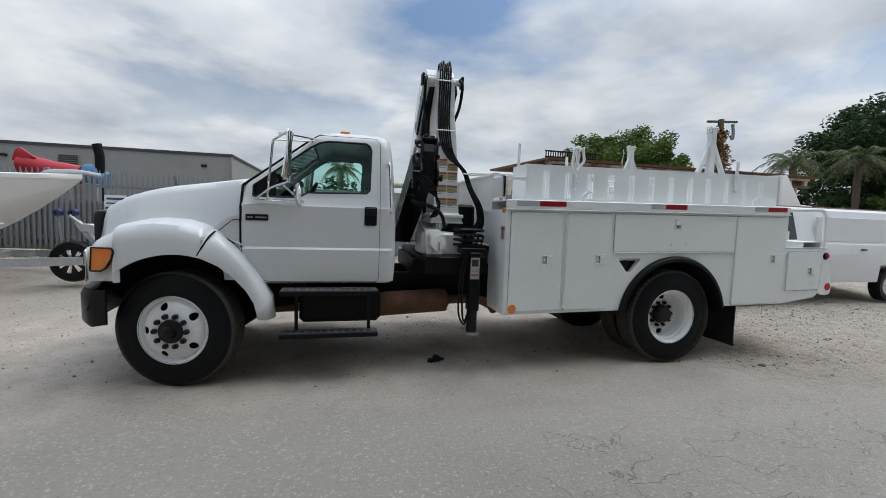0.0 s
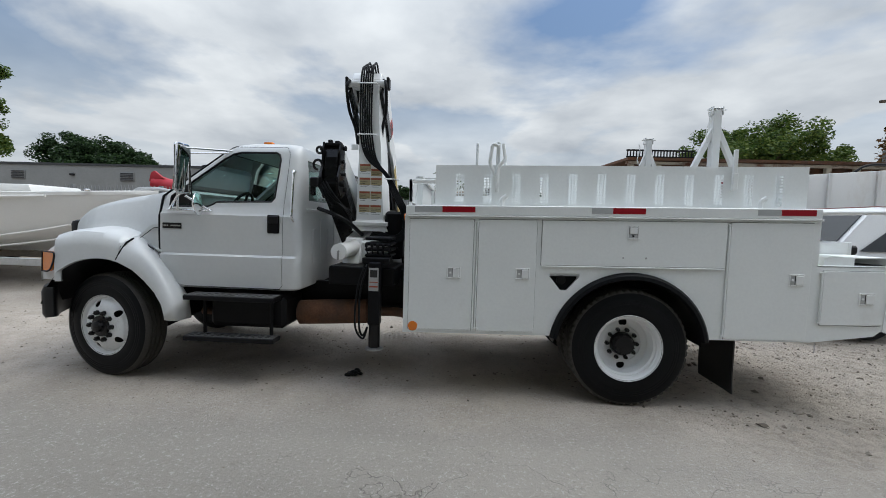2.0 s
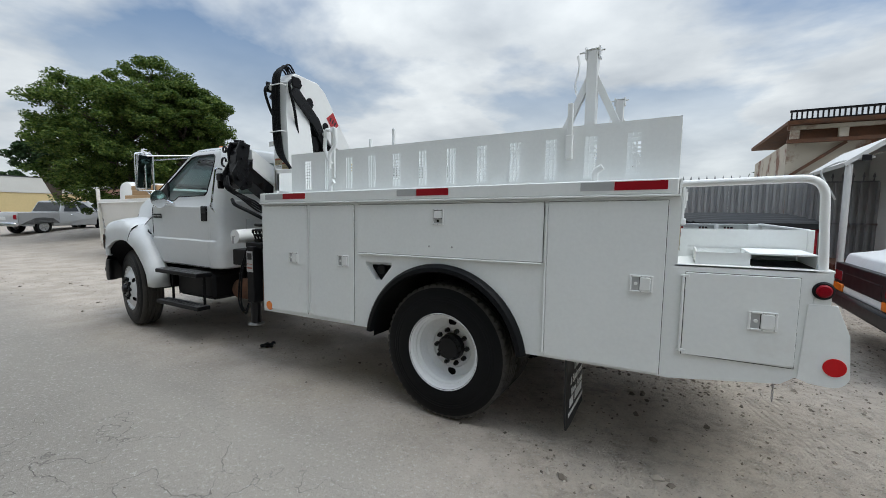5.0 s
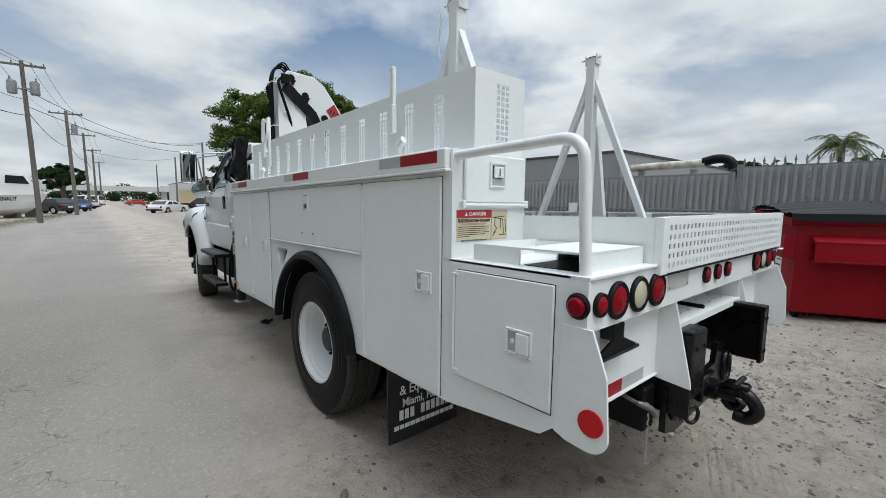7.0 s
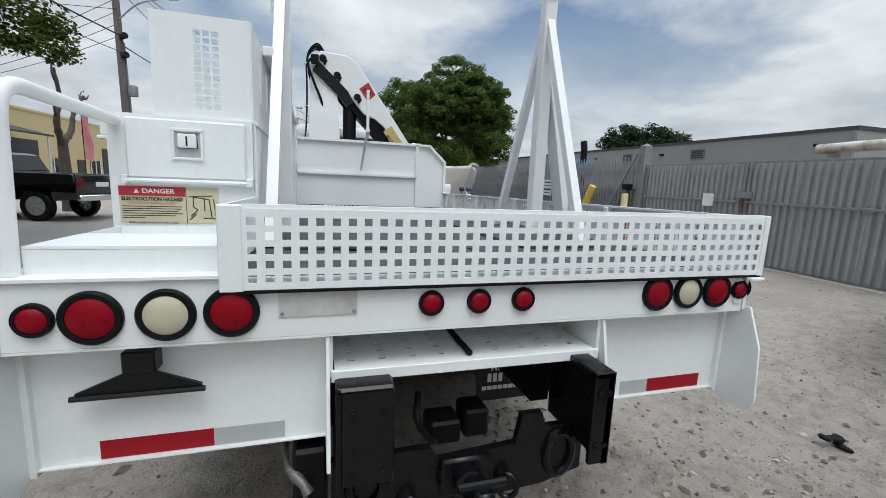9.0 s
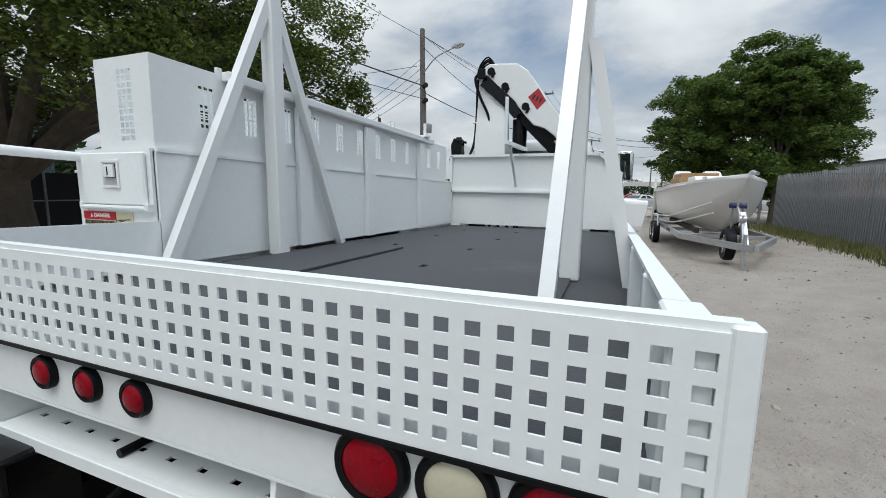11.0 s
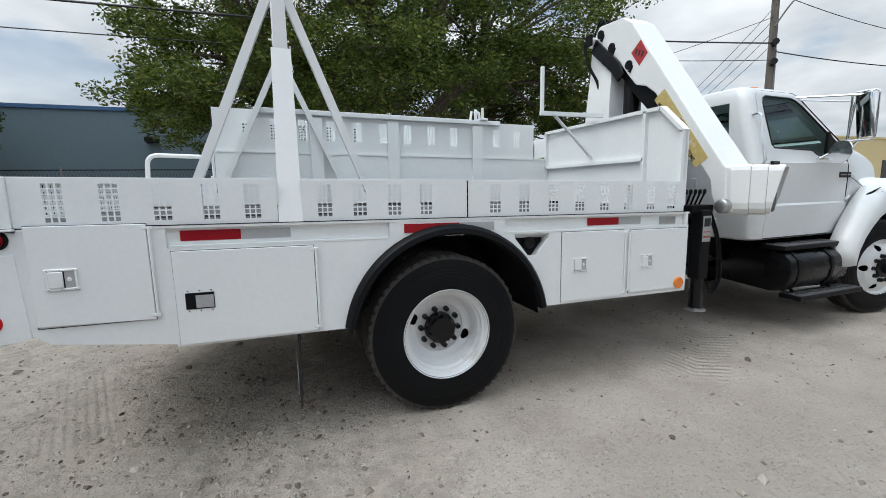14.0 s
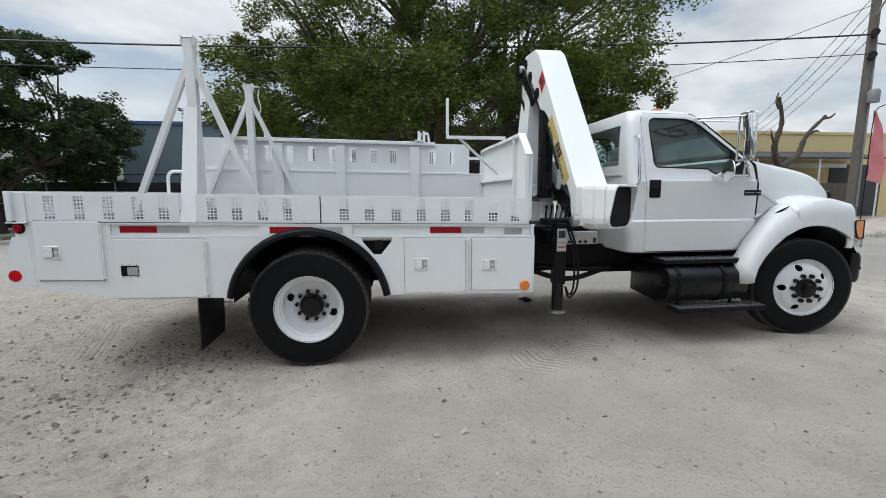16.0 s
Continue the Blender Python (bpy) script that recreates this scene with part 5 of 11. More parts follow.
# interior
bm = bm_new()
box(bm, 0.62, 0.95, -0.85, 0.85, 1.25, 1.72, 0.05)
part("dashboard", bm, INTERIOR, cab, smooth=False)
for y in (-0.45, 0.42):
    bm = bm_new()
    box(bm, 1.30, 1.78, y - 0.28, y + 0.28, 1.10, 1.28, 0.05)
    box(bm, 1.68, 1.84, y - 0.27, y + 0.27, 1.25, 1.88, 0.05)
    box(bm, 1.70, 1.82, y - 0.13, y + 0.13, 1.86, 2.02, 0.04)
    part("seat", bm, SEAT, cab, "grey cloth cab seat", smooth=False)
bm = bm_new()
m = Matrix.Translation((1.05, -0.45, 1.70)) @ Matrix.Rotation(radians(-62), 4, "Y")
ring = [m @ Vector((0.2 * math.cos(2 * math.pi * k / 24), 0.2 * math.sin(2 * math.pi * k / 24), 0)) for k in range(25)]
tube(bm, ring, 0.016, 8, cap=False)
for k in (0, 8, 16):
    tube(bm, [m @ Vector((0, 0, -0.02)), ring[k]], 0.014, 6)
tube(bm, [m @ Vector((0, 0, -0.02)), m @ Vector((0, 0, -0.3))], 0.03, 8)
part("steering_wheel", bm, PLASTIC, cab)
bm = bm_new()
box(bm, 0.65, 1.86, -0.9, 0.9, 0.93, 0.95)
part("cab_floor", bm, INTERIOR, cab, smooth=False)
# roof marker lamps
for y in (-0.55, -0.18, 0.0, 0.18, 0.55):
    bm = bm_new()
    zt = 2.388 if abs(y) > 0.4 else 2.398
    box(bm, 1.38, 1.48, y - 0.035, y + 0.035, zt - 0.01, zt + 0.035, 0.015, seg=2)
    part("roof_marker_lamp", bm, ORANGE, cab, "small orange roof lamp")

# ---- hood, fenders, nose ----
def nose_part(name, bm, *rest, fade=False, **more):
    """A part of the front end, which sits a little to the right of the body's centre line."""
    for v in bm.verts:
        v.co.y += 0.030 * (min(1.0, max(0.0, (0.50 - v.co.x) / 0.30)) if fade else 1.0)
    return part(name, bm, *rest, **more)


HOOD = [(-0.80, 1.475, 0.50, 1.20), (-0.745, 1.572, 0.56, 1.265), (-0.60, 1.655, 0.62, 1.345), (-0.44, 1.715, 0.665, 1.41), (-0.30, 1.752, 0.69, 1.442), (-0.15, 1.783, 0.715, 1.458), (0.05, 1.813, 0.75, 1.448), (0.20, 1.834, 0.775, 1.408), (0.30, 1.848, 0.80, 1.362), (0.40, 1.862, 0.83, 1.30), (0.535, 1.880, 0.87, 1.24)]
rows = []
hx = [h[0] for h in HOOD]
for x in sorted(set(hx) | {round(-0.72 + 0.035 * k, 4) for k in range(35)}):
    zc, w, zf = (float(np.interp(x, hx, [h[q] for h in HOOD])) for q in (1, 2, 3))
    flare = 1.0 if x < 0.22 else max(0.0, 1 - (x - 0.22) / 0.12)
    yo = 0.975 + 0.205 * flare - (0.085 * min(1.0, (-0.48 - x) / 0.25) if x < -0.48 else 0)
    edge = 0.5 + math.sqrt(max(0.668 ** 2 - x * x, 0.01)) if x > -0.46 else 0.93
    if x < -0.46:
        edge = 0.93
    if x > 0.22:
        edge = max(edge, zf - 0.10) if flare > 0 else 0.92
    half = [(0, zc + 0.015), (w * 0.5, zc + 0.012), (w * 0.85, zc - 0.005), (w, zc - 0.03), (w + 0.045, zc - 0.085), (w + 0.075, (zc - 0.085) * 0.4 + zf * 0.6), (w + 0.11, zf + 0.02), (max(w + 0.14, yo - 0.14), zf - 0.002), (yo - 0.05, zf - 0.03), (yo - 0.012, zf - 0.085), (yo, max(zf - 0.16, edge + 0.03)), (yo + 0.004, edge), (yo - 0.03, edge - 0.004)]
    rows.append([(x - 0.03 * (1 - (y / 1.2) ** 2) * (1 if x < -0.5 else 0) + (0.20 * (abs(y) / 1.2) ** 3 * min(1.0, (-0.45 - x) / 0.12) if x < -0.45 else 0), y, z) for y, z in half])
for s in (1, -1):
    bm = bm_new()
    loft(bm, [[(x, y * s, z) for x, y, z in r] for r in rows])
    # front face of the fender, down to the bumper
    fr = rows[0]
    loft(bm, [[(x, y * s, z) for x, y, z in fr[3:]], [(x - 0.02, y * s * 0.995, 1.2 + (z - 1.2) * 0.3) for x, y, z in fr[3:]], [(x - 0.03, y * s * 0.99, 0.92) for x, y, z in fr[3:]]])
    h = nose_part("hood", bm, CABWHITE, truck, "white sloping hood and fender shell", fade=True)
    sol = h.modifiers.new("thickness", "SOLIDIFY")
    sol.thickness = 0.006
    # rear part of the fender
    bm = bm_new()
    inner = [(0.150, 1.160), (0.205, 1.145), (0.36, 1.07), (0.48, 0.97), (0.58, 0.86), (0.65, 0.74), (0.675, 0.64), (0.680, 0.590)]
    outer = [(0.270, 1.395), (0.325, 1.372), (0.46, 1.255), (0.57, 1.13), (0.66, 1.00), (0.73, 0.88), (0.79, 0.78), (0.815, 0.575)]
    secs = []
    for k, ((xi, zi), (xo, zo)) in enumerate(zip(inner, outer)):
        tuck = 0.975 if k == 0 else 1.0
        f = lambda t: (xo + (xi - xo) * t, zo + (zi - zo) * t)
        secs.append([(f(0)[0], s * 0.985, f(0)[1]), (f(0.05)[0], s * 1.07 * tuck, f(0.05)[1]), (f(0.16)[0], s * 1.145 * tuck, f(0.16)[1]), (f(0.4)[0], s * 1.185 * tuck, f(0.4)[1]), (f(0.8)[0], s * 1.198 * tuck, f(0.8)[1]), (f(1)[0], s * 1.198 * tuck, f(1)[1]), (f(1.02)[0], s * 1.15 * tuck, f(1.02)[1])])
    loft(bm, secs)
    e = nose_part("fender_extension", bm, CABWHITE, truck, "white rear section of the front fender")
    sol = e.modifiers.new("thickness", "SOLIDIFY")
    sol.thickness = 0.008
    # side panel under the hood, in front of the door
    bm = bm_new()
    prism(bm, [(0.22, 1.36), (0.40, 1.50), (0.492, 1.52), (0.492, 1.28), (0.515, 1.16), (0.56, 1.05), (0.64, 0.94), (0.60, 0.90), (0.45, 1.2)], 1, s * 0.962, s * 0.972)
    nose_part("cowl_side_panel", bm, CABWHITE, truck, smooth=False, fade=True)
    bm = bm_new()
    tube(bm, [(0.325, s * 1.02, 1.375), (0.43, s * 0.978, 1.472), (0.455, s * 0.976, 1.482), (0.492, s * 0.976, 1.482)], 0.004 if s < 0 else 0.0022, 6)
    tube(bm, [(0.194, s * 1.185, 1.160), (0.235, s * 1.180, 1.24), (0.285, s * 1.155, 1.33), (0.318, s * 1.10, 1.372)][:4 if s < 0 else 3], 0.009 if s < 0 else 0.003, 6)
    nose_part("panel_gap", bm, BLACK, truck, fade=True)
    # a black bar stands for the shade in the fender's open seam on the right; a rubber latch holds it on the left
    bm = bm_new()
    if s > 0:
        tube(bm, [(0.306, 1.150, 1.370), (0.36, 1.110, 1.312), (0.42, 1.060, 1.246), (0.447, 1.030, 1.215)], 0.01, 8, radii=[0.004, 0.014, 0.020, 0.004])
        nose_part("seam_shade_bar", bm, BLACK, truck, fade=True)
    else:
        tube(bm, [(0.375, -0.995, 1.315), (0.405, -1.005, 1.285), (0.452, -0.992, 1.258)], 0.012, 8, radii=[0.007, 0.015, 0.010])
        nose_part("hood_latch", bm, PLASTIC, truck, "black rubber hood latch", fade=True)
    # wheel well
    bm = bm_new()
    pts = arc(0.0, 0.5, 0.69, 165, 5, 20)
    loft(bm, [[(x, s * 1.12, z) for x, z in pts], [(x, s * 0.55, z) for x, z in pts], [(x * 0.3, s * 0.55, z * 0.6) for x, z in pts]])
    nose_part("wheel_well", bm, BLACK, truck)
    # turn signal
    bm = bm_new()
    rim_pts = [(-0.625, 1.020), (-0.540, 1.020), (-0.495, 1.045), (-0.445, 1.125), (-0.430, 1.180), (-0.434, 1.205), (-0.450, 1.214), (-0.612, 1.216)]
    depth = lambda x, off: s * (1.188 + off - 0.34 * (-0.43 - x))
    va = [bm.verts.new((x, depth(x, -0.06), z)) for x, z in rim_pts]
    vb = [bm.verts.new((x, depth(x, 0.008), z)) for x, z in rim_pts]
    bm.faces.new(va), bm.faces.new(vb)
    for k in range(8):
        bm.faces.new((va[k], va[(k + 1) % 8], vb[(k + 1) % 8], vb[k]))
    nose_part("turn_signal", bm, ORANGE, truck, "large orange corner turn signal", smooth=False)
    bm = bm_new()
    tube(bm, [(x, depth(x, 0.006), z) for x, z in rim_pts + rim_pts[:1]], 0.009, 6, cap=False)
    nose_part("turn_signal_gasket", bm, PLASTIC, truck)
    # headlight
    bm = bm_new()
    box(bm, -0.80, -0.73, s * 0.63, s * 0.90, 1.02, 1.18, 0.02)
    nose_part("headlight", bm, CHROME, truck, "clear rectangular headlight", smooth=False)
    # mirrors
    yo = s * 1.27
    bm = bm_new()
    tube(bm, bent([(0.62, s * 0.99, 1.665), (0.79, s * 1.13, 1.78), (0.955, s * 1.26, 1.83), (0.965, yo, 2.24), (0.86, yo - s * 0.10, 2.25)], 0.05), 0.011, 8)
    tube(bm, bent([(1.04, s * 0.99, 1.665), (0.90, s * 1.16, 1.80)], 0.03), 0.011, 8)
    tube(bm, bent([(0.74, s * 1.04, 1.665), (0.80, s * 1.12, 2.20), (0.96, yo, 2.27)], 0.04), 0.011, 8)
    tube(bm, [(0.60, s * 0.995, 1.665), (1.06, s * 0.995, 1.665)], 0.012, 8)
    tube(bm, [(0.965, yo, 2.235), (1.17, s * 0.79, 2.285)], 0.010, 8)
    tube(bm, [(0.80, s * 1.14, 2.20), (1.14, s * 0.80, 2.262)], 0.008, 8)
    tube(bm, bent([(0.955, s * 1.17, 1.82), (0.955, s * 1.17, 2.265), (0.955, s * 1.37, 2.265), (0.955, s * 1.37, 1.82), (0.955, s * 1.17, 1.82)], 0.04), 0.010, 8)
    mr = part("mirror", bm, CHROME, truck, "chrome west-coast mirror on a tube frame")
    head = Matrix.Translation((0.955, s * 1.27, 2.045)) @ Matrix.Rotation(radians(9 if s < 0 else -30), 4, "Z") @ Matrix.Rotation(radians(7), 4, "Y")
    bm = bm_new()
    box(bm, -0.032, 0.004, -0.090, 0.090, -0.205, 0.205, 0.014, seg=2)
    for k in (-1, 0, 1):
        tube(bm, [(-0.034, 0.045 * k, -0.18), (-0.034, 0.045 * k, 0.18)], 0.008, 6)
    bm.transform(head)
    part("mirror_back", bm, CHROME, mr)
    bm = bm_new()
    box(bm, 0.0045, 0.007, -0.080, 0.080, -0.195, 0.195, 0.001)
    bm.transform(head)
    part("mirror_glass", bm, MIRRORGLASS, mr, "mirror glass with a dark reflection put into its tint", smooth=False)
    bm = bm_new()
    mm = facing((1.02, s * 1.16, 1.72), (0.25 * s, 1, 0), (-0.1, 0, 1))
    lathe(bm, [(0.0005, -0.035), (0.06, -0.03), (0.100, -0.012), (0.113, 0.004), (0.110, 0.010), (0.0005, 0.016)], mm, 24)
    part("round_mirror", bm, CHROME, mr, "round chrome spot mirror")
# grille and bumper
bm = bm_new()
box(bm, -0.875, -0.73, -0.58, 0.58, 0.98, 1.525, 0.05, seg=2)
gr = nose_part("grille", bm, PLASTIC, truck, "black front grille")
for k in range(7):
    bm = bm_new()
    box(bm, -0.89, -0.872, -0.5, 0.5, 1.03 + 0.062 * k, 1.05 + 0.062 * k, 0.004)
    nose_part("grille_bar", bm, PLASTIC, gr, smooth=False)
bm = bm_new()
rows = []
for y, front, depth, lift in ((1.125, -0.60, 0.07, 0.02), (1.12, -0.635, 0.11, 0.008), (1.10, -0.672, 0.15, 0), (1.04, -0.725, 0.17, 0), (0.95, -0.785, 0.15, 0), (0.75, -0.84, 0.10, 0), (0.4, -0.875, 0.10, 0), (0, -0.885, 0.10, 0)):
    rows.append([(front, y, 0.57 + lift), (front - 0.006, y, 0.80 - lift), (front + 0.025, y, 0.86 - lift), (front + depth, y, 0.86 - lift), (front + depth, y, 0.55 + lift), (front + 0.03, y, 0.535 + lift), (front, y, 0.57 + lift)])
rows = rows + [[(x, -y, z) for x, y, z in r] for r in rows[-2::-1]]
loft(bm, rows)
bmesh.ops.remove_doubles(bm, verts=bm.verts, dist=1e-5)
bmesh.ops.holes_fill(bm, edges=[e for e in bm.edges if len(e.link_faces) == 1], sides=0)
nose_part("front_bumper", bm, PLASTIC, truck, "black front bumper")
bm = bm_new()
box(bm, -0.55, 0.5, -0.38, 0.38, 0.72, 1.40, 0.05)
nose_part("engine", bm, BLACK, truck, smooth=False)


# ---- tow hitch at the tail ----
FENCEGREASE = material("greasy_grey_metal", (0.16, 0.155, 0.15), 0.5, 0.5, vary=0.3, scale=30)
bm = bm_new()
box(bm, 7.18, 7.42, -0.40, -0.385, 0.60, 1.01)
box(bm, 7.40, 7.42, -0.385, -0.225, 0.69, 1.005, 0.004)
box(bm, 7.15, 7.42, -0.40, -0.225, 0.99, 1.012, 0.008)
hitch = part("tow_hitch", bm, BLACKGLOSS, truck, "heavy black pintle hitch frame", smooth=False)
bm = bm_new()
box(bm, 7.15, 7.50, 0.475, 0.50, 0.69, 1.02)
box(bm, 7.48, 7.50, 0.425, 0.50, 0.69, 1.02, 0.004)
box(bm, 7.15, 7.50, 0.425, 0.50, 1.0, 1.022, 0.004)
part("side_bracket", bm, BLACKGLOSS, hitch, smooth=False)
bm = bm_new()
prism(bm, [(-0.41, 0.50), (-0.30, 0.47), (0.36, 0.51), (0.52, 0.55), (0.52, 0.74), (0.36, 0.74), (0.34, 0.80), (0.26, 0.80), (0.24, 0.69), (-0.05, 0.67), (-0.08, 0.72), (-0.20, 0.72), (-0.41, 0.72)], 0, 7.30, 7.33)
part("cross_plate", bm, BLACKGLOSS, hitch, smooth=False)
bm = bm_new()
prism(bm, [(-0.41, 0.72), (-0.41, 0.95), (0.56, 0.97), (0.56, 0.72), (0.47, 0.72), (0.45, 0.86), (0.35, 0.91), (-0.2, 0.90), (-0.22, 0.74)], 0, 7.04, 7.06)
part("rear_cross_member", bm, BLACK, hitch, smooth=False)
bm = bm_new()
box(bm, 6.75, 7.28, -0.53, -0.42, 0.52, 0.74, 0.012)
part("underbody_channel", bm, BLACK, hitch, smooth=False)
bm = bm_new()
box(bm, 7.33, 7.37, -0.05, 0.13, 0.55, 0.69, 0.01)
lathe(bm, [(0.055, 0), (0.055, 0.05), (0.04, 0.06), (0.04, 0.14)], facing((7.36, 0.04, 0.615), (0, 1, 0), (0, 0, 1)), 16)
tube(bm, spline([(7.42, 0.04, 0.63), (7.49, 0.04, 0.645), (7.55, 0.04, 0.625), (7.585, 0.04, 0.565), (7.55, 0.04, 0.515), (7.49, 0.04, 0.515)], 5), 0.033, 12, radii=None)
tube(bm, spline([(7.44, 0.04, 0.58), (7.47, 0.04, 0.55), (7.505, 0.04, 0.56), (7.52, 0.04, 0.59)], 4), 0.022, 8)
box(bm, 7.44, 7.55, 0.01, 0.07, 0.655, 0.69, 0.01)
tube(bm, [(7.50, -0.04, 0.69), (7.50, 0.12, 0.69)], 0.014, 8)
part("pintle_hook", bm, BLACKGLOSS, hitch, "black forged pintle hook")
for y, z in ((-0.16, 0.555), (0.20, 0.58)):
    bm = bm_new()
    m = facing((7.36, y, z - 0.03), (0.5, 0.85, 0), (0, 0, 1))
    ring = [m @ Vector((0.036 * math.cos(2 * math.pi * k / 16), 0.045 * math.sin(2 * math.pi * k / 16), 0)) for k in range(17)]
    tube(bm, ring, 0.010, 8, cap=False)
    part("safety_ring", bm, BLACKGLOSS, hitch)
for y in (-0.30, 0.42):
    bm = bm_new()
    m = facing((7.335, y, 0.63), (0, 1, 0), (0, 0, 1))
    ring = [m @ Vector((0.055 * math.cos(2 * math.pi * k / 20), 0.085 * math.sin(2 * math.pi * k / 20), 0)) for k in range(21)]
    tube(bm, ring, 0.016, 8, cap=False)
    part("tow_eye", bm, BLACKGLOSS, hitch)
for x, y, z in [(7.42, y, z) for y in (-0.35, -0.26) for z in (0.73, 0.93)] + [(7.50, y, z) for y in (0.445, 0.48) for z in (0.76, 0.95)]:
    bm = bm_new()
    disc(bm, (x, y, z), (1, 0, 0), 0.010, 0.006, 6)
    part("bolt", bm, BLACK, hitch, smooth=False)
bm = bm_new()
tube(bm, [(7.25, -0.545, 0.665), (7.28, -0.52, 0.655), (7.30, -0.495, 0.635), (7.31, -0.48, 0.61)], 0.022, 10, radii=[0.012, 0.019, 0.015, 0.020])
tube(bm, bent([(7.25, -0.545, 0.665), (7.18, -0.56, 0.69), (7.1, -0.55, 0.72)], 0.03), 0.010, 8)
part("air_coupling", bm, FENCEGREASE, hitch, "dirty metal trailer air coupling")
bm = bm_new()
for k in range(14):
    z = 0.56 - 0.019 * k
    m = Matrix.Translation((7.28, -0.49, z + 0.06)) @ Matrix.Rotation(radians(90), 4, "X") @ Matrix.Rotation(radians(90 * (k % 2)), 4, "Y")
    ring = [m @ Vector((0.006 * math.cos(2 * math.pi * q / 8), 0.012 * math.sin(2 * math.pi * q / 8), 0)) for q in range(9)]
    tube(bm, ring, 0.0026, 4, cap=False)
part("chain", bm, STEEL, hitch)
bm = bm_new()
tube(bm, spline([(7.2, -0.10, 0.86), (7.28, -0.12, 0.80), (7.26, -0.06, 0.70), (7.2, -0.02, 0.66)], 5), 0.012, 8)
box(bm, 7.12, 7.24, -0.06, 0.06, 0.66, 0.75, 0.01)
box(bm, 7.10, 7.22, 0.08, 0.18, 0.66, 0.77, 0.01)
part("trailer_socket", bm, BLACK, hitch, smooth=False)

# ---- knuckle-boom crane behind the cab ----
bm = bm_new()
box(bm, 2.18, 2.98, -0.62, 0.62, 0.92, 1.10, 0.01)
box(bm, 2.25, 2.90, -1.02, 0.75, 0.98, 1.16, 0.01)
box(bm, 2.66, 2.80, 0.75, 1.02, 0.98, 1.14, 0.01)
crane = part("crane", bm, BLACK, truck, "white knuckle-boom crane with black base and hoses", smooth=False)
bm = bm_new()
box(bm, 2.27, 2.74, -0.62, -0.16, 1.10, 1.40, 0.03)
prism(bm, [(-0.75, 1.16), (-0.62, 1.42), (-0.16, 1.52), (-0.10, 1.16)], 0, 2.30, 2.48, bevel=0.01)
part("slew_base", bm, WHITE, crane, smooth=False)
# mast, tapering upwards
bm = bm_new()
rows = []
for z, x0, x1, y0, y1 in ((1.50, 2.36, 2.74, -0.60, -0.12), (1.60, 2.385, 2.70, -0.585, -0.13), (1.62, 2.40, 2.69, -0.575, -0.14), (2.40, 2.412, 2.645, -0.545, -0.17), (2.72, 2.405, 2.614, -0.535, -0.19), (2.95, 2.40, 2.612, -0.525, -0.22), (3.06, 2.40, 2.612, -0.52, -0.26)):
    rows.append([(x0, y0, z), (x1, y0, z), (x1, y1, z), (x0, y1, z), (x0, y0, z)])
loft(bm, rows)
bm.faces.new([bm.verts.new(p) for p in rows[-1][:4]])
bm.faces.new([bm.verts.new(p) for p in rows[0][:4]])
bmesh.ops.remove_doubles(bm, verts=bm.verts, dist=1e-5)
mast = part("mast", bm, WHITE, crane, "white tapered crane mast", smooth=False)
bm = bm_new()
box(bm, 2.36, 2.74, -0.61, -0.15, 1.555, 1.60, 0.008)
part("mast_collar", bm, WHITE, crane, smooth=False)
# warning labels on the mast
YELLOWED = material("yellowed_paper_label", (0.44, 0.37, 0.21), 0.6, vary=0.12, scale=25, dirt=(0.5, 0.45, 0.33), dirt_at=(0.5, 0.7))
LABRED = material("label_orange_red", (0.36, 0.09, 0.05), 0.6, vary=0.1)
for col in range(2):
    for k in range(4):
        zt = 2.215 - 0.145 * k - (0.05 if col and k == 0 else 0)
        x0 = 2.425 + 0.123 * col
        y = -0.5785 + 0.03 * (zt - 1.62) / 0.78
        bm = bm_new()
        box(bm, x0, x0 + 0.119, y + 0.0005, y + 0.0085, zt - 0.142 if k or not col else zt - 0.092, zt)
        dec = part("label_sheet", bm, YELLOWED, mast, "yellowed warning label", smooth=False)
        bm = bm_new()
        box(bm, x0 + 0.003, x0 + 0.112, y - 0.001, y + 0.004, zt - 0.022, zt - 0.004)
        part("label_band", bm, LABRED, dec, smooth=False)
        for q in range(5 if k or not col else 2):
            bm = bm_new()
            z = zt - 0.042 - 0.018 * q
            box(bm, x0 + 0.010, x0 + 0.105 - 0.02 * ((q * 7 + k) % 3), y - 0.0006, y + 0.004, z - 0.004, z)
            part("print_line", bm, INK, dec, smooth=False)
# boom: hollow folded plate, from the knuckle over to the right
BOOM = [(-0.46, 3.03), (-0.47, 3.13), (-0.40, 3.215), (-0.05, 3.19), (0.08, 3.10), (1.17, 1.60), (1.20, 1.57), (1.22, 1.20), (1.15, 1.20), (1.08, 1.34), (1.06, 1.47), (0.75, 1.90), (0.42, 2.33), (0.30, 2.42), (0.17, 2.46), (0.06, 2.58), (-0.10, 2.78), (-0.20, 2.86), (-0.36, 2.97)]
bm = bm_new()
prism(bm, BOOM, 0, 2.30, 2.62, bevel=0.012)
boom = part("boom", bm, WHITE, crane, "white folded crane boom", smooth=False)
bm = bm_new()
hexa = [(-0.10, -0.225), (0.10, -0.225), (0.145, -0.21), (0.178, -0.17), (0.19, -0.12), (0.19, 0.15), (0.18, 0.182), (0.155, 0.20), (-0.155, 0.20), (-0.18, 0.182), (-0.19, 0.15), (-0.19, -0.12), (-0.178, -0.17), (-0.145, -0.21)]
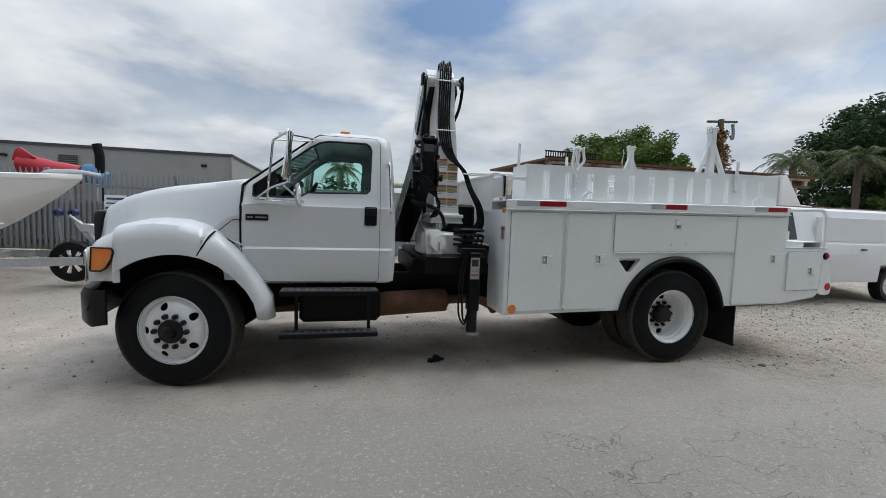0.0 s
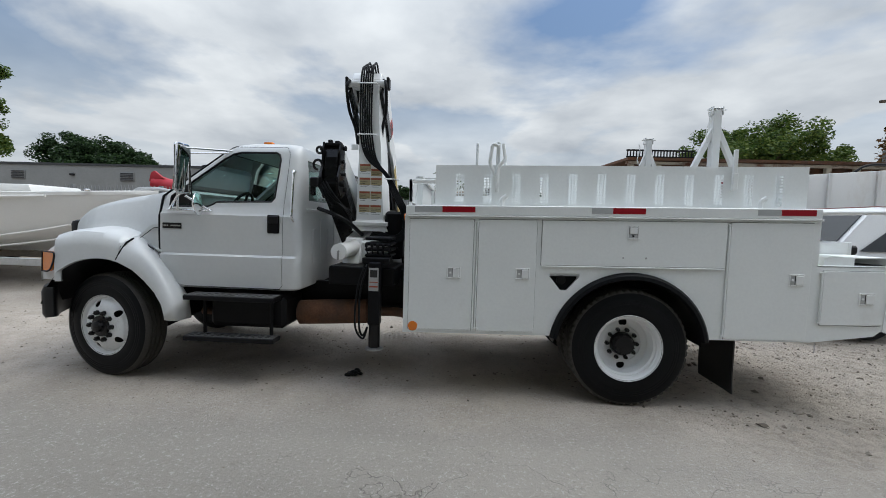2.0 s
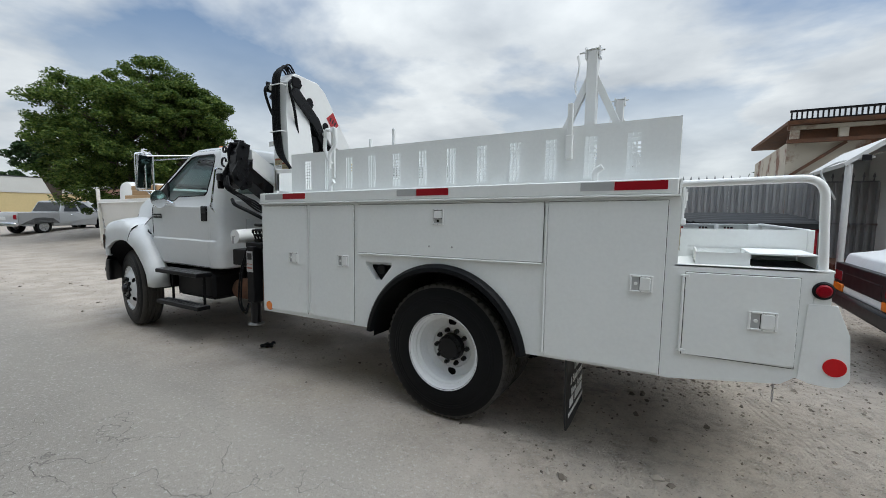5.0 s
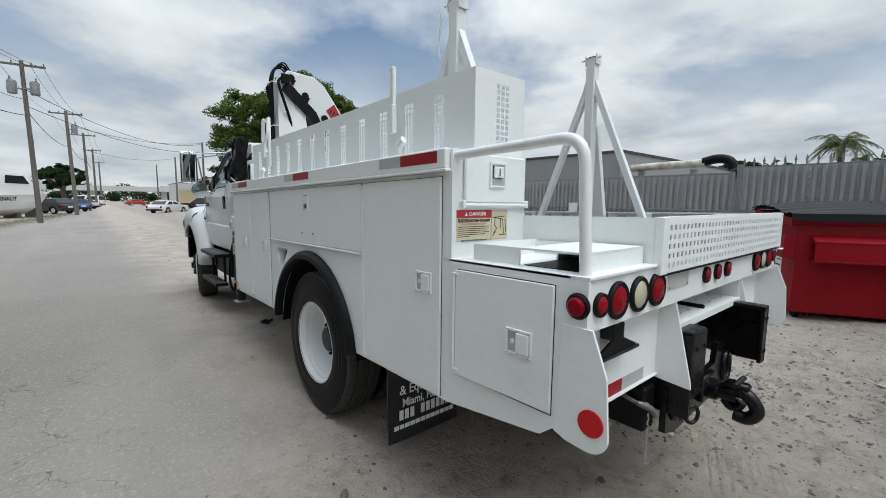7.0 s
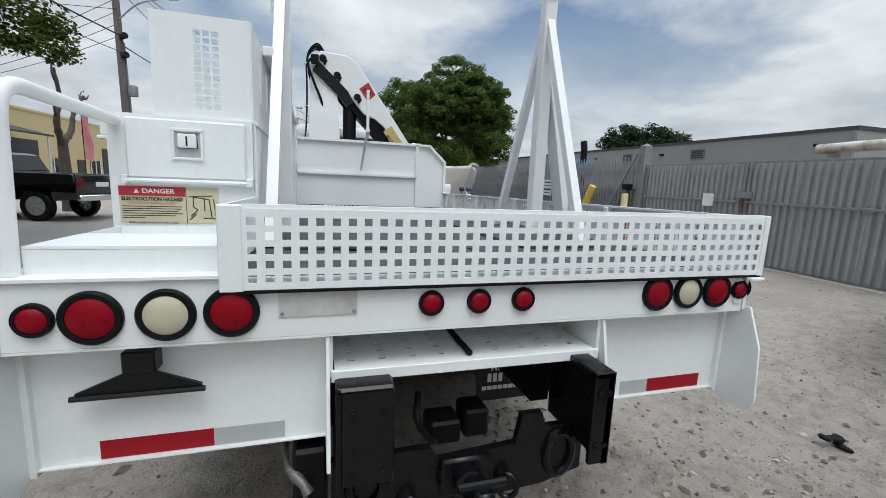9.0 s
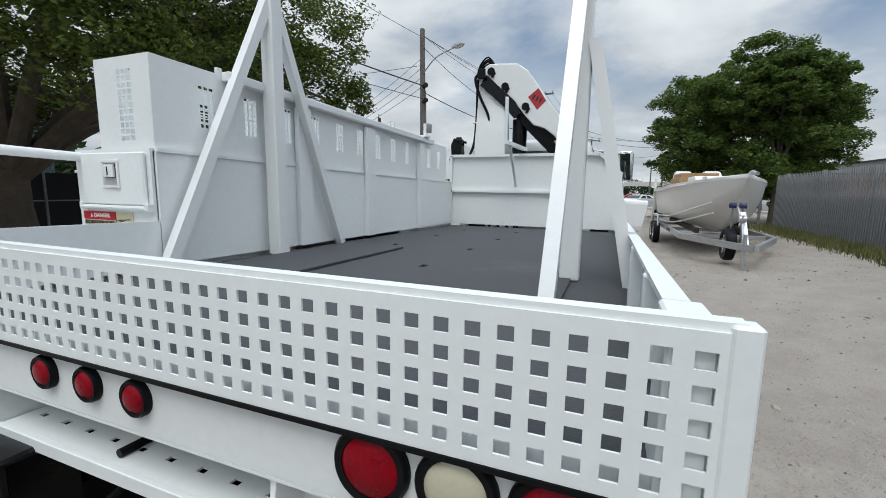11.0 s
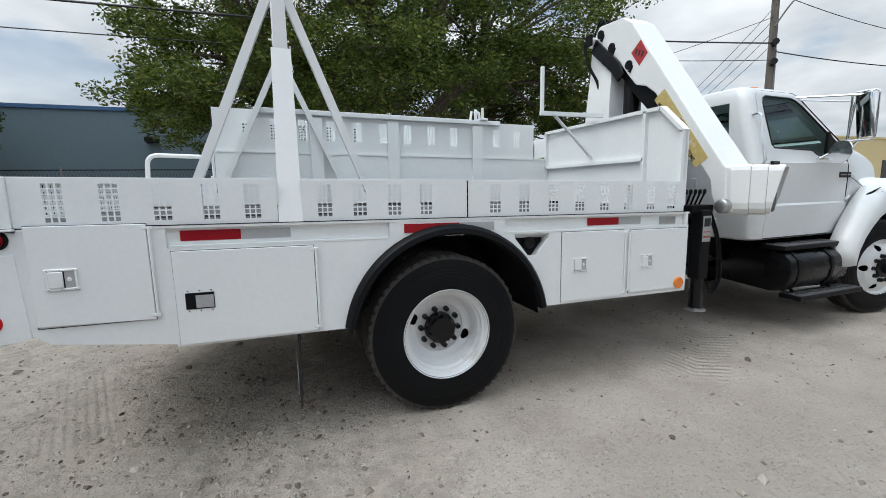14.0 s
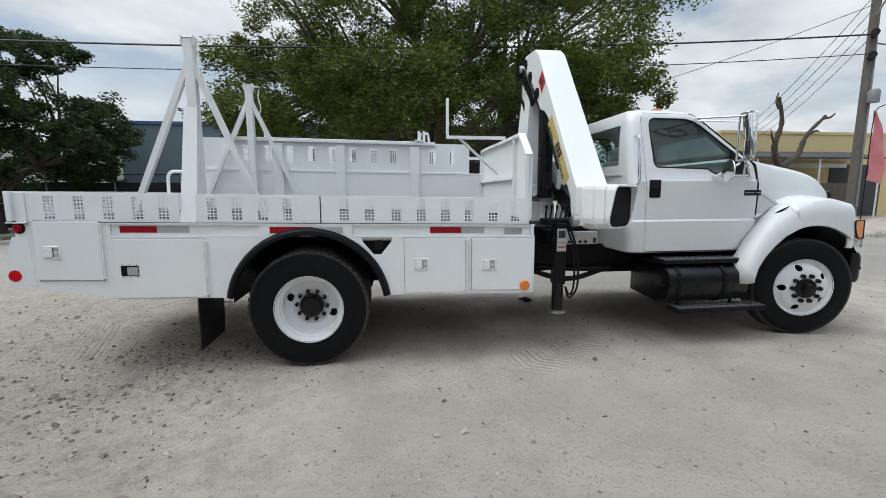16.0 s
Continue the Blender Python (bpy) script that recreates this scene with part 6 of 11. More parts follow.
for y0, y1, k in ((1.10, 1.25, 1.0), (1.252, 1.36, 0.965), (1.362, 1.43, 0.925)):
    lean = 0.20 if y1 > 1.4 else 0.0
    o = [(2.42 + u * k, v * k) for u, v in hexa]
    inn = [(2.42 + u * (k - 0.075), v * (k - 0.075)) for u, v in hexa]
    rows = [[(x, y0, 1.395 + v) for x, v in inn], [(x, y0, 1.395 + v) for x, v in o], [(x, y1 - 0.008 + lean * v, 1.395 + v) for x, v in o], [(2.42 + (x - 2.42) * 0.985, y1 + lean * v, 1.395 + v * 0.985) for x, v in o], [(x, y1 + lean * v, 1.395 + v) for x, v in inn], [(x, y1 - 0.14, 1.395 + v) for x, v in inn]]
    loft(bm, [row + row[:1] for row in rows])
bmesh.ops.remove_doubles(bm, verts=bm.verts, dist=1e-5)
COLLAR = Matrix.Translation((2.36, 1.20, 0)) @ Matrix.Rotation(radians(26), 4, "Z") @ Matrix.Translation((-2.42, -1.20, 0))
bm.transform(COLLAR)
part("boom_collar", bm, WHITE, boom, "white hollow boom end", smooth=False)
# black plug near the mouth, in place of the shade inside the bore
bm = bm_new()
prism(bm, [(2.42 + u * 0.86, 1.395 + v * 0.86) for u, v in hexa], 1, 1.20, 1.395)
bm.transform(COLLAR)
part("bore_shade_plug", bm, BLACK, boom, "black plug standing for the shade inside the boom bore", smooth=False)
bm = bm_new()
lathe(bm, [(0.06, 0), (0.06, 0.05), (0.05, 0.06), (0.02, 0.065)], facing((2.60, 1.20, 1.25), (0, 1, 0), (0, 0, 1)), 18)
part("boom_pivot", bm, STEEL, boom)
# pins with keeper tabs on both cheeks
for y, z in ((-0.37, 3.12), (-0.19, 2.93), (0.07, 2.68)):
    for xs, x in ((1, 2.62), (-1, 2.30)):
        bm = bm_new()
        disc(bm, (x, y, z), (xs, 0, 0), 0.046, 0.018, 18)
        bmesh.ops.create_cube(bm, size=1, matrix=Matrix.Translation((x + xs * 0.008, y + 0.03, z - 0.045)) @ Matrix.Rotation(radians(-30), 4, "X") @ Matrix.Diagonal((0.014, 0.03, 0.07, 1)))
        part("pin", bm, BLACK, boom, smooth=False)
# dark underside web and link arms
bm = bm_new()
prism(bm, [(-0.44, 3.02), (-0.38, 3.10), (-0.10, 2.86), (0.16, 2.52), (0.40, 2.38), (0.85, 1.76), (0.62, 1.76), (0.34, 2.16), (0.10, 2.40), (-0.16, 2.70)], 0, 2.34, 2.58)
part("boom_underside", bm, BLACK, boom, smooth=False)
bm = bm_new()
prism(bm, [(-0.50, 2.96), (-0.42, 3.08), (-0.05, 2.74), (0.02, 2.60), (-0.06, 2.54), (-0.16, 2.66)], 0, 2.625, 2.65, bevel=0.004)
part("link_arm", bm, BLACKGLOSS, boom, "dark steel link arm", smooth=False)
bm = bm_new()
prism(bm, [(-0.50, 2.96), (-0.42, 3.08), (-0.05, 2.74), (0.02, 2.60), (-0.06, 2.54), (-0.16, 2.66)], 0, 2.27, 2.295, bevel=0.004)
part("link_arm", bm, BLACKGLOSS, boom, "dark steel link arm", smooth=False)
bm = bm_new()
tube(bm, [(2.47, -0.02, 1.45), (2.47, -0.02, 2.55)], 0.090, 18)
tube(bm, [(2.47, -0.02, 2.5), (2.47, -0.02, 2.66)], 0.05, 12)
part("lift_cylinder", bm, BLACKGLOSS, crane, "black hydraulic lift cylinder")
# decals on the boom's rear cheek
dirv = Vector((0, 1.17 - 0.08, 1.60 - 3.10)).normalized()
perp = Vector((0, dirv.z, -dirv.y))
if perp.z < 0:
    perp = -perp


def on_boom(along, across, x=2.621):
    """A place on the cheek: metres along the lower edge line and across it."""
    o = Vector((x, 0.08, 3.10))
    return o + dirv * along + Vector((0, dirv.z, -dirv.y)).normalized() * across


def plate_on_boom(name, quad, x0, x1, mat, parent, label=""):
    bm = bm_new()
    va = [bm.verts.new(on_boom(u, v, x0)) for u, v in quad]
    vb = [bm.verts.new(on_boom(u, v, x1)) for u, v in quad]
    bm.faces.new(va), bm.faces.new(vb)
    n = len(quad)
    for i in range(n):
        bm.faces.new((va[i], va[(i + 1) % n], vb[(i + 1) % n], vb[i]))
    return part(name, bm, mat, parent, label, smooth=False)


DECALRED = material("red_logo_film", (0.40, 0.03, 0.035), 0.4, vary=0.1, scale=20)
DECALGOLD = material("gold_logo_film", (0.52, 0.40, 0.14), 0.5, vary=0.12, scale=20, dirt=(0.7, 0.68, 0.6), dirt_at=(0.55, 0.7))
c = Vector((2.621, 0.205, 2.745))
bm = bm_new()
d_ = 0.125
pts = [(0.195 - d_ * 0.8, 2.76 + 0.03), (0.215, 2.76 + d_), (0.205 + d_ * 0.85, 2.755 - 0.02), (0.21, 2.76 - d_)]
prism(bm, pts, 0, 2.6205, 2.6225)
logo = part("logo_mark", bm, DECALRED, boom, "red diamond logo mark", smooth=False)
for k in range(3):
    bm = bm_new()
    bmesh.ops.create_cube(bm, size=1, matrix=Matrix.Translation((2.623, 0.165 + 0.04 * k, 2.785 - 0.022 * k)) @ Matrix.Rotation(radians(-28), 4, "X") @ Matrix.Diagonal((0.002, 0.022, 0.055, 1)))
    part("logo_bar", bm, INK, logo, smooth=False)
ax, bx = -0.018, -0.125
gd = plate_on_boom("gold_decal", [(0.88, 0.075), (1.72, 0.075), (1.72, 0.215), (0.88, 0.215)], 2.6205, 2.6225, DECALGOLD, boom, "worn gold decal with black bars and lettering")
for k in range(3):
    plate_on_boom("logo_bar", [(1.24 + 0.06 * k, 0.09), (1.285 + 0.06 * k, 0.09), (1.285 + 0.06 * k, 0.175), (1.24 + 0.06 * k, 0.175)], 2.6225, 2.624, INK, gd)
up = Vector((0, 1.5, 1.09)).normalized()
lettering("lettering", "MATERIAL HANDLING SYSTEMS", 0.052, facing(on_boom(1.30, 0.196, 2.6235), dirv, up), INK, boom, 0.0008, 0.96)
# folded extension with hook head, on the left
bm = bm_new()
a0, b0 = Vector((2.22, -0.86, 2.10)), Vector((2.16, 0.30, 1.32))
d = b0 - a0
m = facing((a0 + b0) / 2, d, (1, 0, 0))
bmesh.ops.create_cube(bm, size=1, matrix=m @ Matrix.Diagonal((d.length, 0.24, 0.22, 1)))
part("folded_extension", bm, BLACKGLOSS, crane, "black folded boom extension", smooth=False)
bm = bm_new()
prism(bm, [(-0.80, 2.30), (-0.80, 2.08), (0.05, 1.55), (0.10, 1.80)], 0, 2.16, 2.34, bevel=0.01)
part("extension_cover", bm, WHITE, crane, "white extension side plate", smooth=False)
HEAD_AT = Matrix.Translation((0.04, 0, -0.06))
bm = bm_new()
prism(bm, [(-0.84, 2.34), (-0.93, 2.37), (-0.97, 2.28), (-1.01, 2.04), (-0.96, 1.90), (-0.84, 1.94), (-0.86, 2.16)], 0, 2.145, 2.275, bevel=0.012)
bm.transform(HEAD_AT)
head = part("hook_head", bm, BLACKGLOSS, crane, "black crane hook head with pins and plates", smooth=False)
for x in (2.118, 2.286):
    bm = bm_new()
    prism(bm, [(-0.82, 2.40), (-0.95, 2.43), (-0.99, 2.34), (-0.98, 2.20), (-1.05, 2.08), (-1.04, 1.97), (-0.94, 1.88), (-0.82, 1.92), (-0.79, 2.04), (-0.86, 2.18)], 0, x, x + 0.016, bevel=0.003)
    bm.transform(HEAD_AT)
    part("cheek_plate", bm, BLACKGLOSS, head, smooth=False)
for y, z, r_, x0, x1 in ((-0.90, 2.375, 0.020, 2.085, 2.325), (-0.93, 2.24, 0.016, 2.10, 2.315), (-0.98, 2.02, 0.030, 2.075, 2.335), (-0.87, 1.97, 0.022, 2.09, 2.32), (-0.88, 2.12, 0.014, 2.10, 2.315)):
    bm = bm_new()
    tube(bm, [(x0, y, z), (x1, y, z)], r_, 12)
    disc(bm, (x0, y, z), (-1, 0, 0), r_ * 1.35, 0.012, 6)
    disc(bm, (x1, y, z), (1, 0, 0), r_ * 1.35, 0.012, 6)
    bm.transform(HEAD_AT)
    part("head_pin", bm, BLACK, head, smooth=False)
bm = bm_new()
box(bm, 2.135, 2.285, -0.94, -0.86, 2.395, 2.425, 0.006)
box(bm, 2.16, 2.20, -0.93, -0.88, 2.42, 2.455, 0.006)
box(bm, 2.225, 2.275, -0.93, -0.87, 2.42, 2.445, 0.006)
bm.transform(HEAD_AT)
part("head_lug", bm, BLACK, head, smooth=False)
bm = bm_new()
box(bm, 2.03, 2.115, -1.075, -0.985, 1.985, 2.075, 0.012)
box(bm, 2.035, 2.07, -1.065, -0.995, 1.90, 1.99, 0.008)
bm.transform(HEAD_AT)
part("swivel_block", bm, BLACKGLOSS, head, smooth=False)
for c_, r_, z in ((2.105, 0.028, 2.34), (2.088, 0.042, 2.20)):
    bm = bm_new()
    m = facing((c_, -1.005, z), (1, 0, 0), (0, 0, 1))
    tube(bm, [m @ Vector((r_ * math.cos(2 * math.pi * q / 16), r_ * 1.1 * math.sin(2 * math.pi * q / 16), 0)) for q in range(17 if z > 2.2 else 13)], 0.0125, 8)
    bm.transform(HEAD_AT)
    part("crane_hook" if z < 2.2 else "shackle", bm, BLACKGLOSS, head)
for k in range(4):
    o = 0.03 * k
    bm = bm_new()
    tube(bm, spline([(2.12 + o, -1.02, 1.98), (2.22 + o, -1.05, 1.84), (2.36, -0.98 + o, 1.74), (2.40, -0.80, 1.60 + o), (2.36, -0.62, 1.56)], 6), 0.011, 6)
    part("extension_hose", bm, RUBBER, crane, "thin black hydraulic hose")
bm = bm_new()
tube(bm, spline([(2.1, -0.9, 1.72), (2.3, -1.0, 1.66), (2.42, -0.9, 1.58), (2.5, -0.7, 1.46)], 6), 0.02, 8)
part("extension_hose", bm, RUBBER, crane, "thick black hydraulic hose")
# hose bundle down the mast
for k in range(6):
    x = 2.430 + 0.0235 * k
    bm = bm_new()
    tube(bm, spline([(x + 0.02, -0.34, 3.17 + 0.012 * (k % 3)), (x + 0.012, -0.43, 3.265 + 0.022 * (k % 3)), (x + 0.004, -0.535, 3.21 + 0.012 * (k % 2)), (x, -0.572, 3.06), (x - 0.004, -0.572, 2.80), (x + 0.002, -0.574, 2.56), (x + 0.030 + 0.002 * k, -0.580, 2.38 - 0.012 * k), (x + 0.105, -0.588, 2.24 - 0.010 * k), (2.705 + 0.011 * k, -0.592, 2.10 - 0.006 * k), (2.79 + 0.012 * k, -0.585 + 0.008 * k, 1.90), (2.90 + 0.013 * k, -0.58, 1.68), (2.905 + 0.013 * k, -0.60, 1.52 - 0.012 * k), (2.80, -0.60, 1.45 - 0.012 * k), (2.62, -0.58, 1.50 - 0.018 * k), (2.52, -0.5, 1.42)], 6), 0.0102, 8)
    part("hydraulic_hose", bm, RUBBER, crane, "black hydraulic hose")
for z, y in ((3.05, -0.60), (2.52, -0.60)):
    bm = bm_new()
    tube(bm, bent([(2.40, -0.50, z), (2.40, y + 0.005, z), (2.60, y + 0.005, z), (2.60, -0.50, z)], 0.02), 0.007, 6)
    part("hose_clamp", bm, WHITE, crane)
bm = bm_new()
tube(bm, [(2.70, -0.61, 2.06), (2.86, -0.61, 2.05)], 0.008, 6)
part("hose_clamp", bm, WHITE, crane)
for s, x in ((-1, 2.29), (1, 2.67)):
    bm = bm_new()
    tube(bm, spline([(x, -0.50, 3.10), (x + s * 0.02, -0.55, 3.02), (x + s * 0.01, -0.48, 2.80), (x - s * 0.04, -0.40, 2.62), (x - s * 0.06, -0.36, 2.45)], 6), 0.017, 8)
    part("hydraulic_hose", bm, RUBBER, crane, "black hydraulic hose")
bm = bm_new()
tube(bm, [(2.26, -0.47, 3.08), (2.70, -0.47, 3.08)], 0.04, 14)
part("knuckle_pin", bm, WHITE, crane)
for x in (2.24, 2.685):
    bm = bm_new()
    box(bm, x, x + 0.03, -0.52, -0.42, 3.02, 3.14, 0.008)
    part("knuckle_plate", bm, BLACK, crane, smooth=False)
bm = bm_new()
box(bm, 2.33, 2.405, -0.56, -0.545, 2.36, 2.42, 0.003)
part("lug", bm, WHITE, crane, smooth=False)
# outrigger beam, leg and control valves on both sides
bm = bm_new()
tube(bm, [(2.36, -1.06, 1.305), (2.36, -1.03, 1.305), (2.40, -0.58, 1.325)], 0.078, 22)
part("accumulator", bm, WHITE, crane, "white horizontal steel cylinder")
bm = bm_new()
tube(bm, [(2.36, -1.065, 1.31), (2.36, -1.085, 1.31), (2.36, -1.085, 1.23)], 0.010, 6)
part("drain_cock", bm, STEEL, crane)
for s in (-1, 1):
    zb = 0.375 if s < 0 else 0.335
    bm = bm_new()
    box(bm, 2.672, 2.784, s * 1.03, s * 1.145, 0.62, 1.22, 0.008)
    leg = part("outrigger", bm, BLACK, crane, "black telescopic outrigger leg", smooth=False)
    bm = bm_new()
    tube(bm, [(2.728, s * 1.085, 0.64), (2.728, s * 1.085, zb + 0.01)], 0.055, 16)
    part("outrigger_tube", bm, BLACKGLOSS, leg)
    bm = bm_new()
    lathe(bm, [(0.085, 0), (0.085, 0.012), (0.05, 0.025), (0.03, 0.03)], Matrix.Translation((2.728, s * 1.085, zb)), 18)
    part("foot_plate", bm, STEEL, leg)
    bm = bm_new()
    box(bm, 2.678, 2.772, s * 1.145, s * 1.148, 0.95, 1.17)
    lab = part("instruction_label", bm, GALV, leg, "white instruction label", smooth=False)
    bm = bm_new()
    box(bm, 2.69, 2.76, s * 1.148, s * 1.1495, 1.08, 1.15)
    part("pictogram", bm, INK, lab, smooth=False)
    bm = bm_new()
    box(bm, 2.685, 2.765, s * 1.148, s * 1.1495, 0.985, 1.0)
    box(bm, 2.685, 2.765, s * 1.148, s * 1.1495, 1.03, 1.038)
    part("label_band", bm, LABRED, lab, smooth=False)
    bm = bm_new()
    box(bm, 2.60, 2.86, s * 0.90, s * 1.10, 1.20, 1.26, 0.006)
    for k in range(5):
        tube(bm, [(2.63 + 0.05 * k, s * 0.98, 1.26), (2.62 + 0.055 * k, s * 1.02, 1.36)], 0.008, 6)
        lathe(bm, [(0.014, 0), (0.014, 0.03), (0.006, 0.04)], Matrix.Translation((2.62 + 0.055 * k, s * 1.02, 1.355)), 8)
    part("control_valve", bm, BLACK, crane, "black control levers", smooth=False)
    bm = bm_new()
    for k in range(2):
        tube(bm, spline([(2.66 - 0.03 * k, s * 1.10, 1.20), (2.60 - 0.03 * k, s * 1.145, 0.95), (2.60 - 0.04 * k, s * 1.17, 0.62), (2.63, s * 1.145, 0.52 - 0.03 * k), (2.67, s * 1.13, 0.60)], 6), 0.010, 6)
    part("outrigger_hose", bm, RUBBER, crane)
bm = bm_new()
box(bm, 2.205, 2.64, 0.76, 0.855, 0.978, 1.110, 0.006)
valves = part("valve_box", bm, GALV, crane, "white valve box with a row of control knobs", smooth=False)
for x in (2.34, 2.40, 2.46, 2.52):
    bm = bm_new()
    lathe(bm, [(0.014, 0.0), (0.014, 0.010), (0.009, 0.018), (0.0005, 0.019)], facing((x, 0.855, 1.006), (-1, 0, 0), (0, 0, 1)), 12)
    part("control_knob", bm, BLACK, valves)
bm = bm_new()
box(bm, 2.222, 2.258, 0.855, 0.858, 0.992, 1.045, 0.001)
part("gauge_plate", bm, INK, valves, smooth=False)
bm = bm_new()
for k in range(6):
    tube(bm, spline([(2.7, -0.5 + 0.1 * k, 1.2), (2.85, -0.55 + 0.12 * k, 1.32), (2.9, -0.4 + 0.1 * k, 1.1), (2.8, -0.3 + 0.08 * k, 0.92)], 5), 0.014, 6)
part("base_hoses", bm, RUBBER, crane)
bm = bm_new()
box(bm, 2.70, 2.90, -0.54, -0.36, 1.20, 1.72, 0.03)
part("hydraulic_tank", bm, BLACK, crane, "black hydraulic oil tank", smooth=False)
bm = bm_new()
for k in range(4):
    box(bm, 2.60, 2.86, -1.0, -0.70, 1.26 + 0.055 * k, 1.29 + 0.055 * k, 0.01)
part("valve_stack", bm, BLACK, crane, smooth=False)
# rear cab guard and marker on the cabinet front
bm = bm_new()
disc(bm, (3.02, -1.14, 1.66), (-1, 0, 0), 0.03, 0.015, 16)
part("marker_lamp", bm, ORANGE, truck, "small amber marker lamp")
bm = bm_new()
box(bm, 3.016, 3.02, -1.17, -1.07, 1.36, 1.50)
part("instruction_label", bm, GALV, truck, "small warning label on the cabinet front", smooth=False)
bm = bm_new()
box(bm, 3.0145, 3.016, -1.165, -1.075, 1.46, 1.49)
part("label_band", bm, LABRED, truck, smooth=False)
bm = bm_new()
box(bm, 3.03, 3.06, -1.05, -0.70, 1.80, 2.02, 0.004)
box(bm, 3.03, 3.28, -1.05, -1.02, 1.98, 2.02, 0.004)
box(bm, 3.03, 3.06, -1.05, -1.02, 1.76, 2.02, 0.004)
part("cabinet_guard", bm, WHITE, truck, "white guard rail ahead of the cabinet", smooth=False)


# ---- ground ----
def rise(x, y):
    """Height of the ground: level road, then a slope up to the yard gates."""
    t = min(max((y - 1.6) / 5.2, 0.0), 1.0)
    fall = min(max((x - 1.0) / 3.0, 0.0), 1.0) * (1.0 if x < 9 else max(0.0, 1 - (x - 9) / 3))
    h = -0.043 - 0.019 * fall * min(max(y, -2.2), 1.5) * (1.0 if y > -2.2 else max(0.0, 1 + (y + 2.2) / 3)) + 0.40 * t * t * (3 - 2 * t) * (1.0 if x > -30 else max(0.0, 1 + (x + 30) / 30))
    if -9 < x < 14 and -2.2 < y < 7:
        w = min(1.0, (y + 2.2) / 1.0)
        k = min(1.0, max(0.0, (x - 5.0) / 1.5)) + min(1.0, max(0.0, (y - 2.0) / 2.0)) * 0.5
        h += w * (0.010 * noise.noise((x * 1.3, y * 1.3, 0)) + (0.006 + 0.010 * k) * noise.noise((x * 4, y * 4, 3)) + 0.007 * k * noise.noise((x * 9.3, y * 9.3, 5)))
    return h


def grid_axis(inner, step, far):
    xs = list(np.arange(inner[0], inner[1] + 1e-6, step))
    a, b, k = inner[0], inner[1], step
    lo, hi = [], []
    while a > -far:
        k *= 1.35
        a -= k
        lo.append(a)
    k = step
    while b < far:
        k *= 1.35
        b += k
        hi.append(b)
    return lo[::-1] + xs + hi


gx, gy = grid_axis((-7, 12), 0.07, 900), grid_axis((-4, 7), 0.07, 900)
verts = [(x, y, rise(x, y)) for y in gy for x in gx]
nx = len(gx)
faces = [(j * nx + i, j * nx + i + 1, (j + 1) * nx + i + 1, (j + 1) * nx + i) for j in range(len(gy) - 1) for i in range(nx - 1)]
me = bpy.data.meshes.new("ground")
me.from_pydata(verts, [], faces)
for p in me.polygons:
    p.use_smooth = True

GM = bpy.data.materials.new("dusty_road_and_gravel")
GM.use_nodes = True
n, l = GM.node_tree.nodes, GM.node_tree.links
gp = n["Principled BSDF"]


def gnode(kind, links=(), **values):
    q = n.new(kind)
    for key, v in values.items():
        q.inputs[key].default_value = v
    for key, s in links:
        l.new(s, q.inputs[key])
    return q


def gmath(op, a, b=None, clamp=False):
    q = n.new("ShaderNodeMath")
    q.operation, q.use_clamp = op, clamp
    for i, v in enumerate((a, b)):
        if v is None:
            continue
        if isinstance(v, (int, float)):
            q.inputs[i].default_value = v
        else:
            l.new(v, q.inputs[i])
    return q.outputs[0]


def gramp(fac, lo, hi):
    q = n.new("ShaderNodeMapRange")
    q.interpolation_type = "SMOOTHSTEP"
    q.inputs["From Min"].default_value, q.inputs["From Max"].default_value = lo, hi
    l.new(fac, q.inputs["Value"])
    return q.outputs[0]


def gmix(fac, a, b):
    q = n.new("ShaderNodeMix")
    q.data_type = "RGBA"
    if isinstance(fac, (int, float)):
        q.inputs[0].default_value = fac
    else:
        l.new(fac, q.inputs[0])
    for i, v in ((6, a), (7, b)):
        if isinstance(v, tuple):
            q.inputs[i].default_value = (*v, 1)
        else:
            l.new(v, q.inputs[i])
    return q.outputs[2]


gco = n.new("ShaderNodeTexCoord").outputs["Object"]
sep = gnode("ShaderNodeSeparateXYZ", [("Vector", gco)])
n_big = gnode("ShaderNodeTexNoise", [("Vector", gco)], Scale=0.35, Detail=6.0, Roughness=0.6).outputs["Fac"]
n_mid = gnode("ShaderNodeTexNoise", [("Vector", gco)], Scale=1.7, Detail=8.0, Roughness=0.62).outputs["Fac"]
n_grain = gnode("ShaderNodeTexNoise", [("Vector", gco)], Scale=38.0, Detail=6.0, Roughness=0.7).outputs["Fac"]
n_fine = gnode("ShaderNodeTexNoise", [("Vector", gco)], Scale=190.0, Detail=3.0).outputs["Fac"]
edge = gmath("ADD", sep.outputs["Y"], gmath("MULTIPLY", gmath("SUBTRACT", n_big, 0.5), 1.3))
# the gravel widens into the road behind the truck
edge = gmath("ADD", edge, gmath("MULTIPLY", gramp(sep.outputs["X"], 3.8, 8.0), 1.1))
shoulder = gramp(edge, -2.1, -0.75)
bend = gmath("MULTIPLY", gmath("MINIMUM", gmath("MAXIMUM", gmath("SUBTRACT", -15.0, sep.outputs["X"]), 0.0), 120.0), 0.10)
verge = gramp(gmath("ADD", gmath("MULTIPLY", gmath("ADD", sep.outputs["Y"], gmath("MULTIPLY", n_mid, 1.5)), -1.0), bend), 6.6, 7.6)
dirt = gmath("MAXIMUM", shoulder, verge)
asph = gmix(gramp(n_big, 0.3, 0.7), (0.270, 0.250, 0.222), (0.312, 0.289, 0.255))
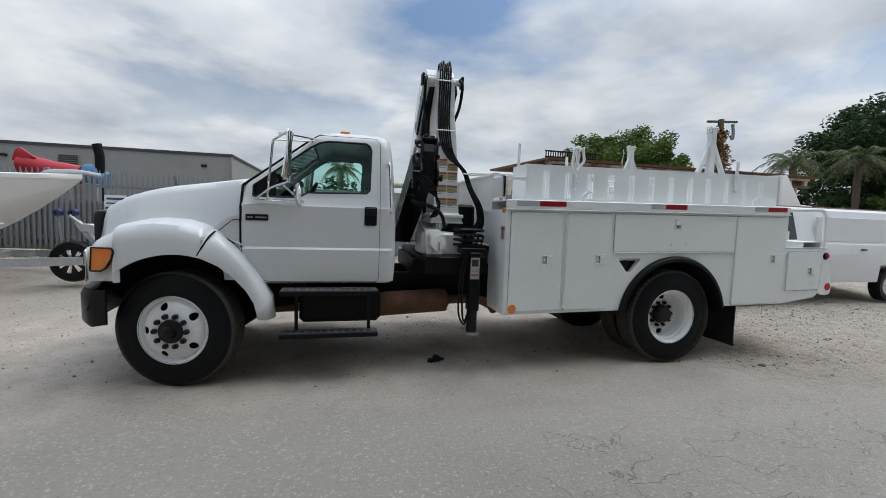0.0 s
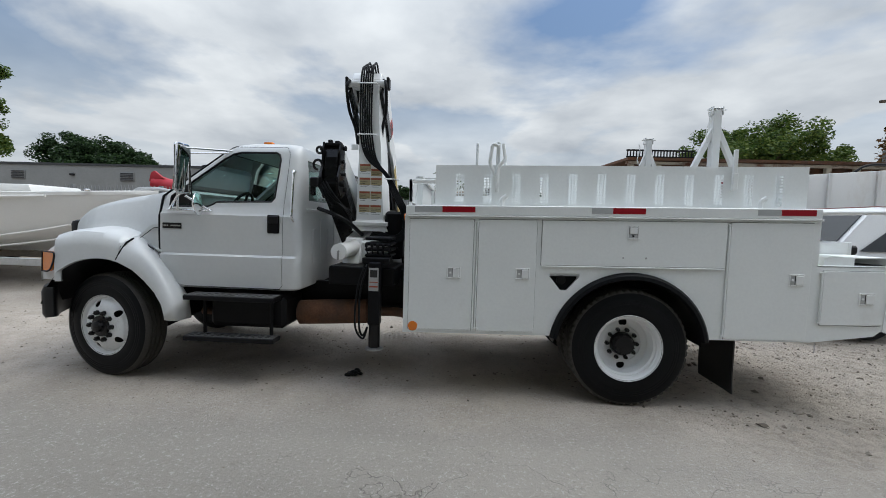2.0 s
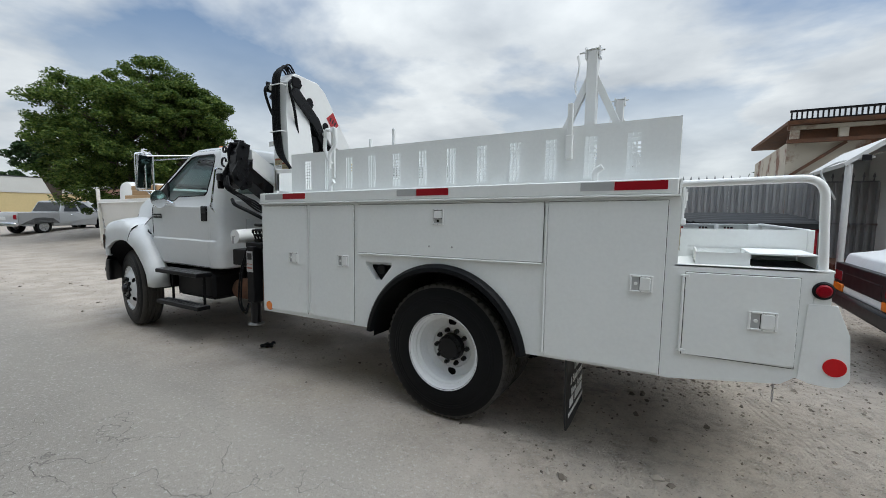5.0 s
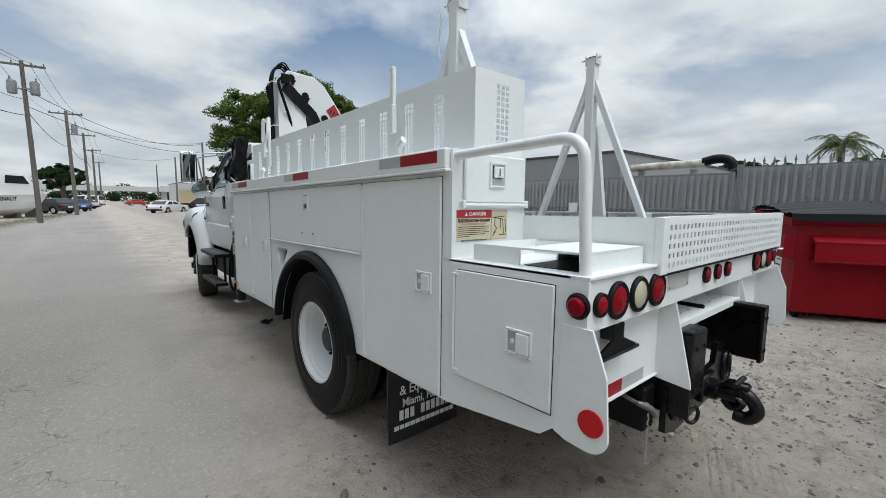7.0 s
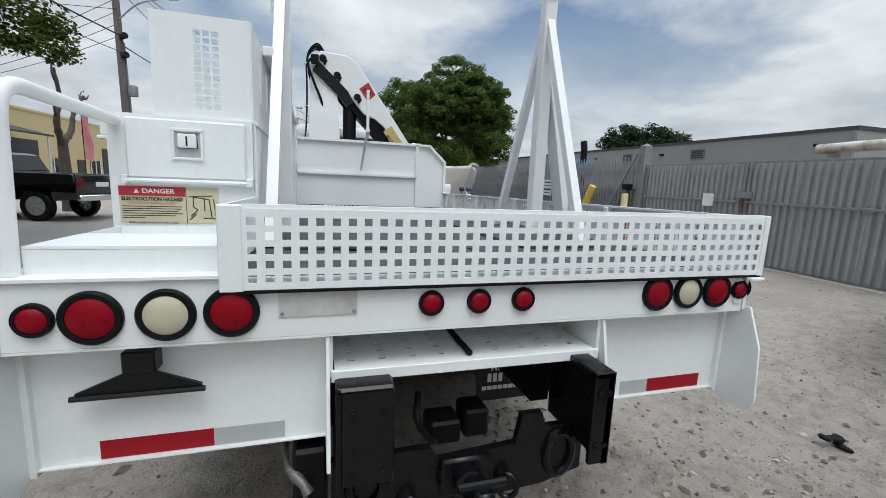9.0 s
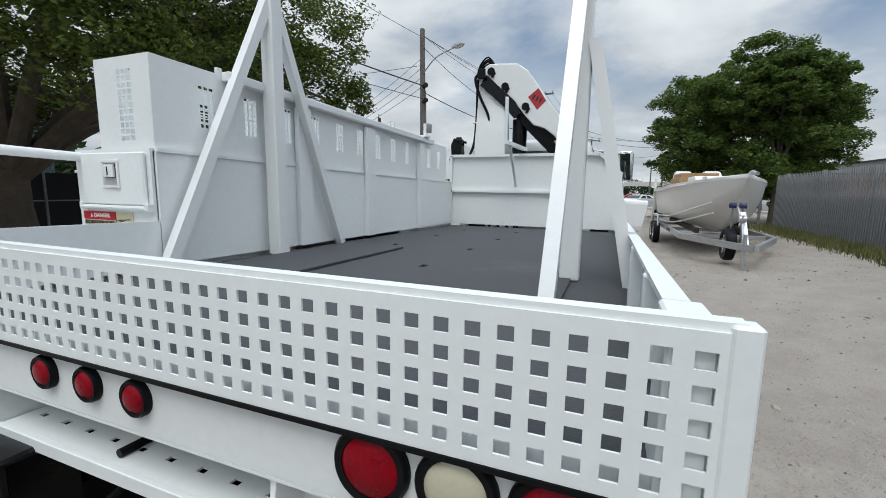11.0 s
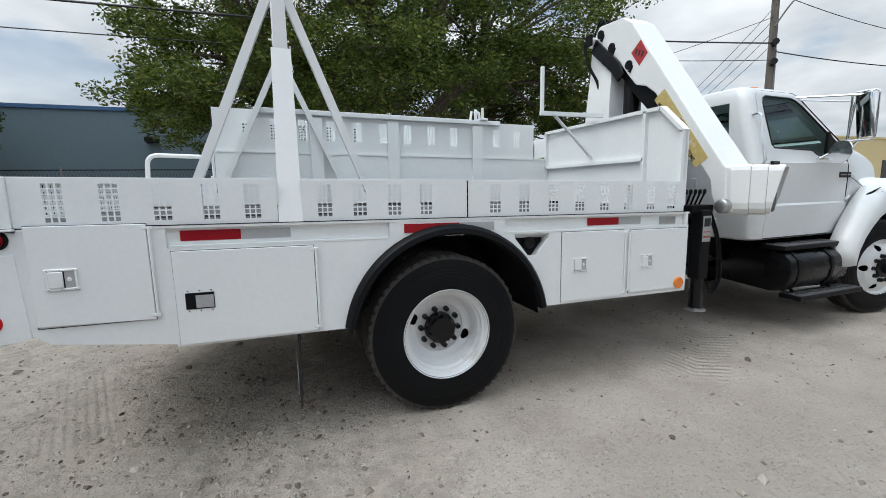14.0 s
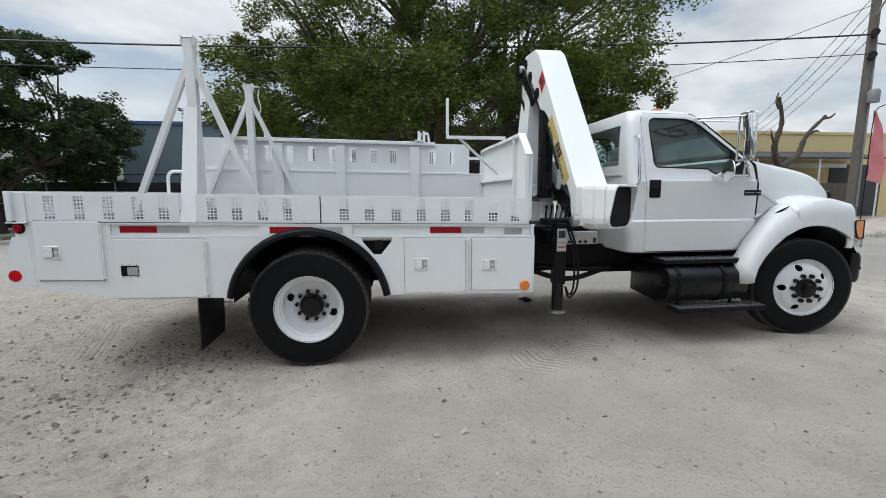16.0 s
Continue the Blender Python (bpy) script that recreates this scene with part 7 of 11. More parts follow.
# asphalt colour raised towards the tail to offset the shade beside the truck
asph = gmix(gmath("MULTIPLY", gramp(gmath("ADD", sep.outputs["X"], n_big), 3.2, 6.0), 0.4), asph, (0.400, 0.370, 0.327))
asph = gmix(gmath("MULTIPLY", gramp(n_grain, 0.54, 0.66), 0.55), asph, (0.54, 0.52, 0.49))
asph = gmix(gmath("MULTIPLY", gramp(n_grain, 0.44, 0.30), 0.40), asph, (0.14, 0.13, 0.12))
# broad dusty wheel lanes along the road
lane = gnode("ShaderNodeMapping", [("Vector", gco)])
lane.inputs["Scale"].default_value = (0.05, 0.55, 1.0)
n_lane = gnode("ShaderNodeTexNoise", [("Vector", lane.outputs[0])], Scale=1.6, Detail=3.0).outputs["Fac"]
asph = gmix(gmath("MULTIPLY", gramp(n_lane, 0.42, 0.68), 0.22), asph, (0.46, 0.425, 0.37))
grav = gmix(gramp(n_mid, 0.32, 0.68), (0.378, 0.328, 0.272), (0.512, 0.454, 0.386))
grav = gmix(gmath("MULTIPLY", gramp(n_big, 0.55, 0.72), 0.45), grav, (0.46, 0.40, 0.31))
n_clod = gnode("ShaderNodeTexNoise", [("Vector", gco)], Scale=9.0, Detail=8.0, Roughness=0.74).outputs["Fac"]
# churned ground towards the tail of the truck
churn = gmath("MULTIPLY", gramp(gmath("ADD", sep.outputs["X"], gmath("MULTIPLY", n_big, 2.5)), 5.8, 8.0), 1.0)
churn = gmath("ADD", gmath("MULTIPLY", churn, 0.75), 0.25)
grav = gmix(gmath("MULTIPLY", gmath("MULTIPLY", gramp(n_clod, 0.55, 0.64), churn), 0.55), grav, (0.50, 0.47, 0.42))
grav = gmix(gmath("MULTIPLY", gmath("MULTIPLY", gramp(n_clod, 0.46, 0.36), churn), 0.28), grav, (0.23, 0.205, 0.175))
peb = n.new("ShaderNodeTexVoronoi")
peb.inputs["Scale"].default_value = 55.0
l.new(gco, peb.inputs["Vector"])
psep = gnode("ShaderNodeSeparateColor", [("Color", peb.outputs["Color"])])
pebble = gmath("MULTIPLY", gramp(peb.outputs["Distance"], 0.42, 0.30), gramp(psep.outputs[0], 0.66, 0.70))
grav = gmix(gmath("MULTIPLY", pebble, 0.8), grav, gmix(psep.outputs[1], (0.20, 0.18, 0.155), (0.62, 0.59, 0.54)))
grav = gmix(gmath("MULTIPLY", gramp(n_grain, 0.54, 0.70), 0.40), grav, (0.58, 0.55, 0.50))
grav = gmix(gmath("MULTIPLY", gramp(n_grain, 0.45, 0.30), 0.40), grav, (0.15, 0.135, 0.12))
# dark oil stains and damp hollows
stain = gnode("ShaderNodeTexNoise", [("Vector", gco)], Scale=0.9, Detail=7.0, Roughness=0.6, Distortion=0.6).outputs["Fac"]
grav = gmix(gmath("MULTIPLY", gramp(stain, 0.60, 0.72), 0.18), grav, (0.13, 0.12, 0.11))
# hard-packed greyer dirt on the yard side, loose pale gravel behind the truck
packed = gmath("MULTIPLY", gramp(gmath("ADD", sep.outputs["Y"], gmath("MULTIPLY", n_mid, 0.8)), 1.5, 2.8), gramp(sep.outputs["X"], 6.6, 4.6))
grav = gmix(gmath("MULTIPLY", packed, 0.55), grav, (0.300, 0.268, 0.232))
# the loose gravel is also lightened against the truck's shade
loose = gmath("MULTIPLY", gramp(gmath("ADD", sep.outputs["X"], n_mid), 4.6, 6.8), gramp(n_clod, 0.40, 0.60))
grav = gmix(gmath("MULTIPLY", loose, 0.6), grav, (0.60, 0.535, 0.45))
base = gmix(dirt, asph, grav)
# thin cracks in the asphalt
cmap = gnode("ShaderNodeMapping", [("Vector", gco)])
cmap.inputs["Scale"].default_value = (0.75, 1.0, 1.0)
warp = gnode("ShaderNodeTexNoise", [("Vector", gco)], Scale=2.2, Detail=4.0)
wv = gnode("ShaderNodeVectorMath")
wv.operation = "ADD"
l.new(cmap.outputs[0], wv.inputs[0])
l.new(warp.outputs["Color"], wv.inputs[1])
vor = n.new("ShaderNodeTexVoronoi")
vor.feature = "DISTANCE_TO_EDGE"
vor.inputs["Scale"].default_value = 1.55
l.new(wv.outputs[0], vor.inputs["Vector"])
worn = gmath("MULTIPLY", gmath("MULTIPLY", gramp(sep.outputs["X"], 1.6, 2.6), gramp(sep.outputs["X"], 7.2, 5.6)), gmath("MULTIPLY", gramp(sep.outputs["Y"], -2.0, -2.5), gramp(sep.outputs["Y"], -4.6, -3.6)))
crack = gmath("MULTIPLY", gramp(vor.outputs["Distance"], 0.0095, 0.001), gmath("MAXIMUM", gmath("MULTIPLY", gramp(n_big, 0.50, 0.60), 0.4), gmath("MULTIPLY", worn, gramp(n_mid, 0.40, 0.50))))
crack = gmath("MULTIPLY", crack, gmath("SUBTRACT", 1.0, dirt, True))
base = gmix(gmath("MULTIPLY", crack, 0.50), base, (0.09, 0.085, 0.08))
l.new(base, gp.inputs["Base Color"])
gp.inputs["Roughness"].default_value = 0.92
gp.inputs["Specular IOR Level"].default_value = 0.25
hgt = gmath("ADD", gmath("MULTIPLY", n_grain, 0.7), gmath("MULTIPLY", n_fine, 0.3))
hgt = gmath("ADD", hgt, gmath("MULTIPLY", gmath("MULTIPLY", n_mid, dirt), 3.0))
hgt = gmath("ADD", hgt, gmath("MULTIPLY", gmath("MULTIPLY", gmath("MULTIPLY", n_clod, churn), dirt), 4.5))
hgt = gmath("ADD", hgt, gmath("MULTIPLY", gmath("MULTIPLY", pebble, dirt), 0.8))
# tyre prints in the loose dirt
for px, py, pa, half, pitch in ((7.55, 0.25, 110, 0.22, 0.055), (8.15, 0.75, 100, 0.20, 0.06), (2.65, 1.10, 35, 0.26, 0.075), (8.6, 1.9, 118, 0.2, 0.05)):
    pm = gnode("ShaderNodeMapping", [("Vector", gco)])
    pm.vector_type = "TEXTURE"
    pm.inputs["Location"].default_value, pm.inputs["Rotation"].default_value = (px, py, 0), (0, 0, radians(pa))
    ps = gnode("ShaderNodeSeparateXYZ", [("Vector", pm.outputs[0])])
    across, along = gmath("ABSOLUTE", ps.outputs["Y"]), gmath("ABSOLUTE", ps.outputs["X"])
    strip = gmath("MULTIPLY", gramp(across, half, half * 0.8), gramp(along, 0.85, 0.35))
    strip = gmath("MULTIPLY", strip, gramp(n_mid, 0.36, 0.52))
    bars = gmath("SINE", gmath("MULTIPLY", gmath("ADD", gmath("ADD", ps.outputs["Y"] if pitch < 0.07 else ps.outputs["X"], gmath("MULTIPLY", n_clod, 0.03)), gmath("MULTIPLY", across, 0.5 if pitch > 0.07 else 0.0)), 6.283 / pitch))
    hgt = gmath("ADD", hgt, gmath("MULTIPLY", gmath("MULTIPLY", strip, gmath("SUBTRACT", bars, 0.6)), 0.42))
hgt = gmath("SUBTRACT", hgt, gmath("MULTIPLY", crack, 0.3))
gb = gnode("ShaderNodeBump", [("Height", hgt)], Strength=1.0, Distance=0.02)
l.new(gb.outputs["Normal"], gp.inputs["Normal"])
me.materials.append(GM)
ground = new("ground", me)
tagged(ground, "dusty worn asphalt road with a gravel shoulder", "ground", kind="structure")


# loose stones on the shoulder
def random_island_material(name, colors, rough=0.9):
    m = bpy.data.materials.new(name)
    m.use_nodes = True
    nn, ll = m.node_tree.nodes, m.node_tree.links
    p = nn["Principled BSDF"]
    p.inputs["Roughness"].default_value = rough
    p.inputs["Specular IOR Level"].default_value = 0.25
    geo, ramp = nn.new("ShaderNodeNewGeometry"), nn.new("ShaderNodeValToRGB")
    cr = ramp.color_ramp
    while len(cr.elements) < len(colors):
        cr.elements.new(0.5)
    for i, c in enumerate(colors):
        cr.elements[i].position, cr.elements[i].color = i / (len(colors) - 1), (*c, 1)
    ll.new(geo.outputs["Random Per Island"], ramp.inputs["Fac"])
    ll.new(ramp.outputs["Color"], p.inputs["Base Color"])
    if rough < 0.7:  # leaves let some light through
        thin, blend = nn.new("ShaderNodeBsdfTranslucent"), nn.new("ShaderNodeMixShader")
        blend.inputs[0].default_value = 0.30
        ll.new(ramp.outputs["Color"], thin.inputs["Color"])
        ll.new(p.outputs["BSDF"], blend.inputs[1])
        ll.new(thin.outputs["BSDF"], blend.inputs[2])
        ll.new(blend.outputs["Shader"], nn["Material Output"].inputs["Surface"])
    return m


STONE = random_island_material("loose_stones", [(0.10, 0.085, 0.068), (0.20, 0.172, 0.14), (0.29, 0.255, 0.21), (0.43, 0.395, 0.34)])
rng = np.random.default_rng(7)


def scatter_stones(name, count, area, sizes, label):
    vs, fs = [], []
    oct_v = np.array([(1, 0, 0), (-1, 0, 0), (0, 1, 0), (0, -1, 0), (0, 0, 1), (0, 0, -1), (0.6, 0.6, 0.5), (-0.6, -0.5, 0.5)], float)
    tri = [(0, 6, 4), (6, 2, 4), (2, 1, 4), (1, 7, 4), (7, 3, 4), (3, 0, 4), (0, 2, 6), (1, 3, 7), (2, 0, 5), (1, 2, 5), (3, 1, 5), (0, 3, 5)]
    made = 0
    while made < count:
        x, y = area(rng)
        s = sizes[0] + (sizes[1] - sizes[0]) * rng.random() ** 3
        a = rng.random() * 6.28
        sc = np.array([s * (0.7 + 0.8 * rng.random()), s * (0.6 + 0.6 * rng.random()), s * (0.5 + 0.5 * rng.random())])
        pts = (oct_v + rng.normal(0, 0.13, oct_v.shape)) * sc
        c, d = math.cos(a), math.sin(a)
        pts = np.stack([pts[:, 0] * c - pts[:, 1] * d + x, pts[:, 0] * d + pts[:, 1] * c + y, pts[:, 2] + rise(x, y) + s * 0.12], 1)
        k = len(vs)
        vs.extend(map(tuple, pts))
        fs.extend(tuple(k + i for i in t) for t in tri)
        made += 1
    m = bpy.data.meshes.new(name)
    m.from_pydata(vs, [], fs)
    m.materials.append(STONE)
    return tagged(new(name, m), label, "stones", kind="stuff")


def shoulder_area(r):
    while True:
        x, y = r.uniform(-8, 13), r.uniform(-1.6, 7)
        dens = 0.25 + 0.75 * (noise.noise((x * 0.7, y * 0.7, 9)) * 0.5 + 0.5) ** 2
        if x > 5.6:
            dens *= 2.6
        if y < -0.9 and x < 5.6:
            dens *= 0.3
        if r.random() < dens * 0.6:
            return x, y


def road_area(r):
    return r.uniform(-6, 12), r.uniform(-6, -1.2)


scatter_stones("gravel_stones", 15000, shoulder_area, (0.003, 0.015), "small pale stones strewn on the gravel shoulder")
scatter_stones("larger_stones", 600, shoulder_area, (0.010, 0.034), "larger pale stones on the gravel shoulder")
scatter_stones("rubble", 520, lambda r: (r.normal(8.0, 1.6), r.normal(2.2, 1.5)), (0.008, 0.030), "broken clods behind the truck")


def clod_area(r):
    """Dark clods lie in loose heaps behind the rear wheel."""
    cx, cy, sp = ((6.75, 0.75, 0.30), (6.35, 1.55, 0.22), (7.1, 1.65, 0.30), (6.9, 2.35, 0.25), (7.7, 2.4, 0.4), (6.1, 0.9, 0.25))[r.integers(6)]
    return r.normal(cx, sp * 1.3), r.normal(cy, sp)


scatter_stones("clods", 900, clod_area, (0.005, 0.026), "crumbled dark earth clods behind the rear wheel")
scatter_stones("road_grit", 500, road_area, (0.003, 0.010), "fine grit scattered on the asphalt")
bm = bm_new()
for k in range(14):
    a = k * 2.4
    bmesh.ops.create_icosphere(bm, subdivisions=1, radius=0.022 + 0.014 * ((k * 7) % 5) / 5, matrix=Matrix.Translation((2.44 + 0.05 * math.cos(a) * (k / 9), -0.72 + 0.05 * math.sin(a) * (k / 9), -0.02 + 0.012 * (k % 3))) @ Matrix.Diagonal((1.3, 0.9, 0.7, 1)))
tagged(part("rubbish", bm, BLACK, smooth=False), "small black clump of debris under the truck", "debris")
bm = bm_new()
for k in range(12):
    a = k * 2.1
    bmesh.ops.create_icosphere(bm, subdivisions=1, radius=0.022 + 0.015 * ((k * 5) % 4) / 4, matrix=Matrix.Translation((6.9 + 0.06 * math.cos(a) * (k / 9), 2.85 + 0.07 * math.sin(a) * (k / 9), rise(6.9, 2.85) + 0.02 + 0.02 * (k % 3))) @ Matrix.Diagonal((1.4, 0.9, 0.6, 1)))
tagged(part("rubbish", bm, BLACK, smooth=False), "dark crumpled rubbish lying on the gravel", "debris")

# ---- trees ----
LEAF = random_island_material("green_leaves", [(0.030, 0.060, 0.013), (0.062, 0.112, 0.022), (0.105, 0.160, 0.032), (0.165, 0.205, 0.045)], 0.6)
LEAFDARK = random_island_material("dark_green_leaves", [(0.014, 0.032, 0.012), (0.026, 0.055, 0.018), (0.045, 0.08, 0.025)], 0.6)
DRYLEAF = random_island_material("olive_leaves", [(0.030, 0.052, 0.010), (0.064, 0.098, 0.017), (0.108, 0.146, 0.026), (0.180, 0.195, 0.040)], 0.6)
DARKLEAF = random_island_material("deep_green_leaves", [(0.020, 0.040, 0.014), (0.036, 0.066, 0.020), (0.062, 0.098, 0.030)], 0.6)
GRASS = random_island_material("dry_grass", [(0.06, 0.08, 0.02), (0.12, 0.13, 0.04), (0.24, 0.21, 0.10)], 0.9)
BARK = material("tree_bark", (0.085, 0.068, 0.052), 0.95, vary=0.3, scale=4, fine=30, bump=0.01)


def leaf_mesh(name, centers, radii, per, size, seed, squash=0.8):
    """Leaf blades: small folded diamonds in clumps."""
    r = np.random.default_rng(seed)
    P = []
    for c, rad in zip(centers, radii):
        u = r.normal(size=(per, 3))
        u /= np.linalg.norm(u, axis=1)[:, None]
        P.append(np.array(c) + u * rad * (r.random((per, 1)) ** 0.45) * np.array([1, 1, squash]))
    P = np.concatenate(P)
    k = len(P)
    a = r.normal(size=(k, 3))
    a /= np.linalg.norm(a, axis=1)[:, None]
    a[:, 2] *= 0.6
    b = np.cross(a, r.normal(size=(k, 3)))
    b /= np.linalg.norm(b, axis=1)[:, None] + 1e-9
    s = size * (0.6 + 0.8 * r.random((k, 1)))
    v = np.stack([P - a * s, P + b * s * 0.42, P + a * s, P - b * s * 0.42], 1).reshape(-1, 3)
    me = bpy.data.meshes.new(name)
    me.from_pydata(v.tolist(), [], [(4 * i, 4 * i + 1, 4 * i + 2, 4 * i + 3) for i in range(k)])
    return me


def make_tree(name, at, height, crown_r, crown_c, clumps, per, leaf, mat, seed, label, trunk_r=0.22, squash=0.62, limbs=7, low=-0.85):
    r = np.random.default_rng(seed)
    t = thing(name, at, label, "tree")
    base = Vector(at)
    fork = base + Vector((0.1, 0.05, max(1.6, crown_c[2] - at[2] - crown_r * squash * 0.9)))
    bm = bm_new()
    tube(bm, [base + Vector((0, 0, -0.1)), base + Vector((0.03, 0.02, 0.5)), base.lerp(fork, 0.6) + Vector((0.06, 0, 0)), fork], trunk_r, 10, radii=[trunk_r * 1.35, trunk_r * 1.05, trunk_r * 0.92, trunk_r * 0.8])
    part("trunk", bm, BARK, t)
    cs, rs = [], []
    ends = []
    lobes = []
    count = max(18, clumps // 13)
    for i in range(count):
        while True:
            u = r.normal(size=3)
            u /= np.linalg.norm(u)
            if u[2] > low:
                break
        rad = crown_r * (0.25 + 0.47 * r.random() ** 0.6)
        lobes.append((np.array(crown_c) + u * rad * np.array([1, 1, squash]), crown_r * (0.25 + 0.13 * r.random())))
        ends.append(lobes[-1][0])
    for i in range(clumps):
        c0, lr = lobes[i % count]
        u = r.normal(size=3)
        u /= np.linalg.norm(u)
        cs.append(c0 + u * lr * r.random() ** 0.4 * np.array([1, 1, 0.75]))
        rs.append(crown_r * (0.07 + 0.09 * r.random()))
    for i in range(limbs):
        e = Vector(ends[(i * 5) % len(ends)])
        mid = fork.lerp(e, 0.5) + Vector((r.normal() * 0.3, r.normal() * 0.3, 0.25 * crown_r * 0.3))
        bm = bm_new()
        tube(bm, spline([fork - Vector((0, 0, 0.25)), mid, e], 5), 0.1, 7, radii=[trunk_r * 0.62 * (1 - 0.085 * q) for q in range(11)])
        for q in range(3):
            e2 = Vector(ends[(i * 5 + 2 + q) % len(ends)])
            tube(bm, spline([mid, mid.lerp(e2, 0.5) + Vector((0, 0, 0.2)), e2], 4), 0.04, 5, radii=[trunk_r * 0.3 * (1 - 0.1 * w) for w in range(9)])
        part("limb", bm, BARK, t)
    me = leaf_mesh("crown", cs, rs, per, leaf, seed)
    me.materials.append(mat)
    c = new("crown", me)
    c.parent, c.matrix_parent_inverse = t, world_of(t).inverted()
    c["kind"] = "stuff"
    return t


def make_lobed_tree(name, at, c, radii, lobes, lobe_r, clumps, per, leaf, mat, seed, label, trunk_r=0.3, fork_z=2.2, limbs=10, low=-0.62, drop=0.78, skirt=0, reach_y=1e9):
    """A broad tree: limbs fork to lobes of foliage, each lobe a shell of small leaf clumps."""
    r = np.random.default_rng(seed)
    t = thing(name, at, label, "tree")
    base, C = Vector(at), np.array(c, float)
    fork = base + Vector((0.08, 0.05, fork_z))
    bm = bm_new()
    tube(bm, [base + Vector((0, 0, -0.1)), base + Vector((0.03, 0.02, 0.4)), base.lerp(fork, 0.6) + Vector((0.05, 0, 0)), fork], trunk_r, 12, radii=[trunk_r * 1.4, trunk_r * 1.08, trunk_r * 0.95, trunk_r * 0.85])
    part("trunk", bm, BARK, t)
    spots = []
    while len(spots) < lobes:
        u = r.normal(size=3)
        u /= np.linalg.norm(u)
        if u[2] < low:
            continue
        rad = np.array(radii) * (1, 1, 1 if u[2] > 0 else drop)
        p = C + u * rad * (0.42 + 0.50 * r.random() ** 0.55)
        spots.append((p, lobe_r[0] + (lobe_r[1] - lobe_r[0]) * r.random()))
    for k in range(skirt):  # drooping lobes round the lower rim
        a = 2 * math.pi * (k + 0.6 * r.random()) / skirt
        f = 0.72 + 0.22 * r.random()
        spots.append((C + np.array([math.cos(a) * radii[0] * f, math.sin(a) * radii[1] * f, -radii[2] * (0.30 + 0.24 * r.random())]), lobe_r[0] + 0.4 * (lobe_r[1] - lobe_r[0]) * r.random()))
    spots = [(p, lr) for p, lr in spots if p[1] + lr < reach_y]
    cs, rs = [], []
    for p, lr in spots:
        for k in range(clumps):
            u = r.normal(size=3)
            u /= np.linalg.norm(u)
            u[2] = abs(u[2]) * 0.9 - 0.25 if r.random() < 0.75 else u[2]
            cs.append(p + u * lr * (0.62 + 0.45 * r.random()) * np.array([1, 1, 0.72]))
            rs.append(lr * (0.27 + 0.20 * r.random()))
    firsts = [Vector(spots[k * len(spots) // limbs][0]) for k in range(limbs)]
    knees = [fork.lerp(e, 0.55) + Vector((r.normal() * 0.25, r.normal() * 0.25, 0.12 * radii[2])) for e in firsts]
    own = [[] for _ in range(limbs)]
    for p, lr in spots:
        v = Vector(p)
        own[min(range(limbs), key=lambda k: (knees[k] - v).length)].append(v)
    for knee, ends in zip(knees, own):
        bm = bm_new()
        bend_ = fork.lerp(knee, 0.5) + Vector((r.normal() * 0.12, r.normal() * 0.12, 0.15))
        tube(bm, spline([fork - Vector((0, 0, 0.25)), bend_, knee], 5), 0.1, 8, radii=[trunk_r * (0.58 - 0.030 * q) for q in range(11)])
        for v in ends:
            mid = knee.lerp(v, 0.5) + Vector((r.normal() * 0.15, r.normal() * 0.15, 0.12))
            tube(bm, spline([knee - (knee - fork) * 0.04, mid, v], 4), 0.05, 5, radii=[trunk_r * (0.24 - 0.022 * q) for q in range(9)])
        part("limb", bm, BARK, t)
    me = leaf_mesh("crown", cs, rs, per, leaf, seed, 0.7)
    me.materials.append(mat)
    crown = new("crown", me)
    crown.parent, crown.matrix_parent_inverse = t, world_of(t).inverted()
    crown["kind"] = "stuff"
    return t


make_lobed_tree("street_tree", (2.6, -11.2, -0.05), (2.5, -11.0, 6.0), (7.6, 8.0, 5.2), 152, (1.0, 1.7), 11, 215, 0.060, DRYLEAF, 3, "broad leafy street tree with olive-green foliage", 0.36, 2.0, 11, -0.85, 0.72, 40, -4.6)
make_lobed_tree("street_tree", (19.5, -13.5, -0.05), (19.3, -13.5, 4.3), (5.0, 5.0, 3.6), 75, (0.75, 1.2), 9, 170, 0.075, DARKLEAF, 5, "dark green street tree beside the fence", 0.24, 1.5, 7, -0.9, 0.9)
make_lobed_tree("yard_tree", (-16, 6.9, 0.1), (-16.2, 6.9, 4.6), (4.0, 4.0, 4.1), 150, (0.7, 1.15), 9, 190, 0.068, LEAF, 11, "dense bright green tree behind the boats", 0.22, 1.4, 8, -0.9, 1.0)
make_lobed_tree("yard_tree", (-13.9, 7.5, 0.2), (-13.9, 7.5, 5.7), (1.9, 1.9, 1.7), 45, (0.45, 0.75), 8, 190, 0.066, LEAF, 12, "bright green tree behind the yard fence", 0.14, 2.8, 5)
make_tree("far_tree", (-36.4, 40, 0.2), 9, 7.2, (-36.5, 40, 5.9), 340, 240, 0.17, LEAFDARK, 13, "distant dark dome-shaped tree", 0.3, 0.5, 6, -0.4)
make_tree("far_tree", (21, 21, 0.3), 8.5, 5.6, (20.4, 21, 5.7), 150, 320, 0.10, LEAF, 17, "feathery green tree behind the rusty shed", 0.25, 0.38, 8, -0.5)
make_tree("far_tree", (55.3, 21.5, 0.3), 16, 12.5, (55.3, 21.5, 8.6), 560, 260, 0.21, LEAFDARK, 19, "tall dark spreading tree behind the yard", 0.3, 0.66, 8)
make_tree("bush", (43.5, 16.6, 0.3), 5, 3.6, (43.5, 16.6, 3.0), 70, 170, 0.15, LEAF, 29, "green bushes behind the yard", 0.1, 0.6, 5)
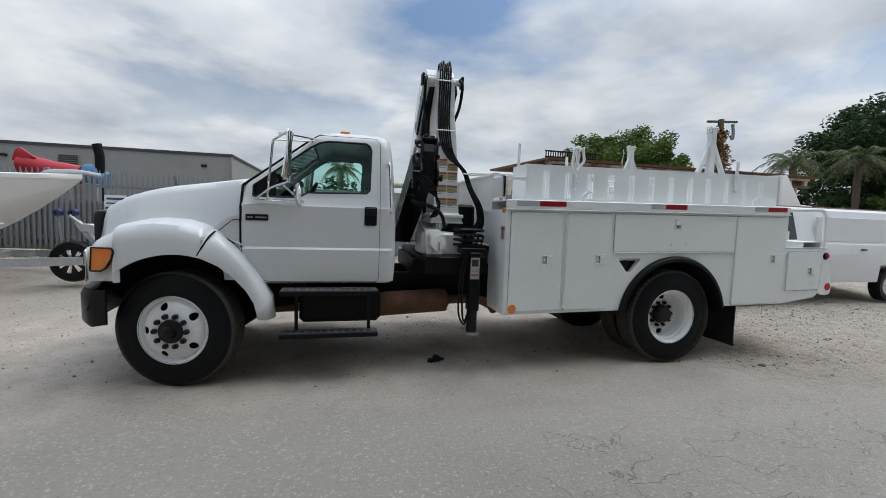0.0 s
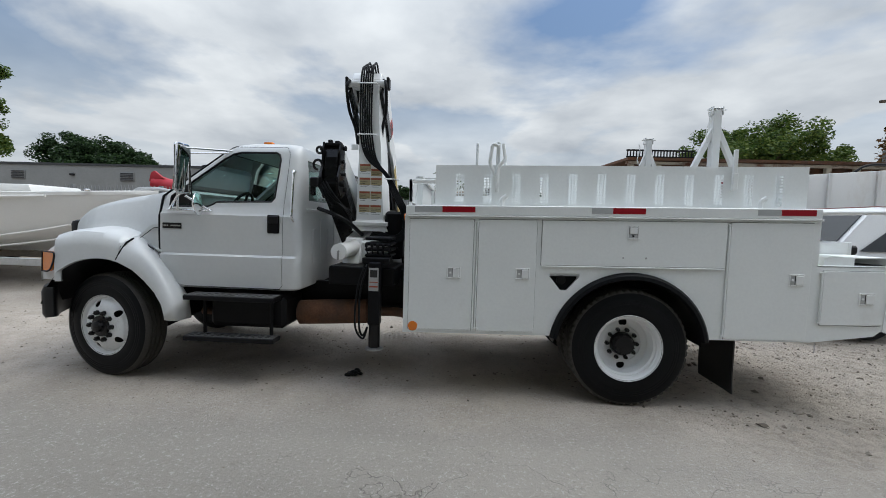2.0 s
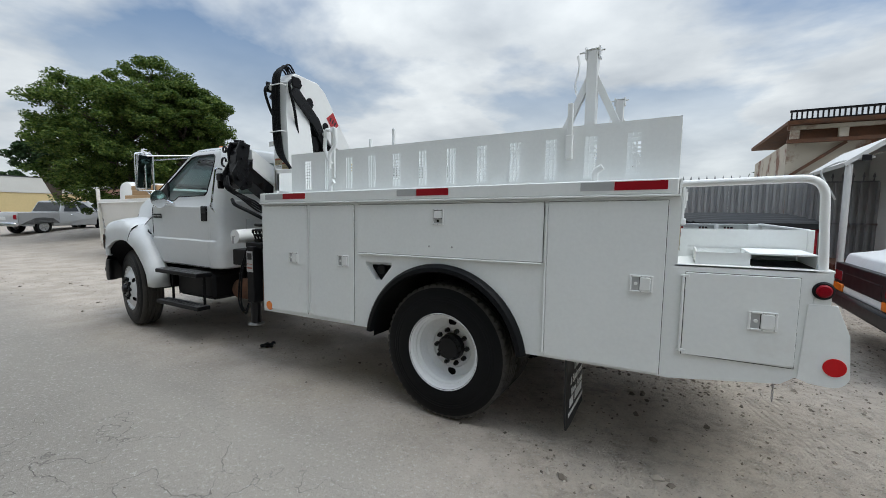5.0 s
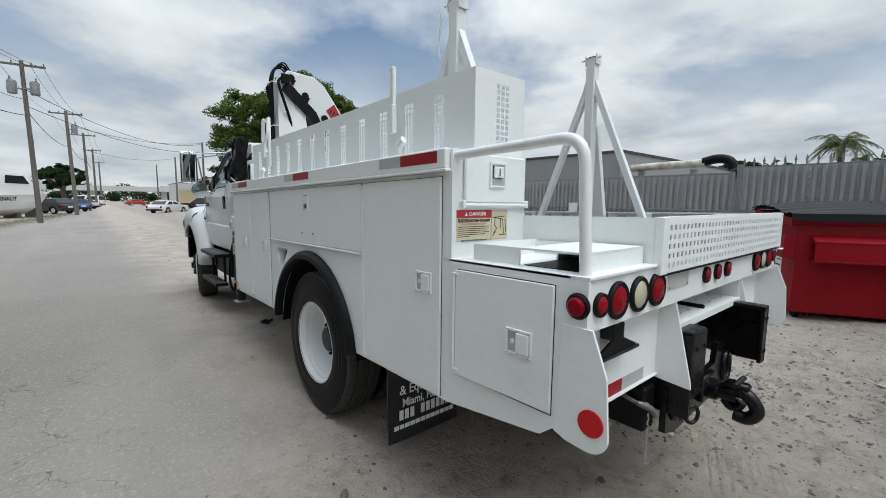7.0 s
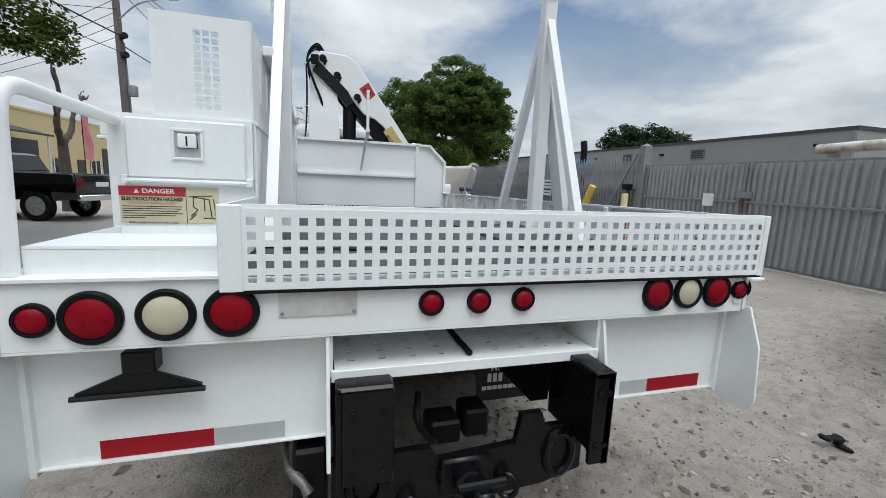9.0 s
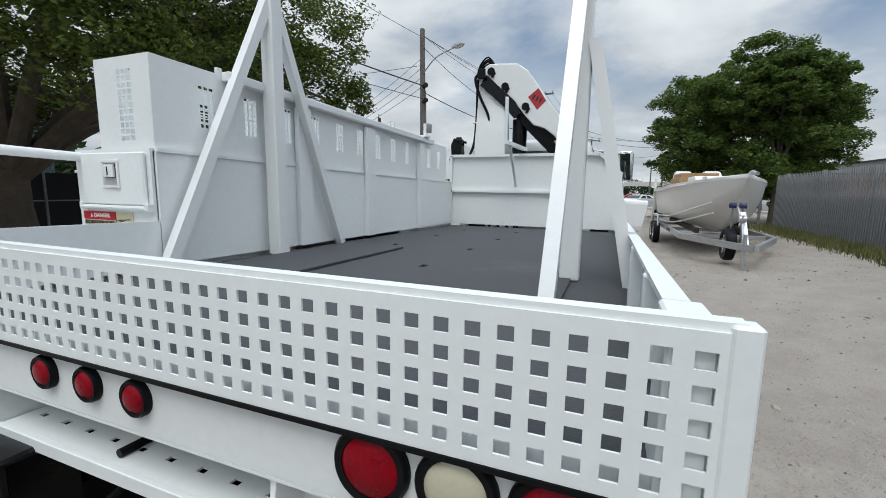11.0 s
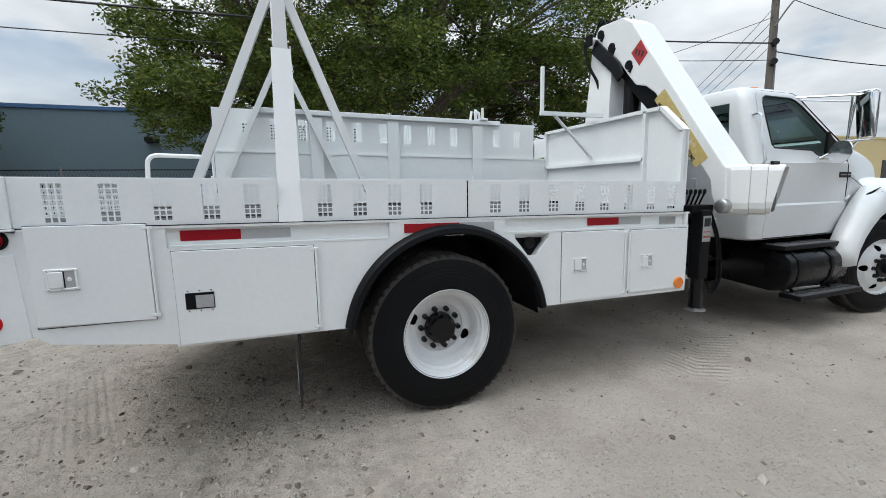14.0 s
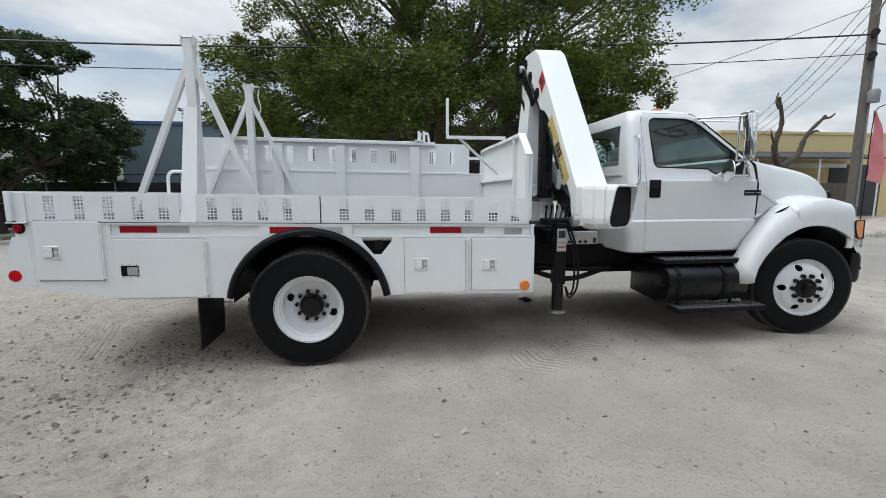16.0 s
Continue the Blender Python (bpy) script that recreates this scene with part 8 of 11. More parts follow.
make_tree("bush", (46.5, 22.5, 0.3), 5, 3.6, (46.5, 22.5, 3.1), 70, 170, 0.15, DARKLEAF, 31, "green bushes behind the yard", 0.1, 0.6, 5)
make_tree("far_tree", (60, 34, 0.3), 9, 7.0, (60, 34, 6.5), 70, 140, 0.2, LEAFDARK, 21, "dark tree behind the yard", 0.3, 0.6, 6)
make_tree("far_tree", (-4.6, 45, 0.3), 9, 2.3, (-4.6, 45, 4.9), 50, 120, 0.16, LEAFDARK, 23, "small distant umbrella-shaped tree", 0.2, 0.4, 7, -0.2)
make_tree("far_tree", (-68, -4.6, 0.0), 9, 2.9, (-68, -4.6, 4.4), 80, 130, 0.3, LEAFDARK, 27, "dark roadside tree far down the street", 0.3, 0.6, 6)
make_tree("far_tree", (-95, 22, 0.0), 9, 6, (-95, 22, 4.5), 60, 120, 0.35, LEAFDARK, 29, "distant dark roadside trees", 0.3, 0.6, 6)
make_tree("far_tree", (-110, -30, 0.0), 9, 8, (-110, -30, 4.0), 60, 120, 0.4, LEAFDARK, 31, "distant dark roadside trees", 0.3, 0.5, 6)
make_tree("far_tree", (-45, 13, 0.2), 9, 4.0, (-46, 13, 5.5), 70, 140, 0.2, LEAFDARK, 33, "dark tree by the roadside", 0.3, 0.9, 6)

# palm
palm = thing("palm_tree", (1.5, 52, 0.3), "distant palm tree with arching fronds", "palm")
bm = bm_new()
tube(bm, [(1.5, 52, 0.2), (1.6, 52, 3), (1.5, 52, 7.2)], 0.25, 8)
part("trunk", bm, BARK, palm)
PALMLEAF = random_island_material("grey_green_palm_leaflets", [(0.035, 0.055, 0.022), (0.07, 0.095, 0.035), (0.12, 0.14, 0.06), (0.17, 0.16, 0.075)], 0.6)
for k in range(26):
    a = 2 * math.pi * k / 26 + 0.2 * math.sin(k * 3.7)
    d = Vector((math.cos(a), math.sin(a), 0))
    across = d.cross(Vector((0, 0, 1)))
    lift, reach = (0.25, 0.75, 1.25, 0.5)[k % 4], 2.5 + 0.4 * math.sin(k * 2.3)
    bm = bm_new()

    def spine(t):
        return Vector((1.5, 52, 7.3)) + d * (reach * t) + Vector((0, 0, lift * 2.4 * t - 2.5 * t * t))
    tube(bm, [spine(q / 6) for q in range(7)], 0.03, 4)
    for q in range(26):
        t = 0.12 + 0.88 * q / 26
        c, ahead = spine(t), (spine(t + 0.05) - spine(t)).normalized()
        for s_ in (-1, 1):
            length = 0.75 * math.sin(math.pi * min(1.0, 0.18 + t * 0.8)) + 0.1
            tip = c + (across * s_ * 0.75 + ahead * 0.5 - Vector((0, 0, 0.45 + 0.2 * math.sin(q * 5.1 + k)))).normalized() * length
            w_ = ahead * 0.035
            bm.faces.new([bm.verts.new(p_) for p_ in (c - w_, c + w_, tip + w_ * 0.2, tip - w_ * 0.2)])
    part("frond", bm, PALMLEAF, palm)
for x, y in ((39.7, 23.7), (42.0, 20.3)):
    tagged(copy_thing(palm, pose(x, y, 0.3)), "small green palm tree behind the yard", "palm")

# dead trunk by the far kerb
snag = thing("dead_tree", (-10.3, -9.25, -0.05), "bare dead tree trunk with two broken limbs", "tree")
bm = bm_new()
tube(bm, spline([(-10.3, -9.25, -0.1), (-10.3, -9.25, 1.2), (-10.25, -9.25, 2.5)], 4), 0.2, 9, radii=[0.22 - 0.009 * k for k in range(9)])
part("trunk", bm, BARK, snag)
for pts in ([(-10.25, -9.25, 2.3), (-9.8, -9.15, 3.1), (-9.9, -9.05, 4), (-9.7, -9.05, 4.9)], [(-10.25, -9.25, 2.4), (-10.9, -9.25, 2.9), (-11.2, -9.25, 3.6), (-11.8, -9.15, 4.3)]):
    bm = bm_new()
    tube(bm, spline(pts, 5), 0.15, 8, radii=[(0.125 - 0.005 * k) * (1 + 0.16 * math.sin(k * 2.6)) for k in range(16)])
    part("limb", bm, BARK, snag)
for pts in ([(-9.85, -9.15, 3.2), (-9.55, -9.05, 3.5), (-9.5, -9.05, 3.75)], [(-11.2, -9.25, 3.6), (-11.45, -9.15, 3.75), (-11.6, -9.15, 3.72)], [(-11.7, -9.15, 4.2), (-12, -9.15, 4.25), (-12.2, -9.15, 4.4)], [(-9.75, -9.05, 4.5), (-9.6, -9.05, 4.75), (-9.65, -9.05, 5.05)]):
    bm = bm_new()
    tube(bm, spline(pts, 4), 0.05, 6, radii=[0.06 - 0.005 * k for k in range(9)])
    part("twig", bm, BARK, snag)

# ---- grass verge across the street ----
def grass(name, count, area, h, seed, label):
    r = np.random.default_rng(seed)
    v, f = [], []
    for i in range(count):
        x, y = area(r)
        hh = h * (0.5 + r.random())
        a = r.random() * 6.28
        dx, dy = math.cos(a) * 0.012, math.sin(a) * 0.012
        lx, ly = r.normal() * 0.3 * hh, r.normal() * 0.3 * hh
        z = rise(x, y) - 0.01
        k = len(v)
        v += [(x - dx, y - dy, z), (x + dx, y + dy, z), (x + lx, y + ly, z + hh)]
        f.append((k, k + 1, k + 2))
    m = bpy.data.meshes.new(name)
    m.from_pydata(v, [], f)
    m.materials.append(GRASS)
    tagged(new(name, m), label, "grass", kind="stuff")


grass("grass", 16000, lambda r: (r.uniform(-9, 24), -10.6 + r.normal() * 0.75), 0.07, 41, "patchy dry grass verge across the street")
grass("grass", 9000, lambda r: (lambda x: (x, -7.6 + 0.10 * max(0.0, -15 - x) + r.normal() * 0.6))(r.uniform(-48, -12)), 0.05, 43, "patchy dry grass by the utility poles")
grass("weeds", 6000, lambda r: (r.uniform(-12, -0.4), 6.55 + r.normal() * 0.22), 0.20, 45, "weeds along the foot of the yard fence")

# flattened pale litter on the gravel
LITTER = material("dirty_pale_sheet", (0.34, 0.30, 0.24), 0.85, vary=0.25, scale=14, fine=80, bump=0.003)
for cx, cy, ang, L_, W_ in ((7.9, 2.9, 1.2, 0.14, 0.08), (8.4, 2.3, 0.2, 0.12, 0.06)):
    bm = bm_new()
    rows = []
    for i in range(9):
        row = []
        for j in range(5):
            u, v = (i / 8 - 0.5) * L_, (j / 4 - 0.5) * W_ * (0.6 + 0.5 * math.sin(i * 1.3 + 1) ** 2)
            x, y = cx + u * math.cos(ang) - v * math.sin(ang), cy + u * math.sin(ang) + v * math.cos(ang)
            row.append((x, y, rise(x, y) + 0.006 + 0.012 * abs(math.sin(i * 1.9 + j * 2.3))))
        rows.append(row)
    loft(bm, rows)
    o = tagged(part("litter", bm, LITTER), "flattened dirty pale plastic scrap on the gravel", "litter")
    o.modifiers.new("thickness", "SOLIDIFY").thickness = 0.004


# ---- yard fence and gates ----
FENCEGREY = material("weathered_grey_sheet", (0.285, 0.29, 0.288), 0.6, 0.0, vary=0.12, scale=1.1, fine=18, dirt=(0.20, 0.17, 0.14), dirt_at=(0.56, 0.85), rand=0.05, stretch=(1, 1, 0.35))
FENCEPOST = material("weathered_grey_steel", (0.22, 0.225, 0.23), 0.6, 0.2, vary=0.18, scale=5, fine=40, dirt=(0.17, 0.10, 0.06), dirt_at=(0.58, 0.8))
YELLOW = material("faded_yellow_paint", (0.62, 0.42, 0.06), 0.6, vary=0.15, scale=6, dirt=(0.30, 0.24, 0.14), dirt_at=(0.55, 0.78), bump=0.001)
CREAM = material("faded_cream_paint", (0.62, 0.53, 0.28), 0.65, vary=0.12, scale=6, dirt=(0.3, 0.25, 0.17), dirt_at=(0.58, 0.8))
CONE = material("orange_cone_rubber", (0.72, 0.11, 0.03), 0.55, vary=0.12, scale=9)
PLATEWHITE = material("white_sign_plate", (0.72, 0.73, 0.72), 0.5, vary=0.05, scale=6)


def slab(bm, a, b, w, h, mi=0):
    """A square bar from a to b, w wide and h deep."""
    a, b = Vector(a), Vector(b)
    s, u, d = frame_of(b - a)
    rows = []
    for p in (a, b):
        rows.append([bm.verts.new(p + s * x * w / 2 + u * y * h / 2) for x, y in ((-1, -1), (1, -1), (1, 1), (-1, 1))])
    fs = [bm.faces.new(rows[0][::-1]), bm.faces.new(rows[1])]
    for k in range(4):
        fs.append(bm.faces.new((rows[0][k], rows[0][(k + 1) % 4], rows[1][(k + 1) % 4], rows[1][k])))
    for f in fs:
        f.material_index = mi


def sheet_mesh(width, z0, z1, pitch=0.118, depth=0.04, t=0.004):
    """Trapezoidal corrugated sheet from x = 0 to width."""
    prof, x = [], 0.0
    while x < width - 1e-6:
        for q, d in ((0.0, 0), (0.30, 0), (0.42, 1), (0.80, 1), (0.92, 0)):
            if x + q * pitch <= width:
                prof.append((x + q * pitch, -depth * d))
        x += pitch
    prof.append((width, 0))
    bm = bm_new()
    rows = []
    for o in (0, t):
        rows.append([(px, py + o, z0) for px, py in prof])
        rows.append([(px, py + o, z1) for px, py in prof])
    loft(bm, [rows[0], rows[1], rows[3], rows[2], rows[0]])
    return bm


def corrugated_run(parent, x0, x1, y, z0, z1, width=0.95):
    n = max(1, round((x1 - x0) / width))
    w = (x1 - x0) / n
    me = mesh_of(sheet_mesh(w - 0.004, z0, z1), "sheet")
    me.materials.append(FENCEGREY)
    for k in range(n):
        o = new("sheet", me)
        o.parent = parent
        o.matrix_parent_inverse = world_of(parent).inverted()
        o.location = (x0 + k * w, y + 0.003 * ((k * 7) % 3), 0)


def gate_leaf(x0, x1, label):
    g = thing("gate", ((x0 + x1) / 2, 6.98, 0.37), label, "gate", "yard gates")
    corrugated_run(g, x0 + 0.06, x1 - 0.06, 6.98, 0.42, 2.16)
    for z in (0.40, 1.50, 2.18):
        bm = bm_new()
        box(bm, x0, x1, 6.985, 7.03, z - 0.025, z + 0.025, 0.004)
        part("rail", bm, FENCEPOST, g)
    for z in (1.475,):
        bm = bm_new()
        box(bm, x0 + 0.03, x1 - 0.03, 6.905, 6.93, z - 0.018, z + 0.018, 0.003)
        part("strap", bm, FENCEPOST, g)
    for x in (x0 + 0.03, x1 - 0.03):
        bm = bm_new()
        box(bm, x - 0.03, x + 0.03, 6.95, 7.02, 0.37, 2.21, 0.004)
        part("stile", bm, FENCEPOST, g)
    bm = bm_new()
    disc(bm, (x1 - 0.3, 6.96, 0.40), (0, 1, 0), 0.06, 0.03, 14)
    part("wheel", bm, RUST, g)
    return g


leaf = gate_leaf(0.32, 2.77, "closed grey corrugated sheet gate leaf")
bm = bm_new()
box(bm, 1.98, 2.22, 6.885, 6.90, 1.36, 1.60, 0.004)
part("notice_plate", bm, PLATEWHITE, leaf, "small faded white plate")
leaf = gate_leaf(2.80, 5.5, "closed grey corrugated sheet gate leaf with lock")
bm = bm_new()
box(bm, 2.66, 2.95, 6.885, 6.925, 1.54, 1.66, 0.006)
part("lock_box", bm, FENCEPOST, leaf, "grey steel lock box")
bm = bm_new()
tube(bm, [(2.79, 6.90, 1.55), (2.79, 6.89, 1.28), (2.75, 6.89, 1.05)], 0.014, 8)
part("lock_bar", bm, RUST, leaf)
post = thing("gate_post", (0.2, 6.97, 0.36), "thick square grey steel gate post with cap", "post")
bm = bm_new()
box(bm, 0.10, 0.29, 6.89, 7.08, 0.34, 2.61, 0.008)
part("shaft", bm, FENCEPOST, post)
bm = bm_new()
lathe(bm, [(0.13, 0), (0.13, 0.02), (0.05, 0.06), (0.0001, 0.09)], Matrix.Translation((0.195, 6.985, 2.61)) @ Matrix.Rotation(radians(45), 4, "Z"), 4)
part("cap", bm, FENCEPOST, post)

fence = thing("yard_fence", (12.7, 7.0, 0.36), "grey corrugated sheet fence topped with pointed pickets", "fence")
corrugated_run(fence, 5.62, 21.0, 7.0, 0.40, 2.27)
for z in (0.42, 1.50, 2.28):
    bm = bm_new()
    box(bm, 5.55, 21.0, 7.01, 7.05, z - 0.022, z + 0.022)
    part("rail", bm, FENCEPOST, fence)
bm = bm_new()
box(bm, 5.6, 21.0, 6.925, 6.945, 1.46, 1.495)
part("strap", bm, FENCEPOST, fence)
for k in range(7):
    bm = bm_new()
    box(bm, 5.52 + 2.55 * k, 5.60 + 2.55 * k, 6.99, 7.07, 0.3, 2.34, 0.004)
    part("post", bm, FENCEPOST, fence)
bm = bm_new()
prism(bm, [(-0.011, 0), (0.011, 0), (0.011, 0.09), (0.022, 0.10), (0.0, 0.19), (-0.022, 0.10), (-0.011, 0.09)], 1, -0.006, 0.006)
spear = mesh_of(bm, "spearhead")
spear.materials.append(FENCEPOST)
for k in range(103):
    o = new("spearhead", spear)
    o.parent, o.matrix_parent_inverse = fence, world_of(fence).inverted()
    o.location = (5.62 + 0.15 * k, 7.03, 2.28)

palisade = thing("palisade_fence", (-5.5, 6.95, 0.36), "grey steel palisade fence with pointed pickets and low sheeting", "fence")
bm = bm_new()
prism(bm, [(-0.028, 0.34), (0.028, 0.34), (0.028, 2.24), (0.0, 2.40), (-0.028, 2.24)], 1, -0.008, 0.012)
picket = mesh_of(bm, "picket")
picket.materials.append(FENCEPOST)
for k in range(103):
    o = new("picket", picket)
    o.parent, o.matrix_parent_inverse = palisade, world_of(palisade).inverted()
    o.location = (0.03 - 0.115 * k, 6.94, 0.01 * ((k * 5) % 3) - (0.0 if k < 60 else 0.03))
for z in (0.75, 2.02):
    bm = bm_new()
    box(bm, -11.8, 0.12, 6.955, 7.0, z - 0.03, z + 0.03)
    part("rail", bm, FENCEPOST, palisade)
corrugated_run(palisade, -11.8, 0.1, 7.03, 0.36, 1.66)
for k in range(5):
    bm = bm_new()
    box(bm, -2.75 - 2.75 * k, -2.66 - 2.75 * k, 6.98, 7.07, 0.3, 2.42, 0.004)
    part("post", bm, FENCEPOST, palisade)
sign = thing("fence_sign", (-4.0, 6.90, 1.55), "small white sign with dark blue bars wired to the fence", "sign")
bm = bm_new()
box(bm, -4.24, -3.76, 6.895, 6.903, 1.30, 1.82)
part("plate", bm, PLATEWHITE, sign)
NAVY = material("dark_blue_print", (0.03, 0.07, 0.13), 0.5, vary=0.1)
for z, w, h in ((1.73, 0.19, 0.05), (1.62, 0.2, 0.03), (1.50, 0.22, 0.06), (1.39, 0.18, 0.025)):
    bm = bm_new()
    box(bm, -4.0 - w, -4.0 + w, 6.888, 6.8945, z - h / 2, z + h / 2)
    part("print_bar", bm, NAVY, sign)

# guard posts, brace and cone beside the gate
bm = bm_new()
slabs = ((-0.97, 5.9, 0.28), (-0.33, 6.0, 1.66))
tube(bm, [slabs[0], slabs[1]], 0.085, 14)
tagged(part("bollard", bm, YELLOW), "leaning dented yellow pipe bollard", "bollard")
bm = bm_new()
tube(bm, [(0.21, 6.5, 0.28), (0.23, 6.5, 1.48), (0.23, 6.5, 1.52)], 0.075, 14, radii=[0.075, 0.075, 0.055])
tagged(part("bollard", bm, CREAM), "upright faded cream pipe bollard", "bollard")
brace = thing("fence_brace", (-0.2, 6.7, 0.36), "rusty grey pipe brace leaning against the fence", "brace")
bm = bm_new()
tube(bm, [(-1.0, 6.55, 0.36), (0.08, 6.86, 2.45)], 0.03, 8)
part("pipe", bm, FENCEPOST, brace)
bm = bm_new()
tube(bm, [(-0.05, 6.72, 0.34), (-0.05, 6.80, 1.72)], 0.045, 8)
part("stub_post", bm, RUST, brace)
bm = bm_new()
box(bm, -0.16, 0.07, 6.69, 6.83, 1.60, 1.74, 0.01)
part("bracket", bm, BLACK, brace)
cone = thing("traffic_cone", (0.36, 6.62, 0.35), "small orange traffic cone with a pale band", "cone")
bm = bm_new()
box(bm, 0.20, 0.52, 6.46, 6.78, 0.345, 0.375, 0.01)
part("base", bm, CONE, cone)
bm = bm_new()
lathe(bm, [(0.12, 0), (0.10, 0.06), (0.035, 0.44), (0.025, 0.45)], Matrix.Translation((0.36, 6.62, 0.375)), 16)
part("cone_body", bm, CONE, cone)
bm = bm_new()
lathe(bm, [(0.078, 0.20), (0.080, 0.20), (0.058, 0.32), (0.056, 0.32)], Matrix.Translation((0.36, 6.62, 0.375)), 16, closed=True)
part("band", bm, PLATEWHITE, cone, "pale reflective band")

# ---- behind the fence ----
REDPLASTIC = material("sun_faded_red_plastic", (0.40, 0.016, 0.028), 0.5, vary=0.15, scale=3, bump=0.002)
BLUEPLASTIC = material("blue_plastic", (0.06, 0.17, 0.33), 0.45, vary=0.15, scale=3)
for name, x0, x1, mat, lab in (("drum_heap", -7.3, -5.85, REDPLASTIC, "faded red crumpled plastic tank on a stack"), ("drum_heap", -5.75, -5.2, BLUEPLASTIC, "blue plastic tank on a stack")):
    h = thing(name, ((x0 + x1) / 2, 9.2, 0.36), lab, "tank")
    bm = bm_new()
    zc = 2.50 if mat is REDPLASTIC else 2.34
    tube(bm, spline([(x0, 9.2, zc + 0.12), (x0 + 0.3, 9.2, zc + 0.1), ((x0 + x1) / 2, 9.2, zc), (x1, 9.2, zc - 0.1)], 4), 0.4, 12, radii=[0.27 + 0.012 * math.sin(k * 2.1) for k in range(13)])
    part("tank", bm, mat, h)
    if mat is REDPLASTIC:
        bm = bm_new()
        prism(bm, [(x0 - 0.1, zc + 0.2), (x0 + 0.45, zc + 0.32), (x0 + 0.1, zc + 0.58), (x0 - 0.02, zc + 0.5)], 1, 9.0, 9.1, bevel=0.02)
        part("flap", bm, mat, h)
    bm = bm_new()
    box(bm, x0 + 0.1, x1 - 0.1, 8.85, 9.55, 0.33, 2.16, 0.02)
    part("stand", bm, FENCEPOST, h)
bm = bm_new()
tube(bm, bent([(-5.35, 9.1, 0.3), (-5.35, 9.1, 3.0), (-5.42, 9.1, 3.3)], 0.1), 0.12, 12)
tagged(part("exhaust_pipe", bm, BLACK), "upright black corrugated pipe behind the fence", "pipe")
bm = bm_new()
PIPEWHITE = material("peeling_white_pipe_paint", (0.62, 0.60, 0.54), 0.6, vary=0.1, scale=3, dirt=(0.26, 0.17, 0.09), dirt_at=(0.50, 0.66))
pile = thing("pipe_rack", (2.8, 9.2, 0.36), "peeling white pipe lying on steel stands", "pipe")
tube(bm, [(2.4, 9.2, 2.56), (3.0, 9.2, 2.58), (4.25, 9.2, 2.60)], 0.10, 14)
part("pipe", bm, PIPEWHITE, pile)
bm = bm_new()
tube(bm, spline([(4.2, 9.2, 2.62), (4.5, 9.2, 2.68), (4.75, 9.2, 2.62), (4.85, 9.2, 2.42)], 4), 0.11, 10)
part("hose", bm, BLACK, pile)
for x in (2.7, 4.0):
    bm = bm_new()
    box(bm, x - 0.05, x + 0.05, 9.1, 9.3, 0.33, 2.46)
    part("stand", bm, FENCEPOST, pile)

# grey warehouse
STUCCOGREY = material("grey_stucco", (0.245, 0.25, 0.245), 0.9, vary=0.06, scale=0.6, fine=8, dirt=(0.20, 0.20, 0.19), dirt_at=(0.55, 0.85))
STUCCOCREAM = material("cream_stucco", (0.58, 0.47, 0.25), 0.9, vary=0.05, scale=0.5, fine=6, dirt=(0.45, 0.36, 0.2), dirt_at=(0.6, 0.9))
STUCCOBLUE = material("slate_blue_stucco", (0.135, 0.185, 0.215), 0.85, vary=0.05, scale=0.5, fine=6)
FASCIABLUE = material("blue_fascia", (0.05, 0.12, 0.25), 0.6, vary=0.05)
STUCCOWHITE = material("white_stucco", (0.55, 0.55, 0.53), 0.9, vary=0.06, scale=0.6, fine=8)
ROOFDARK = material("dark_roof_felt", (0.05, 0.052, 0.055), 0.9, vary=0.15, scale=2)
DARKGLASS = material("dark_window_glass", (0.02, 0.024, 0.028), 0.08, vary=0.1, scale=3, rough_vary=0.03)


def building(name, x0, x1, y0, y1, z1, wall, cap, label, z0=-0.2, lip=0.06):
    b = thing(name, ((x0 + x1) / 2, (y0 + y1) / 2, z0), label, "building")
    bm = bm_new()
    box(bm, x0, x1, y0, y1, z0, z1)
    part("wall", bm, wall, b)
    bm = bm_new()
    box(bm, x0 - lip, x1 + lip, y0 - lip, y1 + lip, z1 + 0.002, z1 + 0.16)
    part("roof_edge", bm, cap, b)
    return b


ware = building("warehouse", -60, -5.07, 23.2, 50, 4.75, STUCCOGREY, ROOFDARK, "long flat grey stucco warehouse with dark roof edge")
for x in (-13.5, -20, -28):
    bm = bm_new()
    box(bm, x - 0.5, x + 0.5, 23.12, 23.199, 3.75, 4.35, 0.01)
    vent = part("vent", bm, FENCEPOST, ware)
    for k in range(5):
        bm = bm_new()
        box(bm, x - 0.46, x + 0.46, 23.08, 23.119, 3.80 + 0.11 * k, 3.86 + 0.11 * k)
        part("slat", bm, ROOFDARK, vent)
for x in (-6.6, -16.5, -24, -33):
    bm = bm_new()
    box(bm, x - 0.15, x + 0.15, 23.05, 23.199, 4.05, 4.20, 0.02)
    part("wall_lamp", bm, PLASTIC, ware)
bm = bm_new()
prism(bm, [(-24, 0), (-19.6, 0), (-19.6, 3.0), (-24, 3.0)], 1, 23.15, 23.199)
part("shutter", bm, FENCEPOST, ware)
bm = bm_new()
tube(bm, [(-5.1, 23.1, 0), (-5.1, 23.1, 4.7)], 0.06, 8)
part("downpipe", bm, FENCEPOST, ware)

